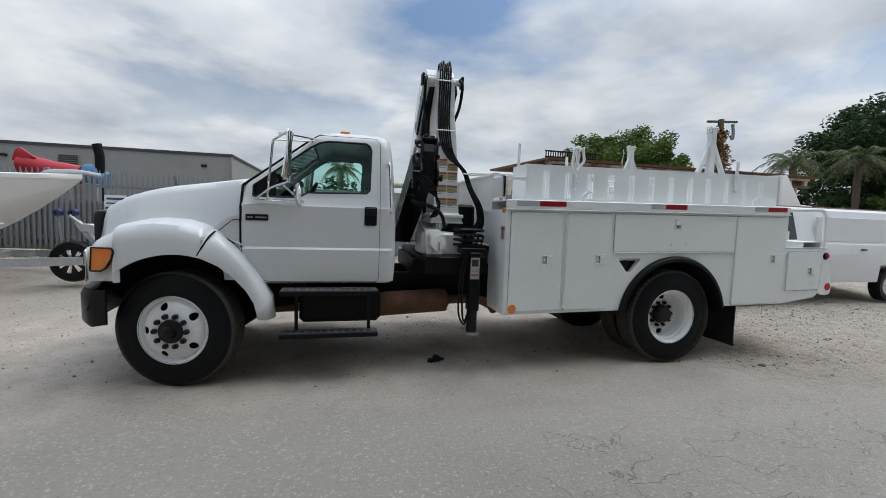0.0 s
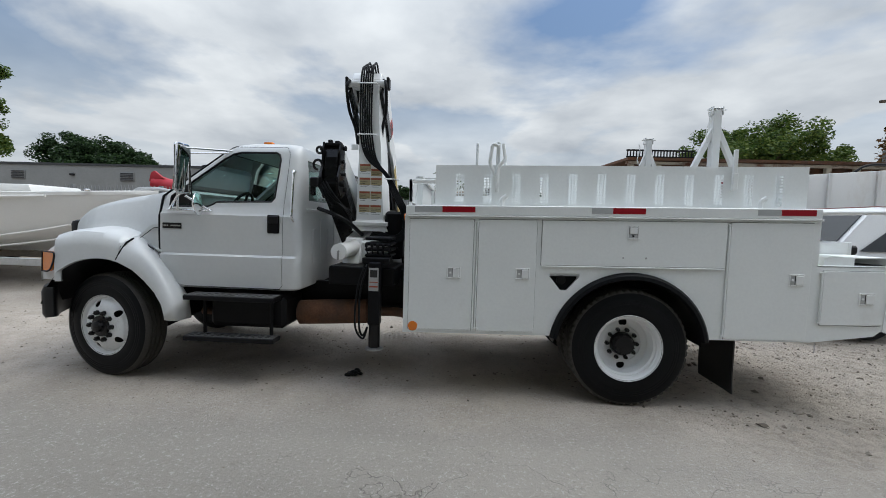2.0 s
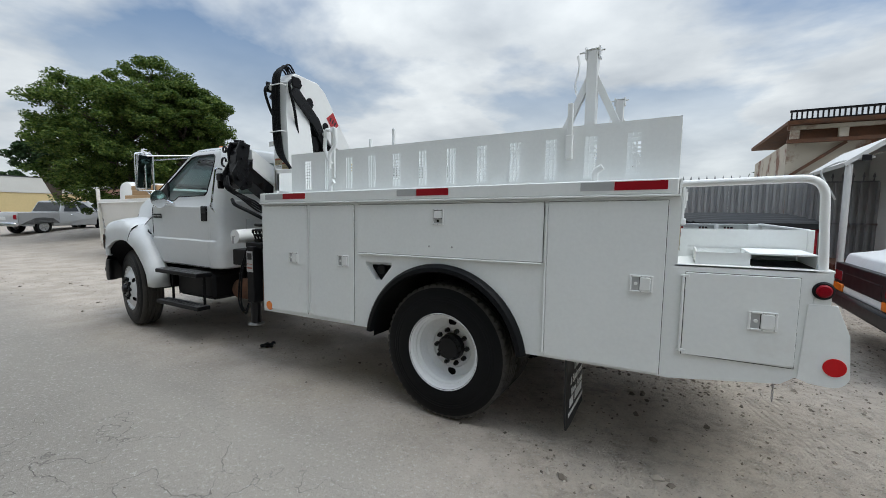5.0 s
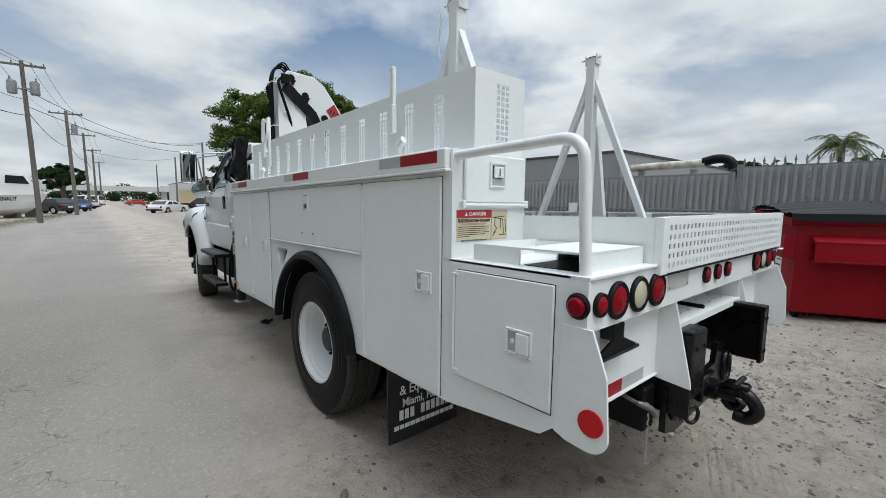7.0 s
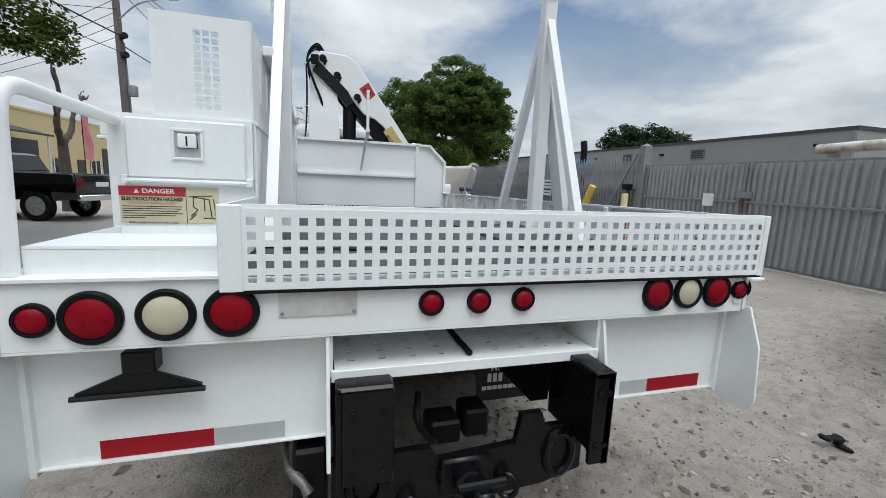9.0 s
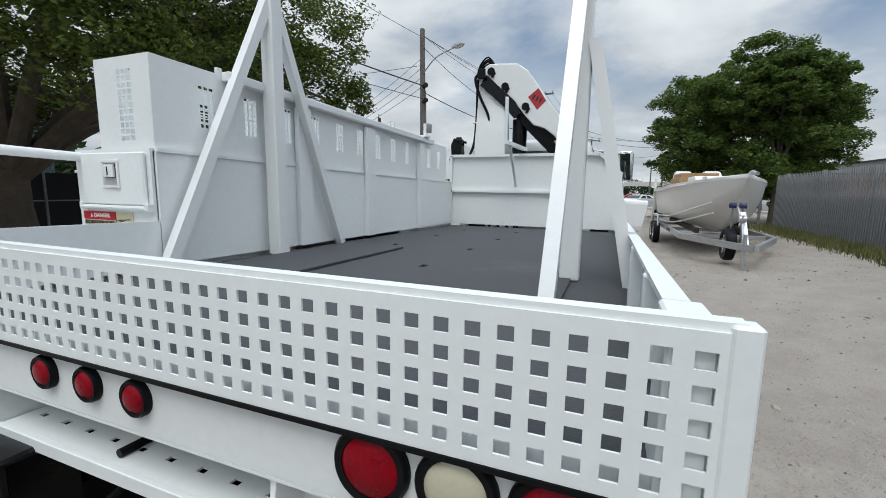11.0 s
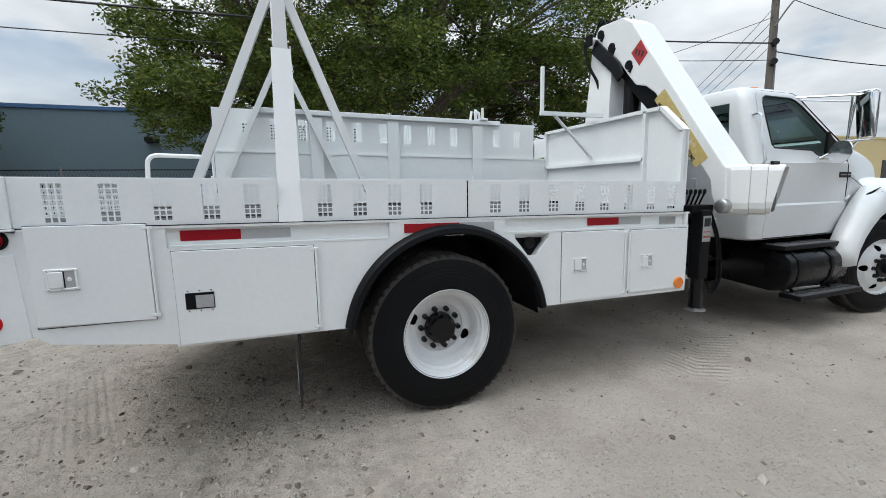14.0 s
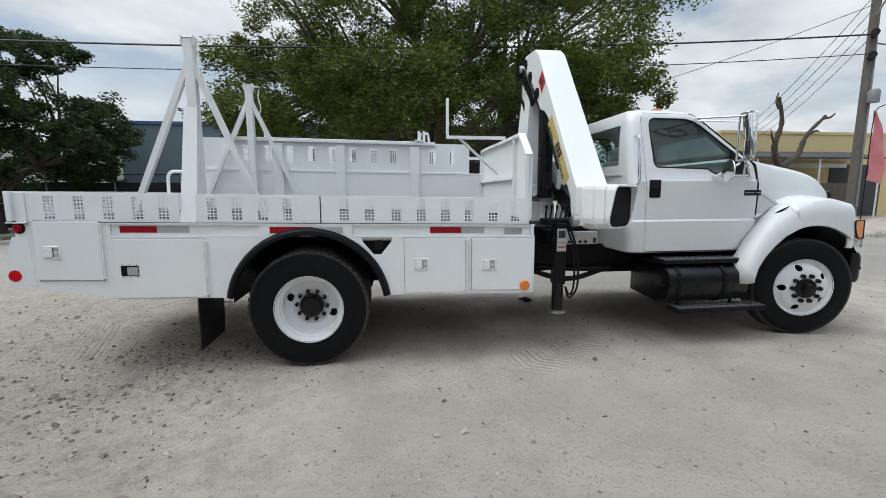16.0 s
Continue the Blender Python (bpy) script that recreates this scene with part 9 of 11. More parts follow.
# ---- red dumpster ----
DUMPRED = material("scuffed_red_dumpster_paint", (0.24, 0.003, 0.010), 0.42, vary=0.14, scale=2.2, fine=20, dirt=(0.13, 0.006, 0.010), dirt_at=(0.58, 0.8), spec=0.2)
LID = material("black_dumpster_lid", (0.012, 0.013, 0.014), 0.5, vary=0.15, scale=4, dirt=(0.03, 0.03, 0.03), dirt_at=(0.62, 0.9), spec=0.15)
D = Matrix.Translation((6.95, 4.3, 0.15)) @ Matrix.Rotation(math.atan2(0.46, 0.89), 4, "Z")
dump = thing("dumpster", D @ Vector((0.92, 0.75, 0)), "scuffed red steel dumpster with black ribbed lids", "dumpster")


def dpart(name, bm, mat, parent=dump, label=""):
    bm.transform(D)
    return part(name, bm, mat, parent, label)


bm = bm_new()
sec = [(0.0, 0.10), (1.40, 0.10), (1.55, 0.55), (1.55, 1.37), (0.0, 1.29)]
prism(bm, sec, 0, 0.0, 1.95, bevel=0.012)
dpart("bin", bm, DUMPRED)
bm = bm_new()
box(bm, -0.05, 2.0, -0.05, 0.04, 1.21, 1.30, 0.01)
dpart("front_rim", bm, DUMPRED)
for x0, x1 in ((-0.05, 0.0), (1.95, 2.0)):
    bm = bm_new()
    prism(bm, [(0.0, 1.19), (1.58, 1.27), (1.58, 1.37), (0.0, 1.29)], 0, x0 - 0.012, x1 + 0.012)
    dpart("side_rim", bm, DUMPRED)
for z in (0.76, 0.99):
    bm = bm_new()
    box(bm, 0.14, 1.80, -0.17, -0.006, z, z + 0.022, 0.003)
    dpart("fork_pocket_plate", bm, DUMPRED)
bm = bm_new()
prism(bm, [(-0.168, 0.783), (-0.150, 0.783), (-0.150, 0.96), (-0.02, 1.06), (-0.02, 1.08), (-0.168, 0.985)], 0, 0.14, 1.80)
dpart("fork_pocket_face", bm, DUMPRED)
for x in (0.1, 1.85):
    for y in (0.15, 1.3):
        bm = bm_new()
        disc(bm, (x - 0.03, y, 0.08), (1, 0, 0), 0.08, 0.06, 16)
        dpart("caster", bm, RUBBER)
for x0, x1 in ((-0.10, 0.972), (0.980, 2.01)):
    bm = bm_new()
    prof = [(-0.11, 1.25), (-0.105, 1.30)]
    for i in range(54):
        t = i / 53
        prof.append((-0.10 + 1.72 * t, 1.345 + 0.15 * math.sin(t * math.pi * 0.75) + (0, 0.005, 0.013, 0.016, 0.013, 0.005)[i % 6]))
    # the lids bow down towards the bin's free end
    bow = lambda x: 0.06 * max(0.0, 1 - (x + 0.06) / 0.85) ** 2
    xs = [x0 + (x1 - x0) * k / 9 for k in range(10)]
    loft(bm, [[(x, y, z - bow(x) * min(1.0, (y + 0.11) / 0.3)) for y, z in prof] for x in xs])
    loft(bm, [[(x, y, z - 0.03 - bow(x) * min(1.0, (y + 0.11) / 0.3)) for y, z in prof[2:]] for x in xs])
    dpart("lid", bm, LID, dump, "black ribbed plastic lid")
bm = bm_new()
box(bm, -0.006, -0.0005, 0.42, 0.66, 0.55, 1.02)
notice = dpart("notice", bm, PLATEWHITE, dump, "faded paper notice")
for k in range(5):
    bm = bm_new()
    box(bm, -0.009, -0.0065, 0.45, 0.63 - 0.04 * (k % 2), 0.93 - 0.075 * k, 0.945 - 0.075 * k)
    dpart("print_bar", bm, BLACK, notice)
bm = bm_new()
tube(bm, [(-0.04, 1.6, 1.40), (2.0, 1.6, 1.40)], 0.02, 8)
dpart("hinge_bar", bm, DUMPRED)
for y0, y1 in ((-0.02, 0.20), (1.30, 1.52)):
    bm = bm_new()
    box(bm, -0.13, -0.003, y0, y1, 0.78, 1.06, 0.008)
    dpart("side_pocket", bm, DUMPRED)


# ---- vehicles ----
def placed(at, heading):
    return Matrix.Translation(at) @ Matrix.Rotation(radians(heading), 4, "Z")


def arch_points(cx, r, z, n=9):
    """Points of a wheel opening, rear to front, from the sill up and over."""
    a0 = math.asin(max(-1, min(1, z / r)))
    return [(cx - r * math.cos(a0 + (math.pi - 2 * a0) * k / n), r * math.sin(a0 + (math.pi - 2 * a0) * k / n)) for k in range(n + 1)]


def make_vehicle(name, at, heading, label, category, paint, L, W, wheels, wr, sill, belt, hood, roof, cab, nose=0.62, bed=None, glassmat=None, trim=None, panes=None):
    """A parked vehicle; local x runs forward from the tail at 0 to the nose at L.
    cab = (rear foot, rear top, front top, windscreen foot); bed = (from, to) for a load bed."""
    M = placed(at, heading)
    glassmat, trim = glassmat or DARKGLASS, trim or PLASTIC
    v = thing(name, at, label, category)

    def put(nm, bm, mat, parent=v, lab=""):
        bm.transform(M)
        return part(nm, bm, mat, parent, lab)
    w = W / 2
    ax, bx = wheels
    lowz = wr * 0.72
    out = [(0.06, sill + 0.06)]
    for cx in (ax, bx):
        out += [(cx - wr * 1.16, sill)] + [(px, max(pz, sill) + wr) for px, pz in arch_points(cx, wr * 1.16, sill - wr)][1:-1] + [(cx + wr * 1.16, sill)]
    out += [(L - 0.1, sill + 0.04), (L, sill + 0.22), (L - 0.02, nose), (L - 0.12, hood - 0.06), (L - 0.45, hood), (cab[3], belt), (cab[0], belt)]
    if bed:
        out += [(bed[1], belt), (bed[1], belt - 0.5), (bed[0] + 0.06, belt - 0.5), (bed[0] + 0.06, belt), (bed[0], belt)]
    else:
        out += [(0.12, belt - 0.04)]
    out += [(0.0, belt - 0.25)]
    bm = bm_new()
    prism(bm, out, 1, -w, w, bevel=0.03)
    body = put("body", bm, paint)
    if bed:
        for s in (-1, 1):
            bm = bm_new()
            box(bm, bed[0] + 0.06, bed[1], s * w - 0.05 if s > 0 else -w, w if s > 0 else -w + 0.05, belt - 0.52, belt + 0.01, 0.015)
            put("bed_side", bm, paint)
    # greenhouse, narrower at the roof
    inset = min(0.20, (roof - belt) * 0.28)
    bm = bm_new()
    rows = []
    for z, s, xs in ((belt - 0.02, w - 0.02, (cab[0], cab[3])), (roof - 0.06, w - inset, (cab[1] - 0.04, cab[2] + 0.08)), (roof, w - inset - 0.12, (cab[1] + 0.12, cab[2] - 0.12))):
        rows.append([(xs[0], -s, z), (xs[1], -s, z), (xs[1], s, z), (xs[0], s, z), (xs[0], -s, z)])
    loft(bm, rows)
    bm.verts.ensure_lookup_table()
    bmesh.ops.remove_doubles(bm, verts=bm.verts, dist=1e-5)
    top = [q for q in bm.verts if abs(q.co.z - roof) < 1e-4]
    bmesh.ops.contextual_create(bm, geom=top)
    put("cabin", bm, paint)

    def at_side(u, t, s):
        lo, hi = cab[0] + (cab[3] - cab[0]) * u, cab[1] + (cab[2] - cab[1]) * u
        return (lo + (hi - lo) * t, s * (w - 0.02 - (inset - 0.02) * t + 0.004), belt + (roof - 0.06 - belt) * t)
    panes = panes or ((0.08, 0.47), (0.53, 0.90)) if cab[2] - cab[1] > 1.0 else ((0.12, 0.86),)
    for s in (-1, 1):
        for u0, u1 in panes:
            bm = bm_new()
            q = [Vector(at_side(u, t, s)) for u, t in ((u0, 0.10), (u1, 0.10), (u1 - (0.02 if u1 < 0.8 else 0.05), 0.90), (u0 + (0.02 if u0 > 0.3 else 0.05), 0.90))]
            if u0 > 0.6:  # a front door's pane with an upright rear edge
                q[3].x = q[0].x
            o = Vector((0, s * 0.012, 0))
            a = [bm.verts.new(p) for p in q]
            b = [bm.verts.new(p + o) for p in q]
            bm.faces.new(a), bm.faces.new(b)
            for k in range(4):
                bm.faces.new((a[k], a[(k + 1) % 4], b[(k + 1) % 4], b[k]))
            put("side_window", bm, glassmat)
    for f0, f1, nm in ((cab[3], cab[2] + 0.08, "windscreen"), (cab[0], cab[1] - 0.04, "rear_window")):
        bm = bm_new()
        sg = 1 if nm == "windscreen" else -1
        q = []
        for t, y in ((0.1, -1), (0.1, 1), (0.92, 1), (0.92, -1)):
            q.append(Vector((f0 + (f1 - f0) * t + sg * 0.006, y * (w - 0.10 - (inset - 0.02) * t), belt + (roof - 0.06 - belt) * t + 0.004)))
        a = [bm.verts.new(p) for p in q]
        b = [bm.verts.new(p + Vector((sg * 0.012, 0, 0.006))) for p in q]
        bm.faces.new(a), bm.faces.new(b)
        for k in range(4):
            bm.faces.new((a[k], a[(k + 1) % 4], b[(k + 1) % 4], b[k]))
        put(nm, bm, glassmat)
    for cx in (ax, bx):
        for s in (-1, 1):
            bm = bm_new()
            R = Matrix.Translation((cx, s * (w - 0.12), wr)) @ Matrix.Rotation(radians(-90 * s), 4, "X")
            lathe(bm, [(wr * 0.62, 0.10), (wr * 0.92, 0.115), (wr, 0.07), (wr, -0.09), (wr * 0.9, -0.12), (wr * 0.62, -0.1)], R, 26, closed=True)
            wh = put("wheel", bm, RUBBER)
            bm = bm_new()
            lathe(bm, [(wr * 0.62, 0.095), (wr * 0.57, 0.06), (wr * 0.16, 0.05), (wr * 0.12, 0.075), (0.001, 0.075)], R, 20)
            rim = put("rim", bm, GALV, wh)
            for k in range(5):
                bm = bm_new()
                c, d = math.cos(k * 1.2566), math.sin(k * 1.2566)
                slab(bm, R @ Vector((c * wr * 0.1, d * wr * 0.1, 0.07)), R @ Vector((c * wr * 0.58, d * wr * 0.58, 0.075)), wr * 0.16, 0.03)
                put("wheel_spoke", bm, CHROME, wh)
    for s in (-1, 1):
        bm = bm_new()
        box(bm, L - 0.10, L + 0.006, s * (w - 0.20) - 0.16, s * (w - 0.20) + 0.16, nose - 0.02, nose + 0.14, 0.02)
        put("headlamp", bm, CHROME)
        bm = bm_new()
        box(bm, -0.012, 0.06, s * (w - 0.13) - 0.10, s * (w - 0.13) + 0.10, belt - 0.34, belt - 0.12, 0.015)
        put("tail_lamp", bm, REDLENS)
        bm = bm_new()
        box(bm, cab[3] - 0.25, cab[3] - 0.12, s * (w + 0.09) - 0.09, s * (w + 0.09) + 0.09, belt + 0.02, belt + 0.16, 0.03)
        put("door_mirror", bm, trim)
        for k, u in enumerate((0.36, 0.80)[: len(panes)]):
            bm = bm_new()
            x = cab[0] + (cab[3] - cab[0]) * u - 0.25
            box(bm, x, x + 0.16, s * (w + 0.012) - 0.012, s * (w + 0.012) + 0.012, belt - 0.14, belt - 0.11, 0.004)
            put("door_handle", bm, trim)
    for x0, x1, nm in ((-0.08, 0.10, "rear_bumper"), (L - 0.12, L + 0.05, "front_bumper")):
        bm = bm_new()
        box(bm, x0, x1, -w + 0.03, w - 0.03, sill + 0.02, sill + 0.20, 0.03)
        put(nm, bm, trim)
    bm = bm_new()
    box(bm, L - 0.06, L + 0.008, -w + 0.42, w - 0.42, nose - 0.06, nose + 0.12, 0.01)
    put("grille", bm, PLASTIC)
    bm = bm_new()
    box(bm, -0.015, 0.02, -0.26, 0.26, belt - 0.36, belt - 0.22, 0.004)
    put("number_plate", bm, PLATEWHITE)
    return v


def car_paint(name, c, rough=0.25):
    return material(name, c, rough, vary=0.04, scale=3, coat=0.5, rough_vary=0.04)


VANWHITE = material("chalky_white_van_paint", (0.70, 0.71, 0.71), 0.4, vary=0.05, scale=2, dirt=(0.5, 0.47, 0.42), dirt_at=(0.58, 0.9))
VANROOF = material("rusty_red_roof", (0.30, 0.12, 0.10), 0.75, vary=0.25, scale=3, dirt=(0.55, 0.5, 0.47), dirt_at=(0.5, 0.68))
PAINTBLACK = car_paint("black_car_paint", (0.010, 0.010, 0.012))
PAINTSILVER = car_paint("silver_car_paint", (0.45, 0.46, 0.47), 0.32)
PAINTDARK = car_paint("dark_grey_car_paint", (0.03, 0.032, 0.035))
PAINTWHITE = car_paint("white_car_paint", (0.72, 0.72, 0.71))
PAINTRED = car_paint("red_car_paint", (0.40, 0.02, 0.02))

# white van nose to the truck, its near side on the gravel
vz = rise(11, 2.6)
van = make_vehicle("van", (14.45, 2.62, vz), 180, "old white work van with rusty red roof parked on gravel", "van", VANWHITE, 5.9, 2.02, (0.85, 4.65), 0.37, 0.45, 1.30, 1.20, 2.06, (0.10, 0.18, 4.55, 5.35), nose=0.80, panes=((0.70, 0.93),))
V = placed((14.45, 2.62, vz), 180)
for nm, x0, x1, y0, y1, z0, z1, mat in (("roof_skin", 0.32, 4.42, -0.70, 0.70, 2.063, 2.078, VANROOF), ("marker_lamp", 5.86, 5.915, -0.98, -0.62, 0.66, 0.76, ORANGE), ("marker_lamp", 5.86, 5.915, 0.62, 0.98, 0.66, 0.76, ORANGE),
                                      ("black_front", 5.82, 5.905, -0.96, 0.96, 0.76, 1.02, PLASTIC), ("side_panel", 0.35, 3.2, -0.985, -0.93, 1.34, 1.86, VANWHITE), ("side_panel", 0.35, 3.2, 0.93, 0.985, 1.34, 1.86, VANWHITE)):
    bm = bm_new()
    box(bm, x0, x1, y0, y1, z0, z1, 0.006)
    bm.transform(V)
    part(nm, bm, mat, van)

# ribbed white truck body standing behind the van
PANELWHITE = material("stained_white_panel", (0.62, 0.62, 0.60), 0.55, vary=0.06, scale=1.2, dirt=(0.40, 0.34, 0.27), dirt_at=(0.56, 0.85), stretch=(1, 1, 0.4))
tipper = thing("refuse_body", (12, 6.6, 0.3), "large white ribbed refuse truck body with an open dark hopper", "truck body")
bm = bm_new()
prism(bm, [(9.9, 0.75), (15.6, 0.75), (16.1, 2.2), (15.3, 3.28), (9.9, 2.84)], 1, 5.45, 7.75, bevel=0.02)
part("hull", bm, PANELWHITE, tipper)
for x in (11.0, 12.1, 13.2, 14.3, 15.0):
    bm = bm_new()
    box(bm, x - 0.04, x + 0.04, 5.39, 5.447, 0.80, 2.84 + 0.08 * (x - 9.9), 0.008)
    part("rib", bm, PANELWHITE, tipper)
bm = bm_new()
box(bm, 9.95, 15.1, 5.36, 5.446, 1.42, 1.50, 0.008)
part("belt_rail", bm, PANELWHITE, tipper)
bm = bm_new()
tube(bm, bent([(10.15, 5.42, 1.58), (10.15, 5.33, 1.60), (10.22, 5.33, 1.74), (10.48, 5.33, 1.74), (10.55, 5.33, 1.60), (10.55, 5.42, 1.58)], 0.04), 0.025, 8)
part("grab_handle", bm, BLACK, tipper, "black grab handle")
for y in (5.45, 7.6):
    bm = bm_new()
    prism(bm, [(9.0, 0.75), (9.9, 0.75), (9.9, 2.84), (9.55, 2.84), (9.0, 2.45)], 1, y, y + 0.10, bevel=0.01) if y > 6 else prism(bm, [(9.62, 0.75), (9.9, 0.75), (9.9, 2.84), (9.55, 2.84)], 1, y, y + 0.10, bevel=0.01)
    part("hopper_side", bm, PANELWHITE, tipper)
bm = bm_new()
prism(bm, [(9.0, 0.70), (9.9, 0.70), (9.9, 0.80), (9.0, 0.80)], 1, 5.55, 7.6)
part("hopper_floor", bm, RUST, tipper)
bm = bm_new()
prism(bm, [(9.0, 2.45), (9.55, 2.84), (9.9, 2.84), (9.9, 2.90), (9.5, 2.90), (8.98, 2.51)], 1, 5.45, 7.7)
part("hopper_hood", bm, PANELWHITE, tipper)
bm = bm_new()
tube(bm, [(9.06, 5.5, 0.72), (9.06, 5.5, 2.48)], 0.05, 10)
part("hopper_post", bm, PANELWHITE, tipper)
bm = bm_new()
tube(bm, bent([(8.95, 5.6, 1.9), (8.7, 5.6, 2.4), (8.95, 5.6, 2.55), (9.4, 5.6, 2.6)], 0.12), 0.016, 8)
part("grab_rail", bm, PANELWHITE, tipper)
for x, z in ((9.25, 2.58), (9.7, 2.74)):
    bm = bm_new()
    box(bm, x - 0.06, x + 0.06, 5.415, 5.445, z - 0.05, z + 0.05, 0.008)
    part("lamp", bm, REDLENS if x > 9.5 else PLASTIC, tipper)
for x in (10.6, 13.0, 14.6):
    bm = bm_new()
    box(bm, x - 0.12, x + 0.12, 5.7, 7.5, 0.28, 0.74, 0.01)
    part("bearer", bm, FENCEPOST, tipper)
bm = bm_new()
tube(bm, spline([(13.2, 6.2, 3.08), (13.6, 6.2, 3.34), (14.3, 6.2, 3.36), (15.2, 6.2, 3.25)], 5), 0.03, 8)
part("hose", bm, BLACK, tipper)

# scrap rods and torn sheeting at its tail
scrap = thing("scrap_heap", (16.4, 6.2, 0.35), "heap of rusty rods and torn pale sheeting", "scrap")
for k in range(9):
    bm = bm_new()
    tube(bm, spline([(15.6 + 0.2 * k, 5.3 + 0.2 * (k % 4), 0.3), (15.9 + 0.22 * k, 5.6 + 0.15 * (k % 3), 1.6), (16.3 + 0.28 * k, 5.9, 2.3 - 0.1 * k), (17.2 + 0.3 * k, 6.0, 2.35 - 0.16 * (k % 5))], 4), 0.03 + 0.012 * (k % 3), 6)
    part("rod", bm, RUST if k % 3 else PANELWHITE, scrap)
bm = bm_new()
loft(bm, [[(16.0 + 0.35 * i, 5.5 + 0.5 * j + 0.1 * math.sin(i * 2 + j), 0.5 + 1.5 * math.sin(0.55 * i + 0.6) + 0.15 * math.cos(i * 1.7 + j * 2)) for i in range(8)] for j in range(4)])
sheet = part("torn_sheet", bm, PANELWHITE, scrap)
sheet.modifiers.new("thickness", "SOLIDIFY").thickness = 0.01

# rusty shed
shed = thing("shed", (15, 11.5, 0.36), "long rusty sheet-metal shed with peeling cream posts", "shed")
PEELING = material("peeling_cream_paint", (0.52, 0.47, 0.38), 0.75, vary=0.1, scale=1.5, dirt=(0.19, 0.085, 0.05), dirt_at=(0.50, 0.60), bump=0.002)
bm = bm_new()
box(bm, 8.9, 21.5, 9.7, 15, 0.2, 3.45)
part("wall", bm, PEELING, shed)
bm = bm_new()
prism(bm, [(9.2, 3.82), (15.4, 3.98), (15.4, 4.08), (9.15, 3.90)], 0, 8.8, 21.9)
part("roof", bm, RUST, shed)
for z, mat in ((3.40, RUST), (3.72, PEELING)):
    bm = bm_new()
    box(bm, 8.85, 21.8, 9.4, 9.52, z, z + 0.09)
    part("beam", bm, mat, shed)
for k in range(15):
    x = 9.0 + 0.90 * k
    bm = bm_new()
    box(bm, x - 0.09, x + 0.09, 9.42, 9.54, 3.492, 3.718, 0.01)
    part("post", bm, PEELING, shed)
bm = bm_new()
box(bm, 8.9, 21.7, 9.66, 9.698, 3.455, 3.82)
part("louvre_back", bm, RUST, shed)
bm = bm_new()
slab(bm, (8.7, 9.6, 2.4), (10.0, 9.6, 3.4), 0.07, 0.07)
part("brace", bm, RUST, shed)
rack = thing("roof_rack", (10, 10.2, 4.1), "black steel slatted rack on the shed roof", "rack")
for z in (3.96, 4.18):
    bm = bm_new()
    box(bm, 8.9, 11.1, 9.6, 9.65, z, z + 0.05)
    part("rail", bm, BLACK, rack)
for k in range(22):
    bm = bm_new()
    box(bm, 8.92 + 0.1 * k, 8.95 + 0.1 * k, 9.605, 9.645, 3.88, 4.18)
    part("slat", bm, BLACK, rack)

# rusty pole overgrown with dead vine
vine = thing("utility_pole", (24, 16.4, 0.3), "old wooden pole overgrown with dead rusty vine", "pole")
bm = bm_new()
tube(bm, [(24, 16.4, 0.2), (24, 16.4, 8.1)], 0.17, 8)
part("shaft", bm, BARK, vine)
bm = bm_new()
slab(bm, (23.0, 16.4, 7.9), (25.2, 16.4, 8.05), 0.12, 0.12)
part("crossarm", bm, BARK, vine)
bm = bm_new()
tube(bm, [(23.5, 16.3, 4.8), (23.5, 16.3, 5.6)], 0.2, 10)
part("transformer", bm, FENCEPOST, vine)
bm = bm_new()
tube(bm, spline([(24.9, 16.4, 7.9), (25.0, 16.4, 7.3), (24.95, 16.4, 7.0), (24.8, 16.4, 7.2)], 4), 0.09, 8)
part("insulator", bm, FENCEPOST, vine)
VINELEAF = random_island_material("dead_vine_leaves", [(0.10, 0.06, 0.03), (0.20, 0.11, 0.05), (0.28, 0.17, 0.08), (0.12, 0.10, 0.03)])
me = leaf_mesh("vine", [(24 + 0.25 * math.sin(k * 1.7), 16.4 + 0.2 * math.cos(k * 2.3), 3.2 + k * 0.2) for k in range(22)], [0.95 - 0.03 * k for k in range(22)], 150, 0.11, 77)
me.materials.append(VINELEAF)
o = new("vine", me)
o.parent, o.matrix_parent_inverse = vine, world_of(vine).inverted()


# ---- boats ----
GELCOAT = material("white_gelcoat", (0.74, 0.73, 0.70), 0.35, vary=0.04, scale=1.5, coat=0.3, dirt=(0.56, 0.52, 0.46), dirt_at=(0.6, 0.9))
TEALPAINT = material("teal_hull_paint", (0.10, 0.45, 0.42), 0.4, vary=0.06)
CARDBOARD = material("brown_cardboard", (0.38, 0.25, 0.13), 0.9, vary=0.08, scale=5)


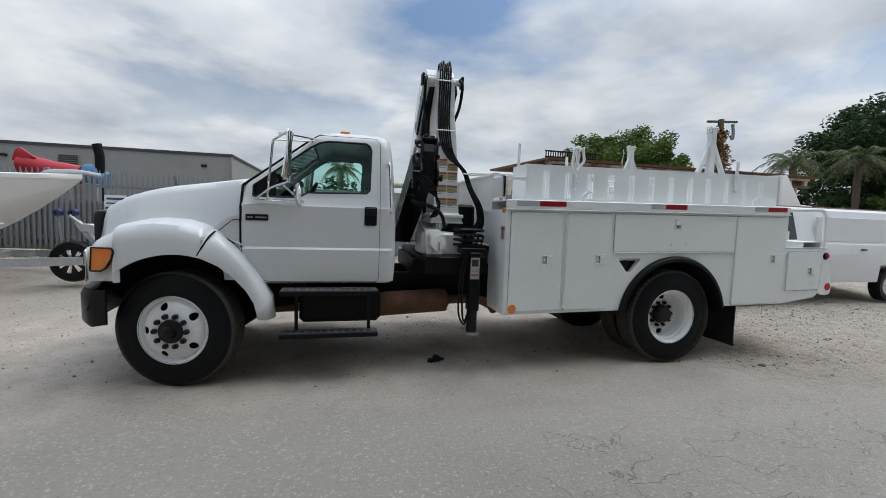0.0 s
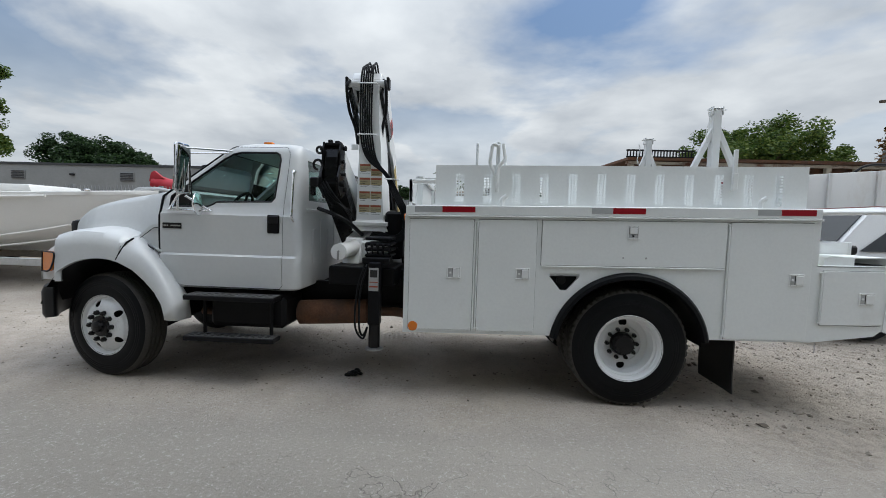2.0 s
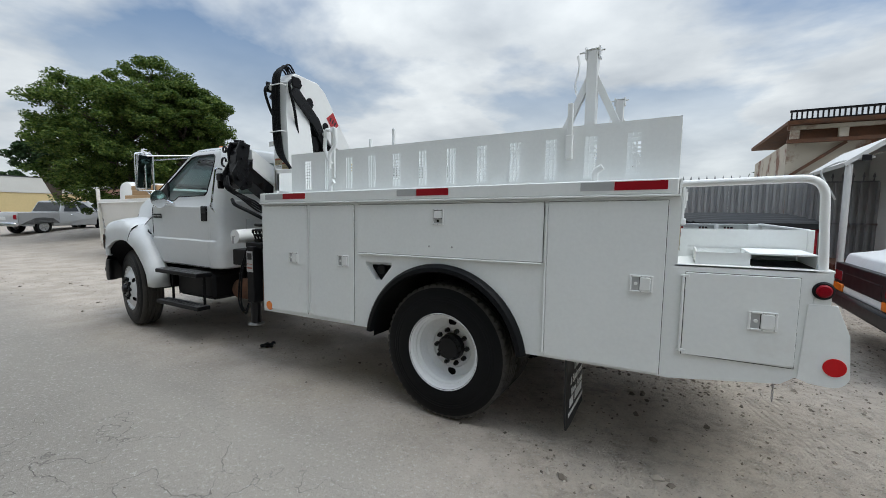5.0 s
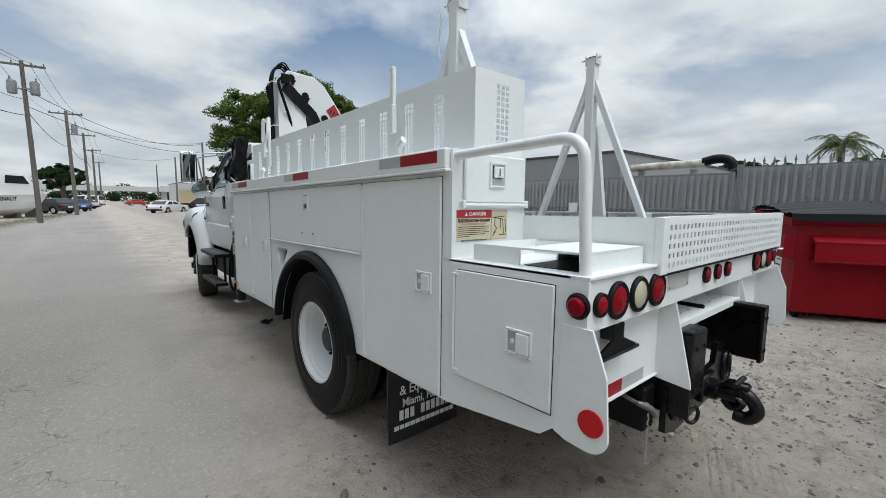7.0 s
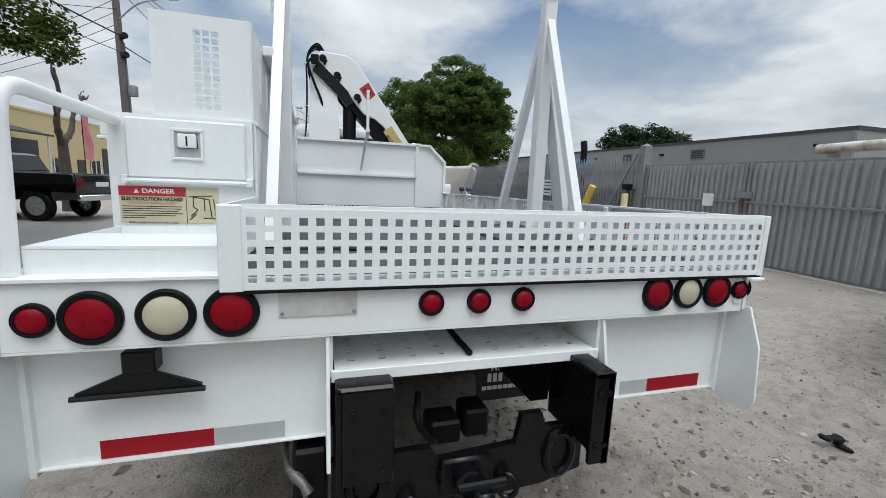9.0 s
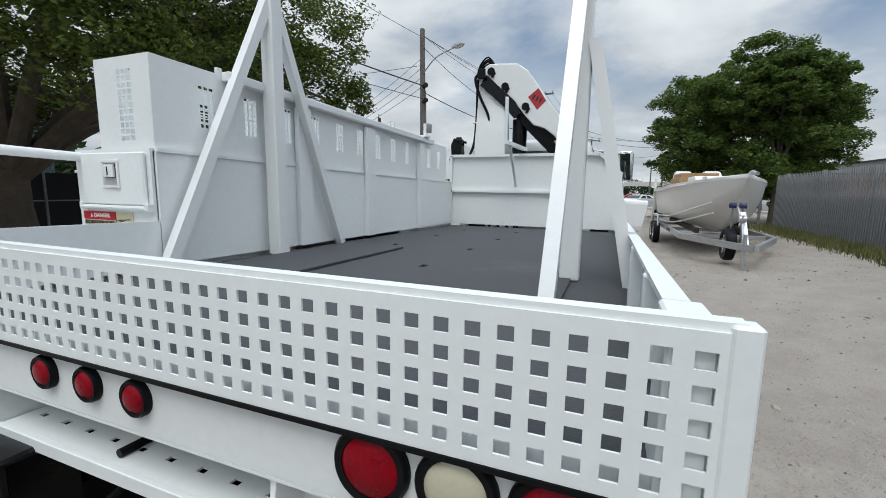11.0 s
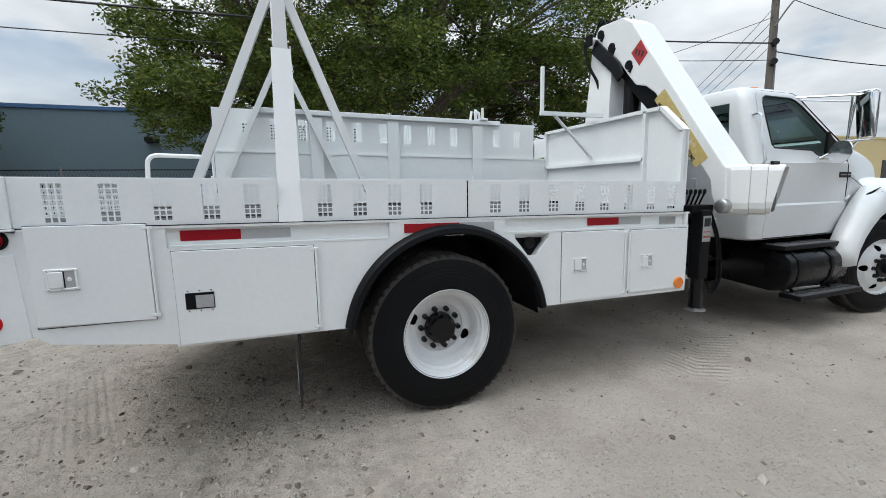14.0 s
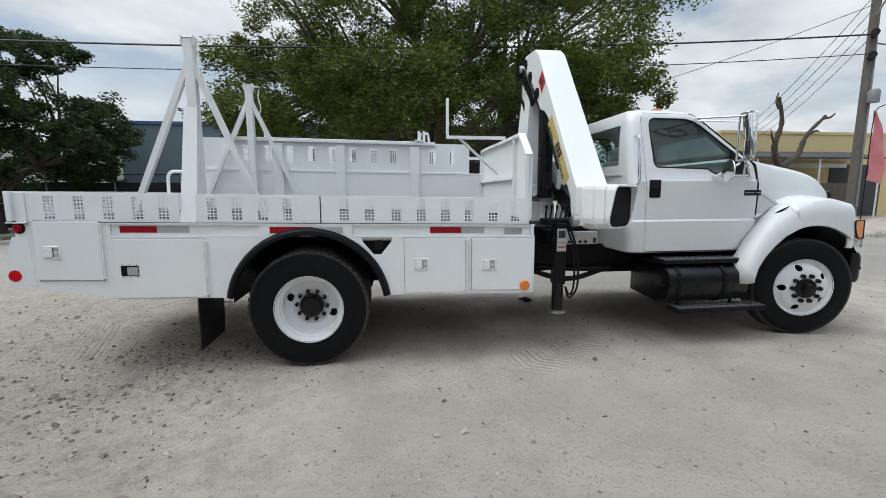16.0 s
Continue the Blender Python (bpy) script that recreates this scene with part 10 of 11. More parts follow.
def hull_rows(L, B, H, keel, n=22):
    """Sections of a planing hull from the transom at 0 to the bow at L."""
    rows = []
    for i in range(n + 1):
        t = i / n
        x = L * t
        f = 1 - max(0.0, (t - 0.45) / 0.55) ** 2.2
        bw = B / 2 * f
        sheer = H * (0.90 + 0.14 * t * t)
        k = keel + (sheer - keel) * 0.97 * max(0.0, (t - 0.62) / 0.38) ** 1.7
        chine_w, chine_z = bw * (0.86 - 0.45 * max(0, t - 0.5)), k + (sheer - k) * (0.26 + 0.16 * t)
        sec = [(0, k), (chine_w * 0.5, k + (chine_z - k) * 0.46), (chine_w, chine_z), (chine_w + 0.02 * f, chine_z + 0.03), (bw * 0.95, chine_z + (sheer - chine_z) * 0.55), (bw, sheer - 0.03), (bw + 0.03 * f, sheer - 0.03), (bw + 0.03 * f, sheer + 0.04), (bw * 0.90, sheer + 0.06)]
        rows.append([(x, -a, z) for a, z in reversed(sec)] + [(x, a, z) for a, z in sec[1:]])
    return rows


def make_boat(at, heading, L, B, H, keel, label, hullmat, deck=True):
    M = placed(at, heading)
    b = thing("boat", at, label, "boat")
    bm = bm_new()
    rows = hull_rows(L, B, H, keel)
    vs = loft(bm, rows)
    bm.faces.new(vs[0])
    bm.transform(M)
    part("hull", bm, hullmat, b)
    bm = bm_new()
    loft(bm, [[r[0], tuple((Vector(r[0]) + Vector(r[-1])) / 2 - Vector((0, 0, 0.03 if deck else 0.3))), r[-1]] for r in rows])
    bm.transform(M)
    part("deck", bm, GELCOAT, b)
    return b, M


def bpart(name, bm, mat, b, M, label=""):
    bm.transform(M)
    return part(name, bm, mat, b, label)


BZ = 0.10
# white open boat on a galvanised trailer, bow towards the truck
boat, BM_ = make_boat((-10.4, 3.85, BZ), 0, 7.25, 2.3, 1.88, 0.50, "large white open fishing boat on a galvanised trailer", GELCOAT)
bm = bm_new()
tube(bm, [(0.05, -1.18, 1.63), (2.5, -1.18, 1.66), (4.4, -1.12, 1.74), (5.6, -0.92, 1.80)], 0.025, 8)
bpart("rub_rail", bm, GELCOAT, boat, BM_)
for y in (-1.10, -0.98):
    bm = bm_new()
    tube(bm, spline([(0.0, y, 0.78 if y < -1.05 else 0.58), (3.5, y, 0.86 if y < -1.05 else 0.68), (5.2, y * 0.78, 1.08 if y < -1.05 else 0.86), (6.3, y * 0.4, 1.36 if y < -1.05 else 1.1)], 5), 0.02, 6)
    bpart("spray_rail", bm, GELCOAT, boat, BM_)
bm = bm_new()
prism(bm, [(4.1, 1.75), (5.2, 1.82), (4.7, 2.02), (4.3, 2.02)], 1, -0.3, 0.3, bevel=0.04)
bpart("hatch", bm, DARKGLASS, boat, BM_)
bm = bm_new()
lathe(bm, [(0.05, 0), (0.06, 0.03), (0.03, 0.05), (0.001, 0.05)], Matrix.Translation((6.2, -0.62, 1.93)), 12)
bpart("cleat", bm, CHROME, boat, BM_)
bm = bm_new()
tube(bm, bent([(6.3, 0.4, 1.9), (6.6, 0.2, 2.05), (7.15, 0.1, 2.06), (7.5, 0.1, 2.0)], 0.1), 0.04, 8)
bpart("anchor_roller", bm, GALV, boat, BM_)
for y in (-0.35, 0.55):
    bm = bm_new()
    prism(bm, spline([(0.1, 1.72), (0.2, 2.22), (0.6, 2.36), (1.0, 2.2), (1.12, 1.74)], 4), 1, y - 0.26, y + 0.26, bevel=0.07)
    bpart("engine_cowl", bm, GELCOAT, boat, BM_, "white outboard engine cowl")
bm = bm_new()
slab(bm, (-0.05, -1.15, 2.1), (0.25, -1.2, 0.2), 0.09, 0.06)
bpart("guide_post", bm, PIPEWHITE, boat, BM_)
crate = thing("boxes", (-8.1, 3.5, 1.95), "flattened brown cardboard boxes lying on the boat", "boxes")
for k, (x0, x1, z0, z1) in enumerate(((-9.1, -6.8, 1.84, 1.98), (-8.9, -7.0, 1.99, 2.14), (-9.2, -7.6, 2.15, 2.3))):
    bm = bm_new()
    box(bm, x0, x1, 2.9 + 0.12 * k, 4.2, z0, z1, 0.01)
    part("carton", bm, CARDBOARD, crate)
bm = bm_new()
prism(bm, [(-6.65, 1.86), (-5.35, 1.92), (-5.45, 2.14), (-6.55, 2.14)], 1, 3.2, 4.4, bevel=0.04)
tagged(part("cool_box", bm, GELCOAT), "white fibreglass box lying on the boat deck", "box")

trailer = thing("boat_trailer", (-6.5, 3.85, 0.1), "galvanised boat trailer with twin axles", "trailer")
for y in (2.85, 4.85):
    bm = bm_new()
    box(bm, -10.2, -4.4, y - 0.04, y + 0.04, BZ + 0.40, BZ + 0.55, 0.01)
    part("side_beam", bm, GALV, trailer)
    bm = bm_new()
    slab(bm, (-4.45, y, BZ + 0.475), (-2.2, 3.85 + (0.05 if y > 3.85 else -0.05), BZ + 0.475), 0.08, 0.14)
    part("drawbar", bm, GALV, trailer)
for x in (-9.6, -7.0, -4.9):
    bm = bm_new()
    box(bm, x - 0.04, x + 0.04, 2.89, 4.81, BZ + 0.42, BZ + 0.52, 0.008)
    part("crossmember", bm, GALV, trailer)
for y in (3.3, 4.4):
    bm = bm_new()
    box(bm, -10.1, -5.0, y - 0.06, y + 0.06, BZ + 0.525, BZ + 0.66, 0.01)
    part("bunk", bm, BARK, trailer)


def small_wheel(c, r, parent, nm="wheel", axis=-1):
    bm = bm_new()
    R = Matrix.Translation(c) @ Matrix.Rotation(radians(-90 * axis), 4, "X")
    lathe(bm, [(r * 0.60, 0.09), (r * 0.92, 0.10), (r, 0.06), (r, -0.08), (r * 0.9, -0.1), (r * 0.6, -0.09)], R, 26, closed=True)
    w = part(nm, bm, RUBBER, parent)
    bm = bm_new()
    lathe(bm, [(r * 0.6, 0.08), (r * 0.55, 0.05), (r * 0.2, 0.045), (r * 0.15, 0.07), (0.001, 0.07)], R, 22)
    part("rim", bm, BLACKGLOSS, w)
    for k in range(7):  # forked alloy spokes
        bm = bm_new()
        a = 2 * math.pi * k / 7
        for da in (-0.10, 0.10):
            slab(bm, R @ Vector((math.cos(a) * r * 0.1, math.sin(a) * r * 0.1, 0.07)), R @ Vector((math.cos(a + da) * r * 0.57, math.sin(a + da) * r * 0.57, 0.078)), r * 0.055, 0.03)
        part("wheel_spoke", bm, CHROME, w)
    return w


for x in (-9.0, -8.15):
    for y, ax in ((2.62, -1), (5.08, 1)):
        small_wheel((x, y, rise(x, y) + 0.34), 0.34, trailer, axis=ax)
for y0, y1 in ((2.48, 2.76), (4.94, 5.22)):
    bm = bm_new()
    tube(bm, bent([(-9.5, (y0 + y1) / 2, BZ + 0.5), (-9.35, (y0 + y1) / 2, BZ + 0.82), (-7.8, (y0 + y1) / 2, BZ + 0.82), (-7.65, (y0 + y1) / 2, BZ + 0.5)], 0.12), 0.03, 8)
    part("mudguard", bm, GALV, trailer)
small_wheel((-3.19, 3.62, 0.555), 0.365, trailer, "spare_wheel")
bm = bm_new()
slab(bm, (-2.75, 3.85, BZ + 0.45), (-3.25, 3.85, BZ + 1.15), 0.10, 0.08)
part("winch_post", bm, GALV, trailer)
DARKBLUE = material("dark_blue_roller_plastic", (0.020, 0.028, 0.11), 0.45, vary=0.15, scale=8)
for x, y in ((-3.46, 3.70), (-3.31, 3.86)):
    bm = bm_new()
    lathe(bm, [(0.030, -0.07), (0.065, -0.06), (0.052, 0), (0.065, 0.06), (0.030, 0.07)], Matrix.Translation((x, y, 1.41)) @ Matrix.Rotation(radians(90), 4, "X"), 16, closed=True)
    part("bow_roller", bm, DARKBLUE, trailer, "dark blue bow roller")
    bm = bm_new()
    tube(bm, [(x, y, 1.36), (x + 0.06, y, BZ + 0.5)], 0.018, 6)
    part("roller_stay", bm, FENCEPOST, trailer)
bm = bm_new()
tube(bm, [(-3.33, 3.78, 1.36), (-2.95, 3.80, 1.02), (-2.75, 3.80, BZ + 0.5)], 0.026, 8)
tube(bm, bent([(-2.95, 3.74, 1.04), (-2.80, 3.70, 0.98), (-2.62, 3.70, 1.05), (-2.60, 3.70, 1.22)], 0.04), 0.014, 6)
part("winch_arm", bm, GALV, trailer)
bm = bm_new()
box(bm, -3.14, -2.94, 3.74, 3.86, 1.06, 1.22, 0.02)
disc(bm, (-2.98, 3.72, 1.13), (0, 1, 0), 0.075, 0.15, 14)
part("winch", bm, GALV, trailer, "grey hand winch")
bm = bm_new()
tube(bm, [(-2.35, 3.72, rise(-2.35, 3.72)), (-2.35, 3.72, BZ + 0.75)], 0.04, 10)
part("jockey_stand", bm, GALV, trailer)
bm = bm_new()
box(bm, -6.9, -6.2, 2.798, 2.806, BZ + 0.43, BZ + 0.52)
part("number_bar", bm, NAVY, trailer)

# boats across the street
b2, M2 = make_boat((-26.6, -9.0, 0.30), 172, 6.6, 2.3, 1.35, 0.0, "teal and white open boat on a trailer", TEALPAINT)
bm = bm_new()
prism(bm, [(2.3, 1.3), (3.4, 1.3), (3.2, 2.2), (2.6, 2.3)], 1, -0.45, 0.45, bevel=0.05)
bpart("console", bm, GELCOAT, b2, M2)
bm = bm_new()
box(bm, 1.6, 3.9, -0.9, 0.9, 3.0, 3.08, 0.03)
bpart("canopy", bm, GELCOAT, b2, M2)
for x in (1.8, 3.6):
    for y in (-0.7, 0.7):
        bm = bm_new()
        tube(bm, [(x, y, 1.2), (x, y * 0.95, 3.0)], 0.025, 6)
        bpart("canopy_post", bm, CHROME, b2, M2)
bm = bm_new()
for x in (1.0, 4.6):
    box(bm, x - 0.08, x + 0.08, -0.9, 0.9, -0.36, 0.25)
box(bm, 0.5, 6.9, -0.1, 0.1, -0.2, -0.05)
bpart("trailer_frame", bm, GALV, b2, M2)
b3, M3 = make_boat((-36.0, -9.4, 0.15), 147, 8.2, 2.8, 1.75, 0.0, "white cabin cruiser boat standing on blocks", GELCOAT)
bm = bm_new()
prism(bm, [(2.2, 1.6), (6.6, 1.75), (5.4, 2.55), (4.6, 3.3), (2.6, 3.35)], 1, -1.05, 1.05, bevel=0.06)
bpart("cabin", bm, GELCOAT, b3, M3)
for y in (-1.06, 1.06):
    bm = bm_new()
    prism(bm, [(2.8, 2.5), (5.0, 2.5), (4.5, 3.1), (2.9, 3.1)], 1, y - 0.01, y + 0.01)
    bpart("cabin_window", bm, DARKGLASS, b3, M3)
for x in (1.2, 4.5, 6.5):
    bm = bm_new()
    box(bm, x - 0.2, x + 0.2, -0.5, 0.5, -0.22, 0.4)
    bpart("block", bm, FENCEPOST, b3, M3)

o = M3 @ Vector((1.9, -1.45, 1.30))
lettering("lettering", "JAGERNAUT", 0.42, facing(o, M3.to_3x3() @ Vector((1, 0, 0)), (0, 0, 1)), INK, b3, 0.012, 1.15)

# ---- vehicles along the street ----
pick = make_vehicle("pickup_truck", (-7.32, -6.95, -0.05), -104, "lifted black pickup truck with large chrome wheels", "pickup", PAINTBLACK, 5.7, 1.98, (1.25, 4.65), 0.46, 0.62, 1.42, 1.38, 2.0, (2.35, 2.6, 3.7, 4.35), nose=0.95, bed=(0.02, 2.25), trim=CHROME)
make_vehicle("sedan", (-19.3, -7.2, -0.05), -115, "dark grey sedan parked off the road", "car", PAINTDARK, 4.8, 1.85, (1.05, 3.85), 0.34, 0.28, 0.95, 0.92, 1.42, (0.55, 1.35, 2.6, 3.55), nose=0.55)
make_vehicle("sedan", (-47.2, 3.2, -0.03), 140, "white sedan parked beside the road", "car", PAINTWHITE, 4.8, 1.8, (1.05, 3.85), 0.33, 0.28, 0.95, 0.92, 1.42, (0.55, 1.35, 2.6, 3.55), nose=0.55)
make_vehicle("pickup_truck", (-22.2, 3.3, rise(-22, 4.2)), 110, "silver pickup truck parked by the boats", "pickup", PAINTSILVER, 5.4, 1.9, (1.2, 4.4), 0.38, 0.40, 1.10, 1.10, 1.72, (2.0, 2.3, 3.5, 4.15), nose=0.75, bed=(0.02, 1.95), trim=CHROME)
make_vehicle("sport_utility", (-54.5, 11.5, 0.0), -105, "dark parked sport utility car", "car", PAINTBLACK, 4.8, 1.9, (1.0, 3.8), 0.38, 0.35, 1.08, 1.05, 1.75, (0.15, 0.4, 2.7, 3.5), nose=0.7)
make_vehicle("sport_utility", (-28.0, 11.6, 0.2), -100, "silver parked sport utility car", "car", PAINTSILVER, 4.7, 1.85, (1.0, 3.7), 0.36, 0.33, 1.05, 1.02, 1.70, (0.15, 0.4, 2.6, 3.4), nose=0.68)
make_vehicle("sport_utility", (-49.0, -3.6, -0.05), -135, "dark parked car beside the boats", "car", PAINTBLACK, 4.7, 1.85, (1.0, 3.7), 0.36, 0.3, 1.0, 0.98, 1.55, (0.3, 0.8, 2.6, 3.4), nose=0.6)
make_vehicle("hatchback", (-58.0, -2.6, -0.05), -140, "blue car parked beside the road", "car", car_paint("blue_car_paint", (0.03, 0.08, 0.25)), 4.2, 1.8, (0.8, 3.4), 0.33, 0.28, 0.95, 0.92, 1.5, (0.2, 0.5, 2.3, 3.1), nose=0.55)
make_vehicle("sedan", (-74.0, -1.2, -0.05), -130, "silver car parked beside the road", "car", PAINTSILVER, 4.6, 1.8, (1.0, 3.7), 0.33, 0.28, 0.95, 0.92, 1.42, (0.55, 1.3, 2.5, 3.4), nose=0.55)
make_vehicle("sedan", (-112.0, 4.5, -0.05), 100, "red car parked far down the street", "car", PAINTRED, 4.6, 1.8, (1.0, 3.7), 0.33, 0.28, 0.95, 0.92, 1.42, (0.55, 1.3, 2.5, 3.4), nose=0.55)
make_vehicle("van", (-92.0, 0.0, -0.05), -120, "white van parked far down the street", "van", PAINTWHITE, 5.2, 1.9, (1.0, 4.1), 0.35, 0.35, 1.2, 1.15, 2.1, (0.1, 0.2, 3.9, 4.7), nose=0.7)

# ---- utility poles and wires ----
POLEWOOD = material("weathered_grey_pole_wood", (0.135, 0.12, 0.105), 0.95, vary=0.25, scale=3, fine=30, bump=0.006, stretch=(1, 1, 0.15))
WIRE = material("black_cable", (0.015, 0.015, 0.016), 0.6, vary=0.1)


def make_pole(base, top, r, label, arm=None, cans=0):
    p = thing("utility_pole", base, label, "pole", "street poles")
    bm = bm_new()
    tube(bm, [Vector(base) - Vector((0, 0, 0.1)), top], r, 10, radii=[r, r * 0.7])
    part("shaft", bm, POLEWOOD, p)
    t = Vector(top)
    if arm:
        bm = bm_new()
        slab(bm, t + Vector((-arm[0], -arm[1], -0.25)), t + Vector((arm[0], arm[1], -0.25)), 0.10, 0.12)
        cross = part("crossarm", bm, POLEWOOD, p)
        for k in (-0.92, -0.4, 0.4, 0.92):
            bm = bm_new()
            lathe(bm, [(0.03, 0), (0.05, 0.06), (0.03, 0.1), (0.05, 0.14), (0.02, 0.18)], Matrix.Translation(t + Vector((arm[0] * k, arm[1] * k, -0.19))), 8)
            part("insulator", bm, FENCEPOST, cross)
    for k in range(cans):
        s = -1 if k else 1
        c = t + Vector((0.12 * s, 0.52 * s, -2.0))
        bm = bm_new()
        lathe(bm, [(0.20, 0), (0.24, 0.04), (0.24, 0.72), (0.20, 0.80), (0.05, 0.84)], Matrix.Translation(c), 14)
        can = part("transformer", bm, FENCEPOST, p)
        bm = bm_new()
        lathe(bm, [(0.03, 0), (0.06, 0.07), (0.03, 0.12), (0.05, 0.18), (0.015, 0.25)], Matrix.Translation(c + Vector((0, 0.08 * s, 0.83))), 8)
        part("bushing", bm, FENCEPOST, can)
        bm = bm_new()
        box(bm, c.x - 0.04, c.x + 0.04, min(c.y, t.y), max(c.y, t.y), c.z + 0.3, c.z + 0.38)
        part("bracket", bm, FENCEPOST, p)
    return p


near = make_pole((-11.3, -7.5, -0.05), (-11.75, -7.85, 9.3), 0.17, "leaning weathered wooden pole with a street lamp arm")
bm = bm_new()
tube(bm, spline([(-11.62, -7.75, 7.2), (-11.2, -6.9, 7.75), (-10.6, -5.8, 7.9)], 6), 0.03, 8)
part("lamp_arm", bm, GALV, near)
bm = bm_new()
prism(bm, spline([(0, -0.02), (0.12, -0.10), (0.5, -0.12), (0.66, -0.05), (0.5, 0.06), (0.1, 0.05)], 3), 1, -0.13, 0.13, bevel=0.03)
bm.transform(facing((-10.62, -5.84, 7.9), (0.45, 0.85, 0.0), (0, 0, 1)) @ Matrix.Rotation(radians(90), 4, "X") @ Matrix.Rotation(0, 4, "Z"))
part("lamp_head", bm, GALV, near, "grey street lamp head")
for z in (5.9, 6.6):
    bm = bm_new()
    tube(bm, [(-11.5, -7.62, z), (-11.35, -7.45, z + 0.02)], 0.12, 8)
    part("cable_clamp", bm, PLASTIC, near)
bm = bm_new()
tube(bm, [(-11.3, -7.33, 1.0), (-11.62, -7.6, 6.4)], 0.03, 6)
part("conduit", bm, FENCEPOST, near)
bm = bm_new()
lathe(bm, [(0.16, 0), (0.17, 0.35), (0.12, 0.42)], Matrix.Translation((-11.45, -7.35, 4.4)), 10)
part("meter_box", bm, FENCEPOST, near)
make_pole((-29, -4.7, -0.05), (-29.2, -4.9, 9.9), 0.15, "wooden pole with two transformer cans and a crossarm", (0.15, 1.1), 2)
make_pole((-45, -3.1, -0.05), (-45.4, -3.3, 9.6), 0.17, "wooden street pole with crossarm", (0.2, 1.2), 1)
make_pole((-62, -2.0, -0.05), (-62, -2.1, 9.6), 0.17, "wooden street pole with crossarm", (0.2, 1.2))
make_pole((-82, -1.0, -0.05), (-82, -1.0, 9.5), 0.17, "wooden street pole far down the street", (0.2, 1.1))
make_pole((-112, 0.4, -0.05), (-112, 0.4, 9.5), 0.17, "wooden street pole far down the street", (0.2, 1.1))
make_pole((-33.0, -5.0, -0.05), (-33.0, -5.0, 5.6), 0.14, "short bare wooden pole")
make_pole((-54, 9.5, 0.0), (-54, 9.5, 8.8), 0.15, "slim wooden pole across the street")
make_pole((-72, 9.0, 0.0), (-72, 9.0, 8.2), 0.15, "slim wooden pole across the street")
make_pole((-95, 9.0, 0.0), (-95, 9.0, 8.4), 0.15, "slim wooden pole across the street")
make_pole((34, -9.5, -0.05), (34, -9.5, 9.2), 0.17, "wooden street pole by the white building", (0.2, 1.1))


def wire(a, b, sag, r=0.012):
    a, b = Vector(a), Vector(b)
    bm = bm_new()
    n_ = 26
    tube(bm, [a.lerp(b, k / n_) - Vector((0, 0, sag * 4 * (k / n_) * (1 - k / n_))) for k in range(n_ + 1)], r, 5)
    tagged(part("overhead_wire", bm, WIRE), "black overhead cable strung between street poles", "cable", "street wires")


tops = [(34, -9.5, 9.0), (-11.7, -7.8, 9.0), (-29.2, -4.9, 9.65), (-45.4, -3.3, 9.35), (-62, -2.1, 9.35), (-82, -1.0, 9.25), (-112, 0.4, 9.25)]
for a, b in zip(tops[1:], tops[2:]):
    for dy in (-1.0, 0.42, 1.0):
        wire((a[0], a[1] + dy * (0 if a[0] > -12 else 1), a[2]), (b[0], b[1] + dy, b[2]), 0.5, 0.011)
    wire((a[0], a[1], a[2] - 2.6), (b[0], b[1], b[2] - 3.0), 0.5, 0.022)
wire((34, -9.5, 8.9), (-11.7, -7.8, 8.9), 1.0, 0.011)
wire((34, -9.5, 6.6), (-11.5, -7.6, 6.6), 0.9, 0.028)
wire((34, -9.5, 6.1), (-11.5, -7.6, 6.0), 1.0, 0.014)
wire((-11.6, -7.7, 8.4), (-29.1, -4.8, 7.6), 0.9, 0.014)
wire((-29.2, -4.8, 8.2), (-54, 9.5, 8.6), 1.3, 0.02)
wire((-29.2, -4.8, 7.2), (-54, 9.5, 7.6), 0.9, 0.02)
wire((-45.4, -3.3, 8.4), (-54, 9.5, 8.7), 0.7, 0.02)
wire((-62, -2.1, 7.6), (-72, 9.0, 8.0), 0.7, 0.02)
for k in range(4):
    wire((-11.6, -7.7, 8.0 - 0.45 * k), (-16.5 - 0.5 * k, -18.4, 4.9), 0.3, 0.011)
wire((-11.6, -7.7, 7.6), (-1.0, -19.0, 5.1), 0.4, 0.011)

# feather banner
PINK = material("faded_pink_banner", (0.62, 0.22, 0.24), 0.8, vary=0.25, scale=1.2)
flag = thing("banner_flag", (-16.9, -11.5, -0.05), "faded pink and white feather banner on a pole", "banner")
bm = bm_new()
tube(bm, spline([(-16.9, -11.5, -0.1), (-16.9, -11.5, 3.0), (-16.95, -11.5, 4.9), (-17.4, -11.5, 5.3)], 6), 0.02, 6)
part("pole", bm, BLACK, flag)
bm = bm_new()
rows = []
for k in range(12):
    z = 2.0 + 0.28 * k
    wv_ = 0.8 * (1 - (k / 11) ** 3) + 0.05
    rows.append([(-16.92 - wv_ * q / 5, -11.5 + 0.05 * math.sin(q + k), z - 0.15 * q / 5) for q in range(6)])
loft(bm, rows)
loft(bm, [[(x, y + 0.01, z) for x, y, z in r] for r in rows])
part("cloth", bm, PINK, flag)

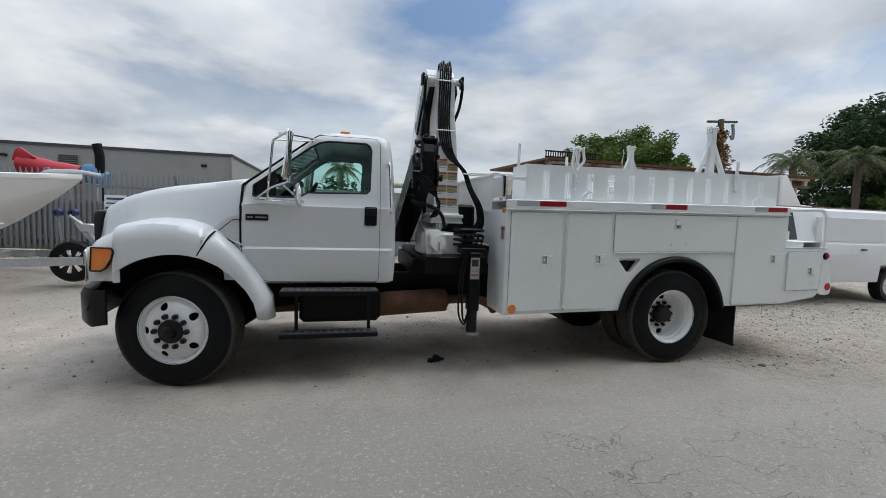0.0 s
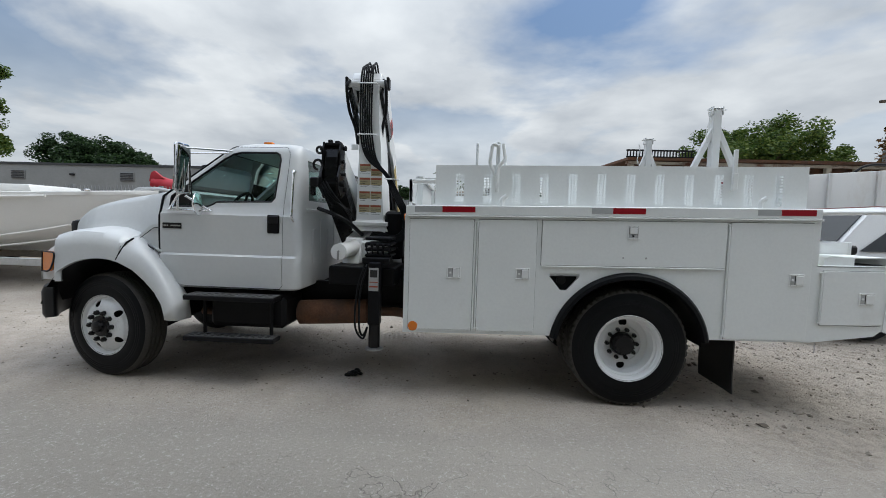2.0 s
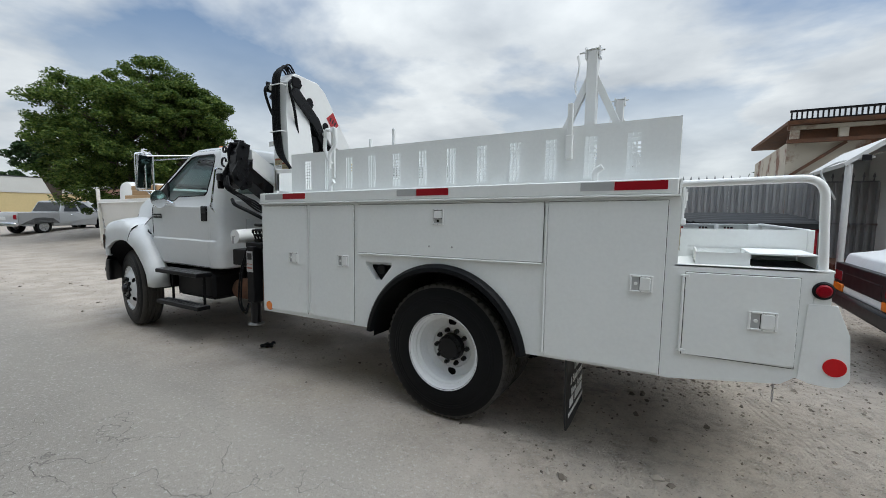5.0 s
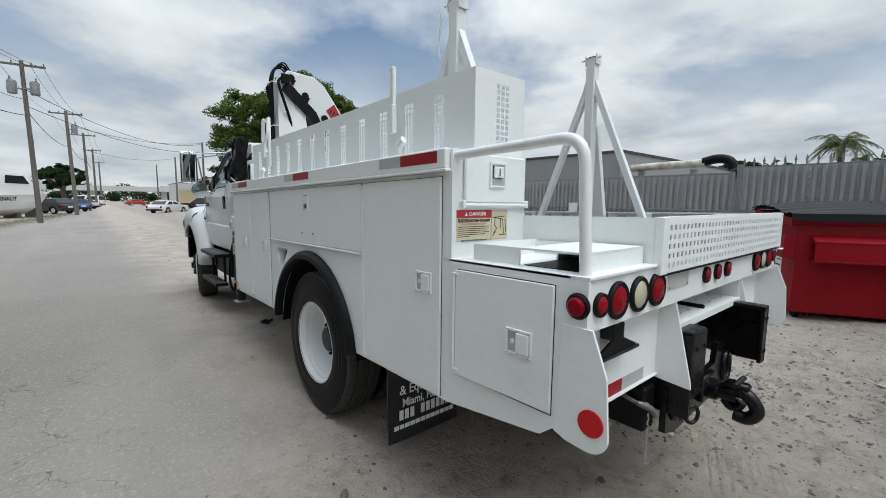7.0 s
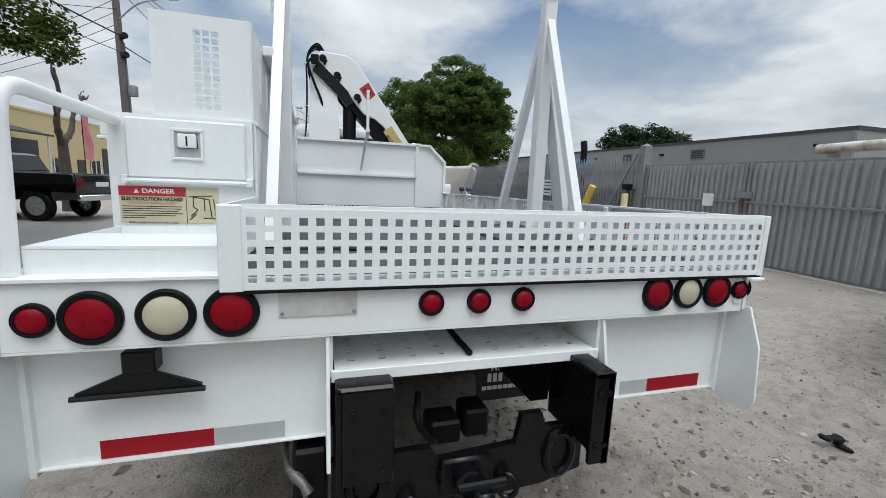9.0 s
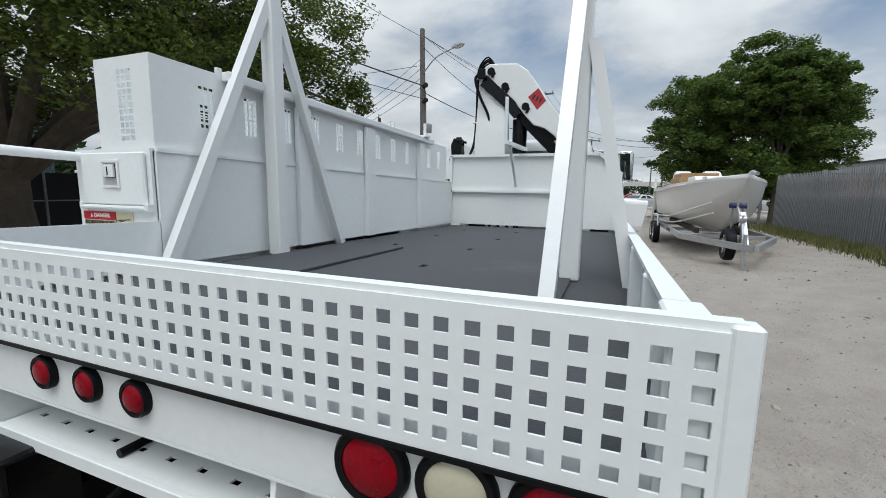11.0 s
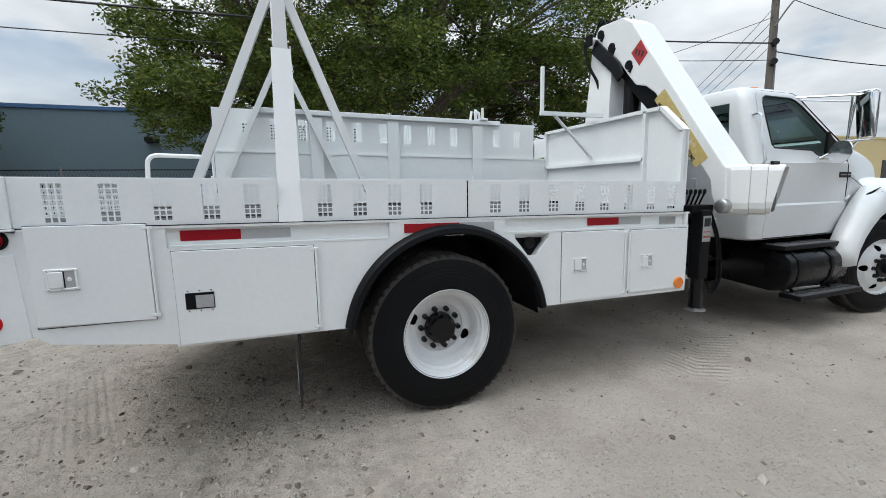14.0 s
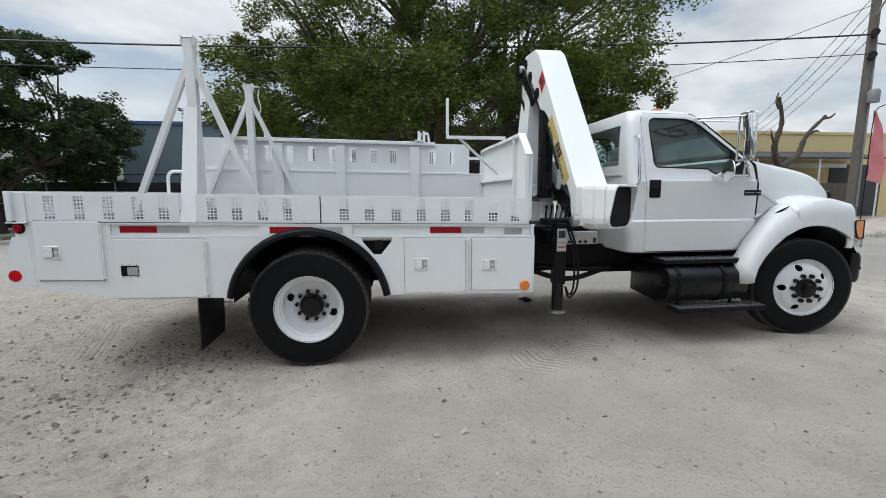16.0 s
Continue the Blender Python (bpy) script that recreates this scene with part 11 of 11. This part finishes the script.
# ---- buildings across the street ----
cream = building("cream_building", -60, -15.5, -32, -18.5, 5.0, STUCCOCREAM, STUCCOCREAM, "long cream stucco workshop with dark openings and an awning")
for x0, x1, z1 in ((-20.5, -17.6, 2.9), (-27, -23.2, 3.2), (-33, -31.8, 2.1), (-40, -36, 3.2), (-48, -44, 3.2)):
    bm = bm_new()
    box(bm, x0, x1, -18.52, -18.44, -0.1, z1)
    part("door_opening", bm, ROOFDARK, cream)
for x0, x1 in ((-30.6, -28.6), (-35.4, -33.8)):
    bm = bm_new()
    box(bm, x0, x1, -18.52, -18.44, 1.0, 2.1)
    wdw = part("window", bm, DARKGLASS, cream)
    for q in (0.0, 0.5, 1.0):
        bm = bm_new()
        xx = x0 + (x1 - x0) * q
        box(bm, xx - 0.04, xx + 0.04, -18.44, -18.41, 0.96, 2.14)
        part("window_frame", bm, PLATEWHITE, wdw)
bm = bm_new()
prism(bm, [(-18.499, 3.75), (-16.3, 3.35), (-16.3, 3.45), (-18.499, 3.95)], 0, -24.5, -15.9)
part("awning", bm, ROOFDARK, cream)
for x in (-24.2, -20.2, -16.2):
    bm = bm_new()
    tube(bm, [(x, -16.5, -0.1), (x, -16.5, 3.45)], 0.05, 8)
    part("awning_post", bm, PLATEWHITE, cream)
bm = bm_new()
box(bm, -24.3, -15.7, -18.44, -18.40, 3.0, 3.25)
part("white_band", bm, PLATEWHITE, cream)
bm = bm_new()
box(bm, -22.0, -17.0, -16.9, -16.3, -0.05, 2.0, 0.03)
tagged(part("container", bm, BARK), "brown rusted sheet container in front of the workshop", "container")

slate = building("slate_building", -2, 17.9, -34, -19, 5.05, STUCCOBLUE, FASCIABLUE, "slate-blue stucco building with a blue roof fascia")
for x in (11.5, 3.0):
    bm = bm_new()
    prism(bm, [(-19.0, 3.7), (-18.65, 3.75), (-18.6, 3.92), (-19.0, 4.02)], 0, x - 0.25, x + 0.25)
    part("wall_lamp", bm, PLASTIC, slate)
for x0, x1 in ((-1, 1.5), (5.5, 8.5)):
    bm = bm_new()
    box(bm, x0, x1, -19.02, -18.95, -0.1, 3.2)
    part("shutter", bm, ROOFDARK, slate)
white = building("white_building", 18.6, 48, -36, -22, 3.7, STUCCOWHITE, STUCCOWHITE, "low white box building with flat roof")
for x0 in (22, 27, 33, 40):
    bm = bm_new()
    box(bm, x0, x0 + 1.6, -22.04, -21.95, 1.0, 2.2)
    part("window", bm, DARKGLASS, white)
building("white_building", 52, 80, -34, -20, 5.0, STUCCOWHITE, ROOFDARK, "pale flat-roofed building at the end of the street")
building("grey_building", 70, 110, 14, 40, 5.0, STUCCOGREY, ROOFDARK, "flat grey building behind the yard")

# black screened fence
mesh_fence = thing("screen_fence", (11, -16, -0.05), "black mesh screen fence on steel posts", "fence")
SCREEN = material("black_screen_fabric", (0.012, 0.013, 0.015), 0.9, vary=0.2, scale=2, fine=60)
for k in range(11):
    x = -3 + 2.8 * k
    bm = bm_new()
    box(bm, x + 0.03, x + 2.77, -16.01, -16.0, 0.02, 2.02)
    part("screen", bm, SCREEN, mesh_fence)
    bm = bm_new()
    box(bm, x + 0.03, x + 2.77, -16.025, -15.985, 2.36, 2.40)
    part("top_rail", bm, PLASTIC, mesh_fence)
    bm = bm_new()
    box(bm, x + 0.03, x + 2.77, -16.02, -15.98, 1.10, 1.14)
    part("mid_rail", bm, FENCEPOST, mesh_fence)
    bm = bm_new()
    tube(bm, [(x, -16, -0.1), (x, -16, 2.5)], 0.04, 8)
    part("post", bm, FENCEPOST, mesh_fence)
    bm = bm_new()
    for q in range(24):
        x0 = x + 0.03 + 2.74 * q / 24
        tube(bm, [(x0, -16.0, 2.02), (x0 + 0.114, -16.0, 2.36)], 0.004, 3, cap=False)
        tube(bm, [(x0 + 0.114, -16.004, 2.02), (x0, -16.004, 2.36)], 0.004, 3, cap=False)
    part("wire_mesh", bm, PLASTIC, mesh_fence)
bm = bm_new()
box(bm, 13.35, 13.75, -15.97, -15.96, 1.45, 2.0)
tagged(part("fence_notice", bm, PLATEWHITE), "small faded white notice on the screen fence", "sign")

# far kerb and pavement
KERB = material("worn_concrete", (0.36, 0.35, 0.33), 0.9, vary=0.12, scale=2, fine=30, bump=0.003, dirt=(0.24, 0.21, 0.17), dirt_at=(0.5, 0.75))
for x0, x1 in ((-6.0, 3.5), (7.0, 26.0)):
    bm = bm_new()
    prism(bm, [(-9.72, -0.2), (-9.55, -0.2), (-9.55, 0.06), (-9.57, 0.085), (-9.72, 0.09)], 0, x0, x1)
    tagged(part("kerb", bm, KERB), "worn concrete kerb across the street", "kerb", kind="structure")
bm = bm_new()
box(bm, -3, 26, -13.6, -12.2, -0.25, 0.0)
tagged(part("pavement", bm, KERB), "worn concrete pavement before the fence", "pavement", kind="structure")

# ---- far end of the street ----
CONCRETE = material("pale_concrete", (0.48, 0.48, 0.46), 0.85, vary=0.06, scale=0.3)
via = thing("viaduct", (-220, 0, 0), "long pale concrete viaduct across the end of the street", "bridge")
bm = bm_new()
box(bm, -224, -216, -160, 160, 4.6, 5.9)
part("girder", bm, CONCRETE, via)
bm = bm_new()
box(bm, -216.4, -216.0, -160, 160, 5.92, 6.65)
part("parapet", bm, CONCRETE, via)
for k in range(13):
    bm = bm_new()
    box(bm, -222, -218, -150 + 25 * k - 1, -149 + 25 * k, -0.5, 4.58)
    part("pier", bm, CONCRETE, via)
for k in range(40):
    bm = bm_new()
    tube(bm, [(-216.2, -150 + 7.5 * k, 6.6), (-216.2, -150 + 7.5 * k, 8.3)], 0.07, 5)
    part("mast", bm, CONCRETE, via)
bus = building("yellow_depot", -80, -58, 10.5, 20, 3.0, STUCCOCREAM, STUCCOWHITE, "low yellow and white shed beside the road")
building("pale_building", -150, -84, 18, 40, 6, STUCCOWHITE, ROOFDARK, "pale low building far down the street")
building("pale_building", -190, -66, -46, -22, 6, STUCCOWHITE, ROOFDARK, "pale low building far down the street")
building("pink_building", -47, -36, 17.0, 21.5, 3.3, material("faded_pink_stucco", (0.45, 0.28, 0.20), 0.9, vary=0.1, scale=0.6), ROOFDARK, "low faded pink building behind the boats")
# far belts of trees closing the horizon
for k, (x0, y0, x1, y1, h) in enumerate(((-260, -190, -260, 190, 9), (-200, 90, 120, 95, 10), (120, 100, 130, -100, 10), (-190, -75, 120, -70, 10))):
    cs, rs = [], []
    for q in range(70):
        t = (q + 0.5) / 70
        cs.append((x0 + (x1 - x0) * t + 4 * math.sin(q * 2.7), y0 + (y1 - y0) * t + 4 * math.cos(q * 3.1), h * (0.35 + 0.15 * math.sin(q * 1.9))))
        rs.append(h * (0.46 + 0.16 * math.sin(q * 4.3)))
    me = leaf_mesh("far_trees", cs, rs, 520, 0.75, 90 + k, 0.9)
    me.materials.append(LEAFDARK)
    tagged(new("far_trees", me), "distant belt of dark trees on the horizon", "trees", kind="stuff")
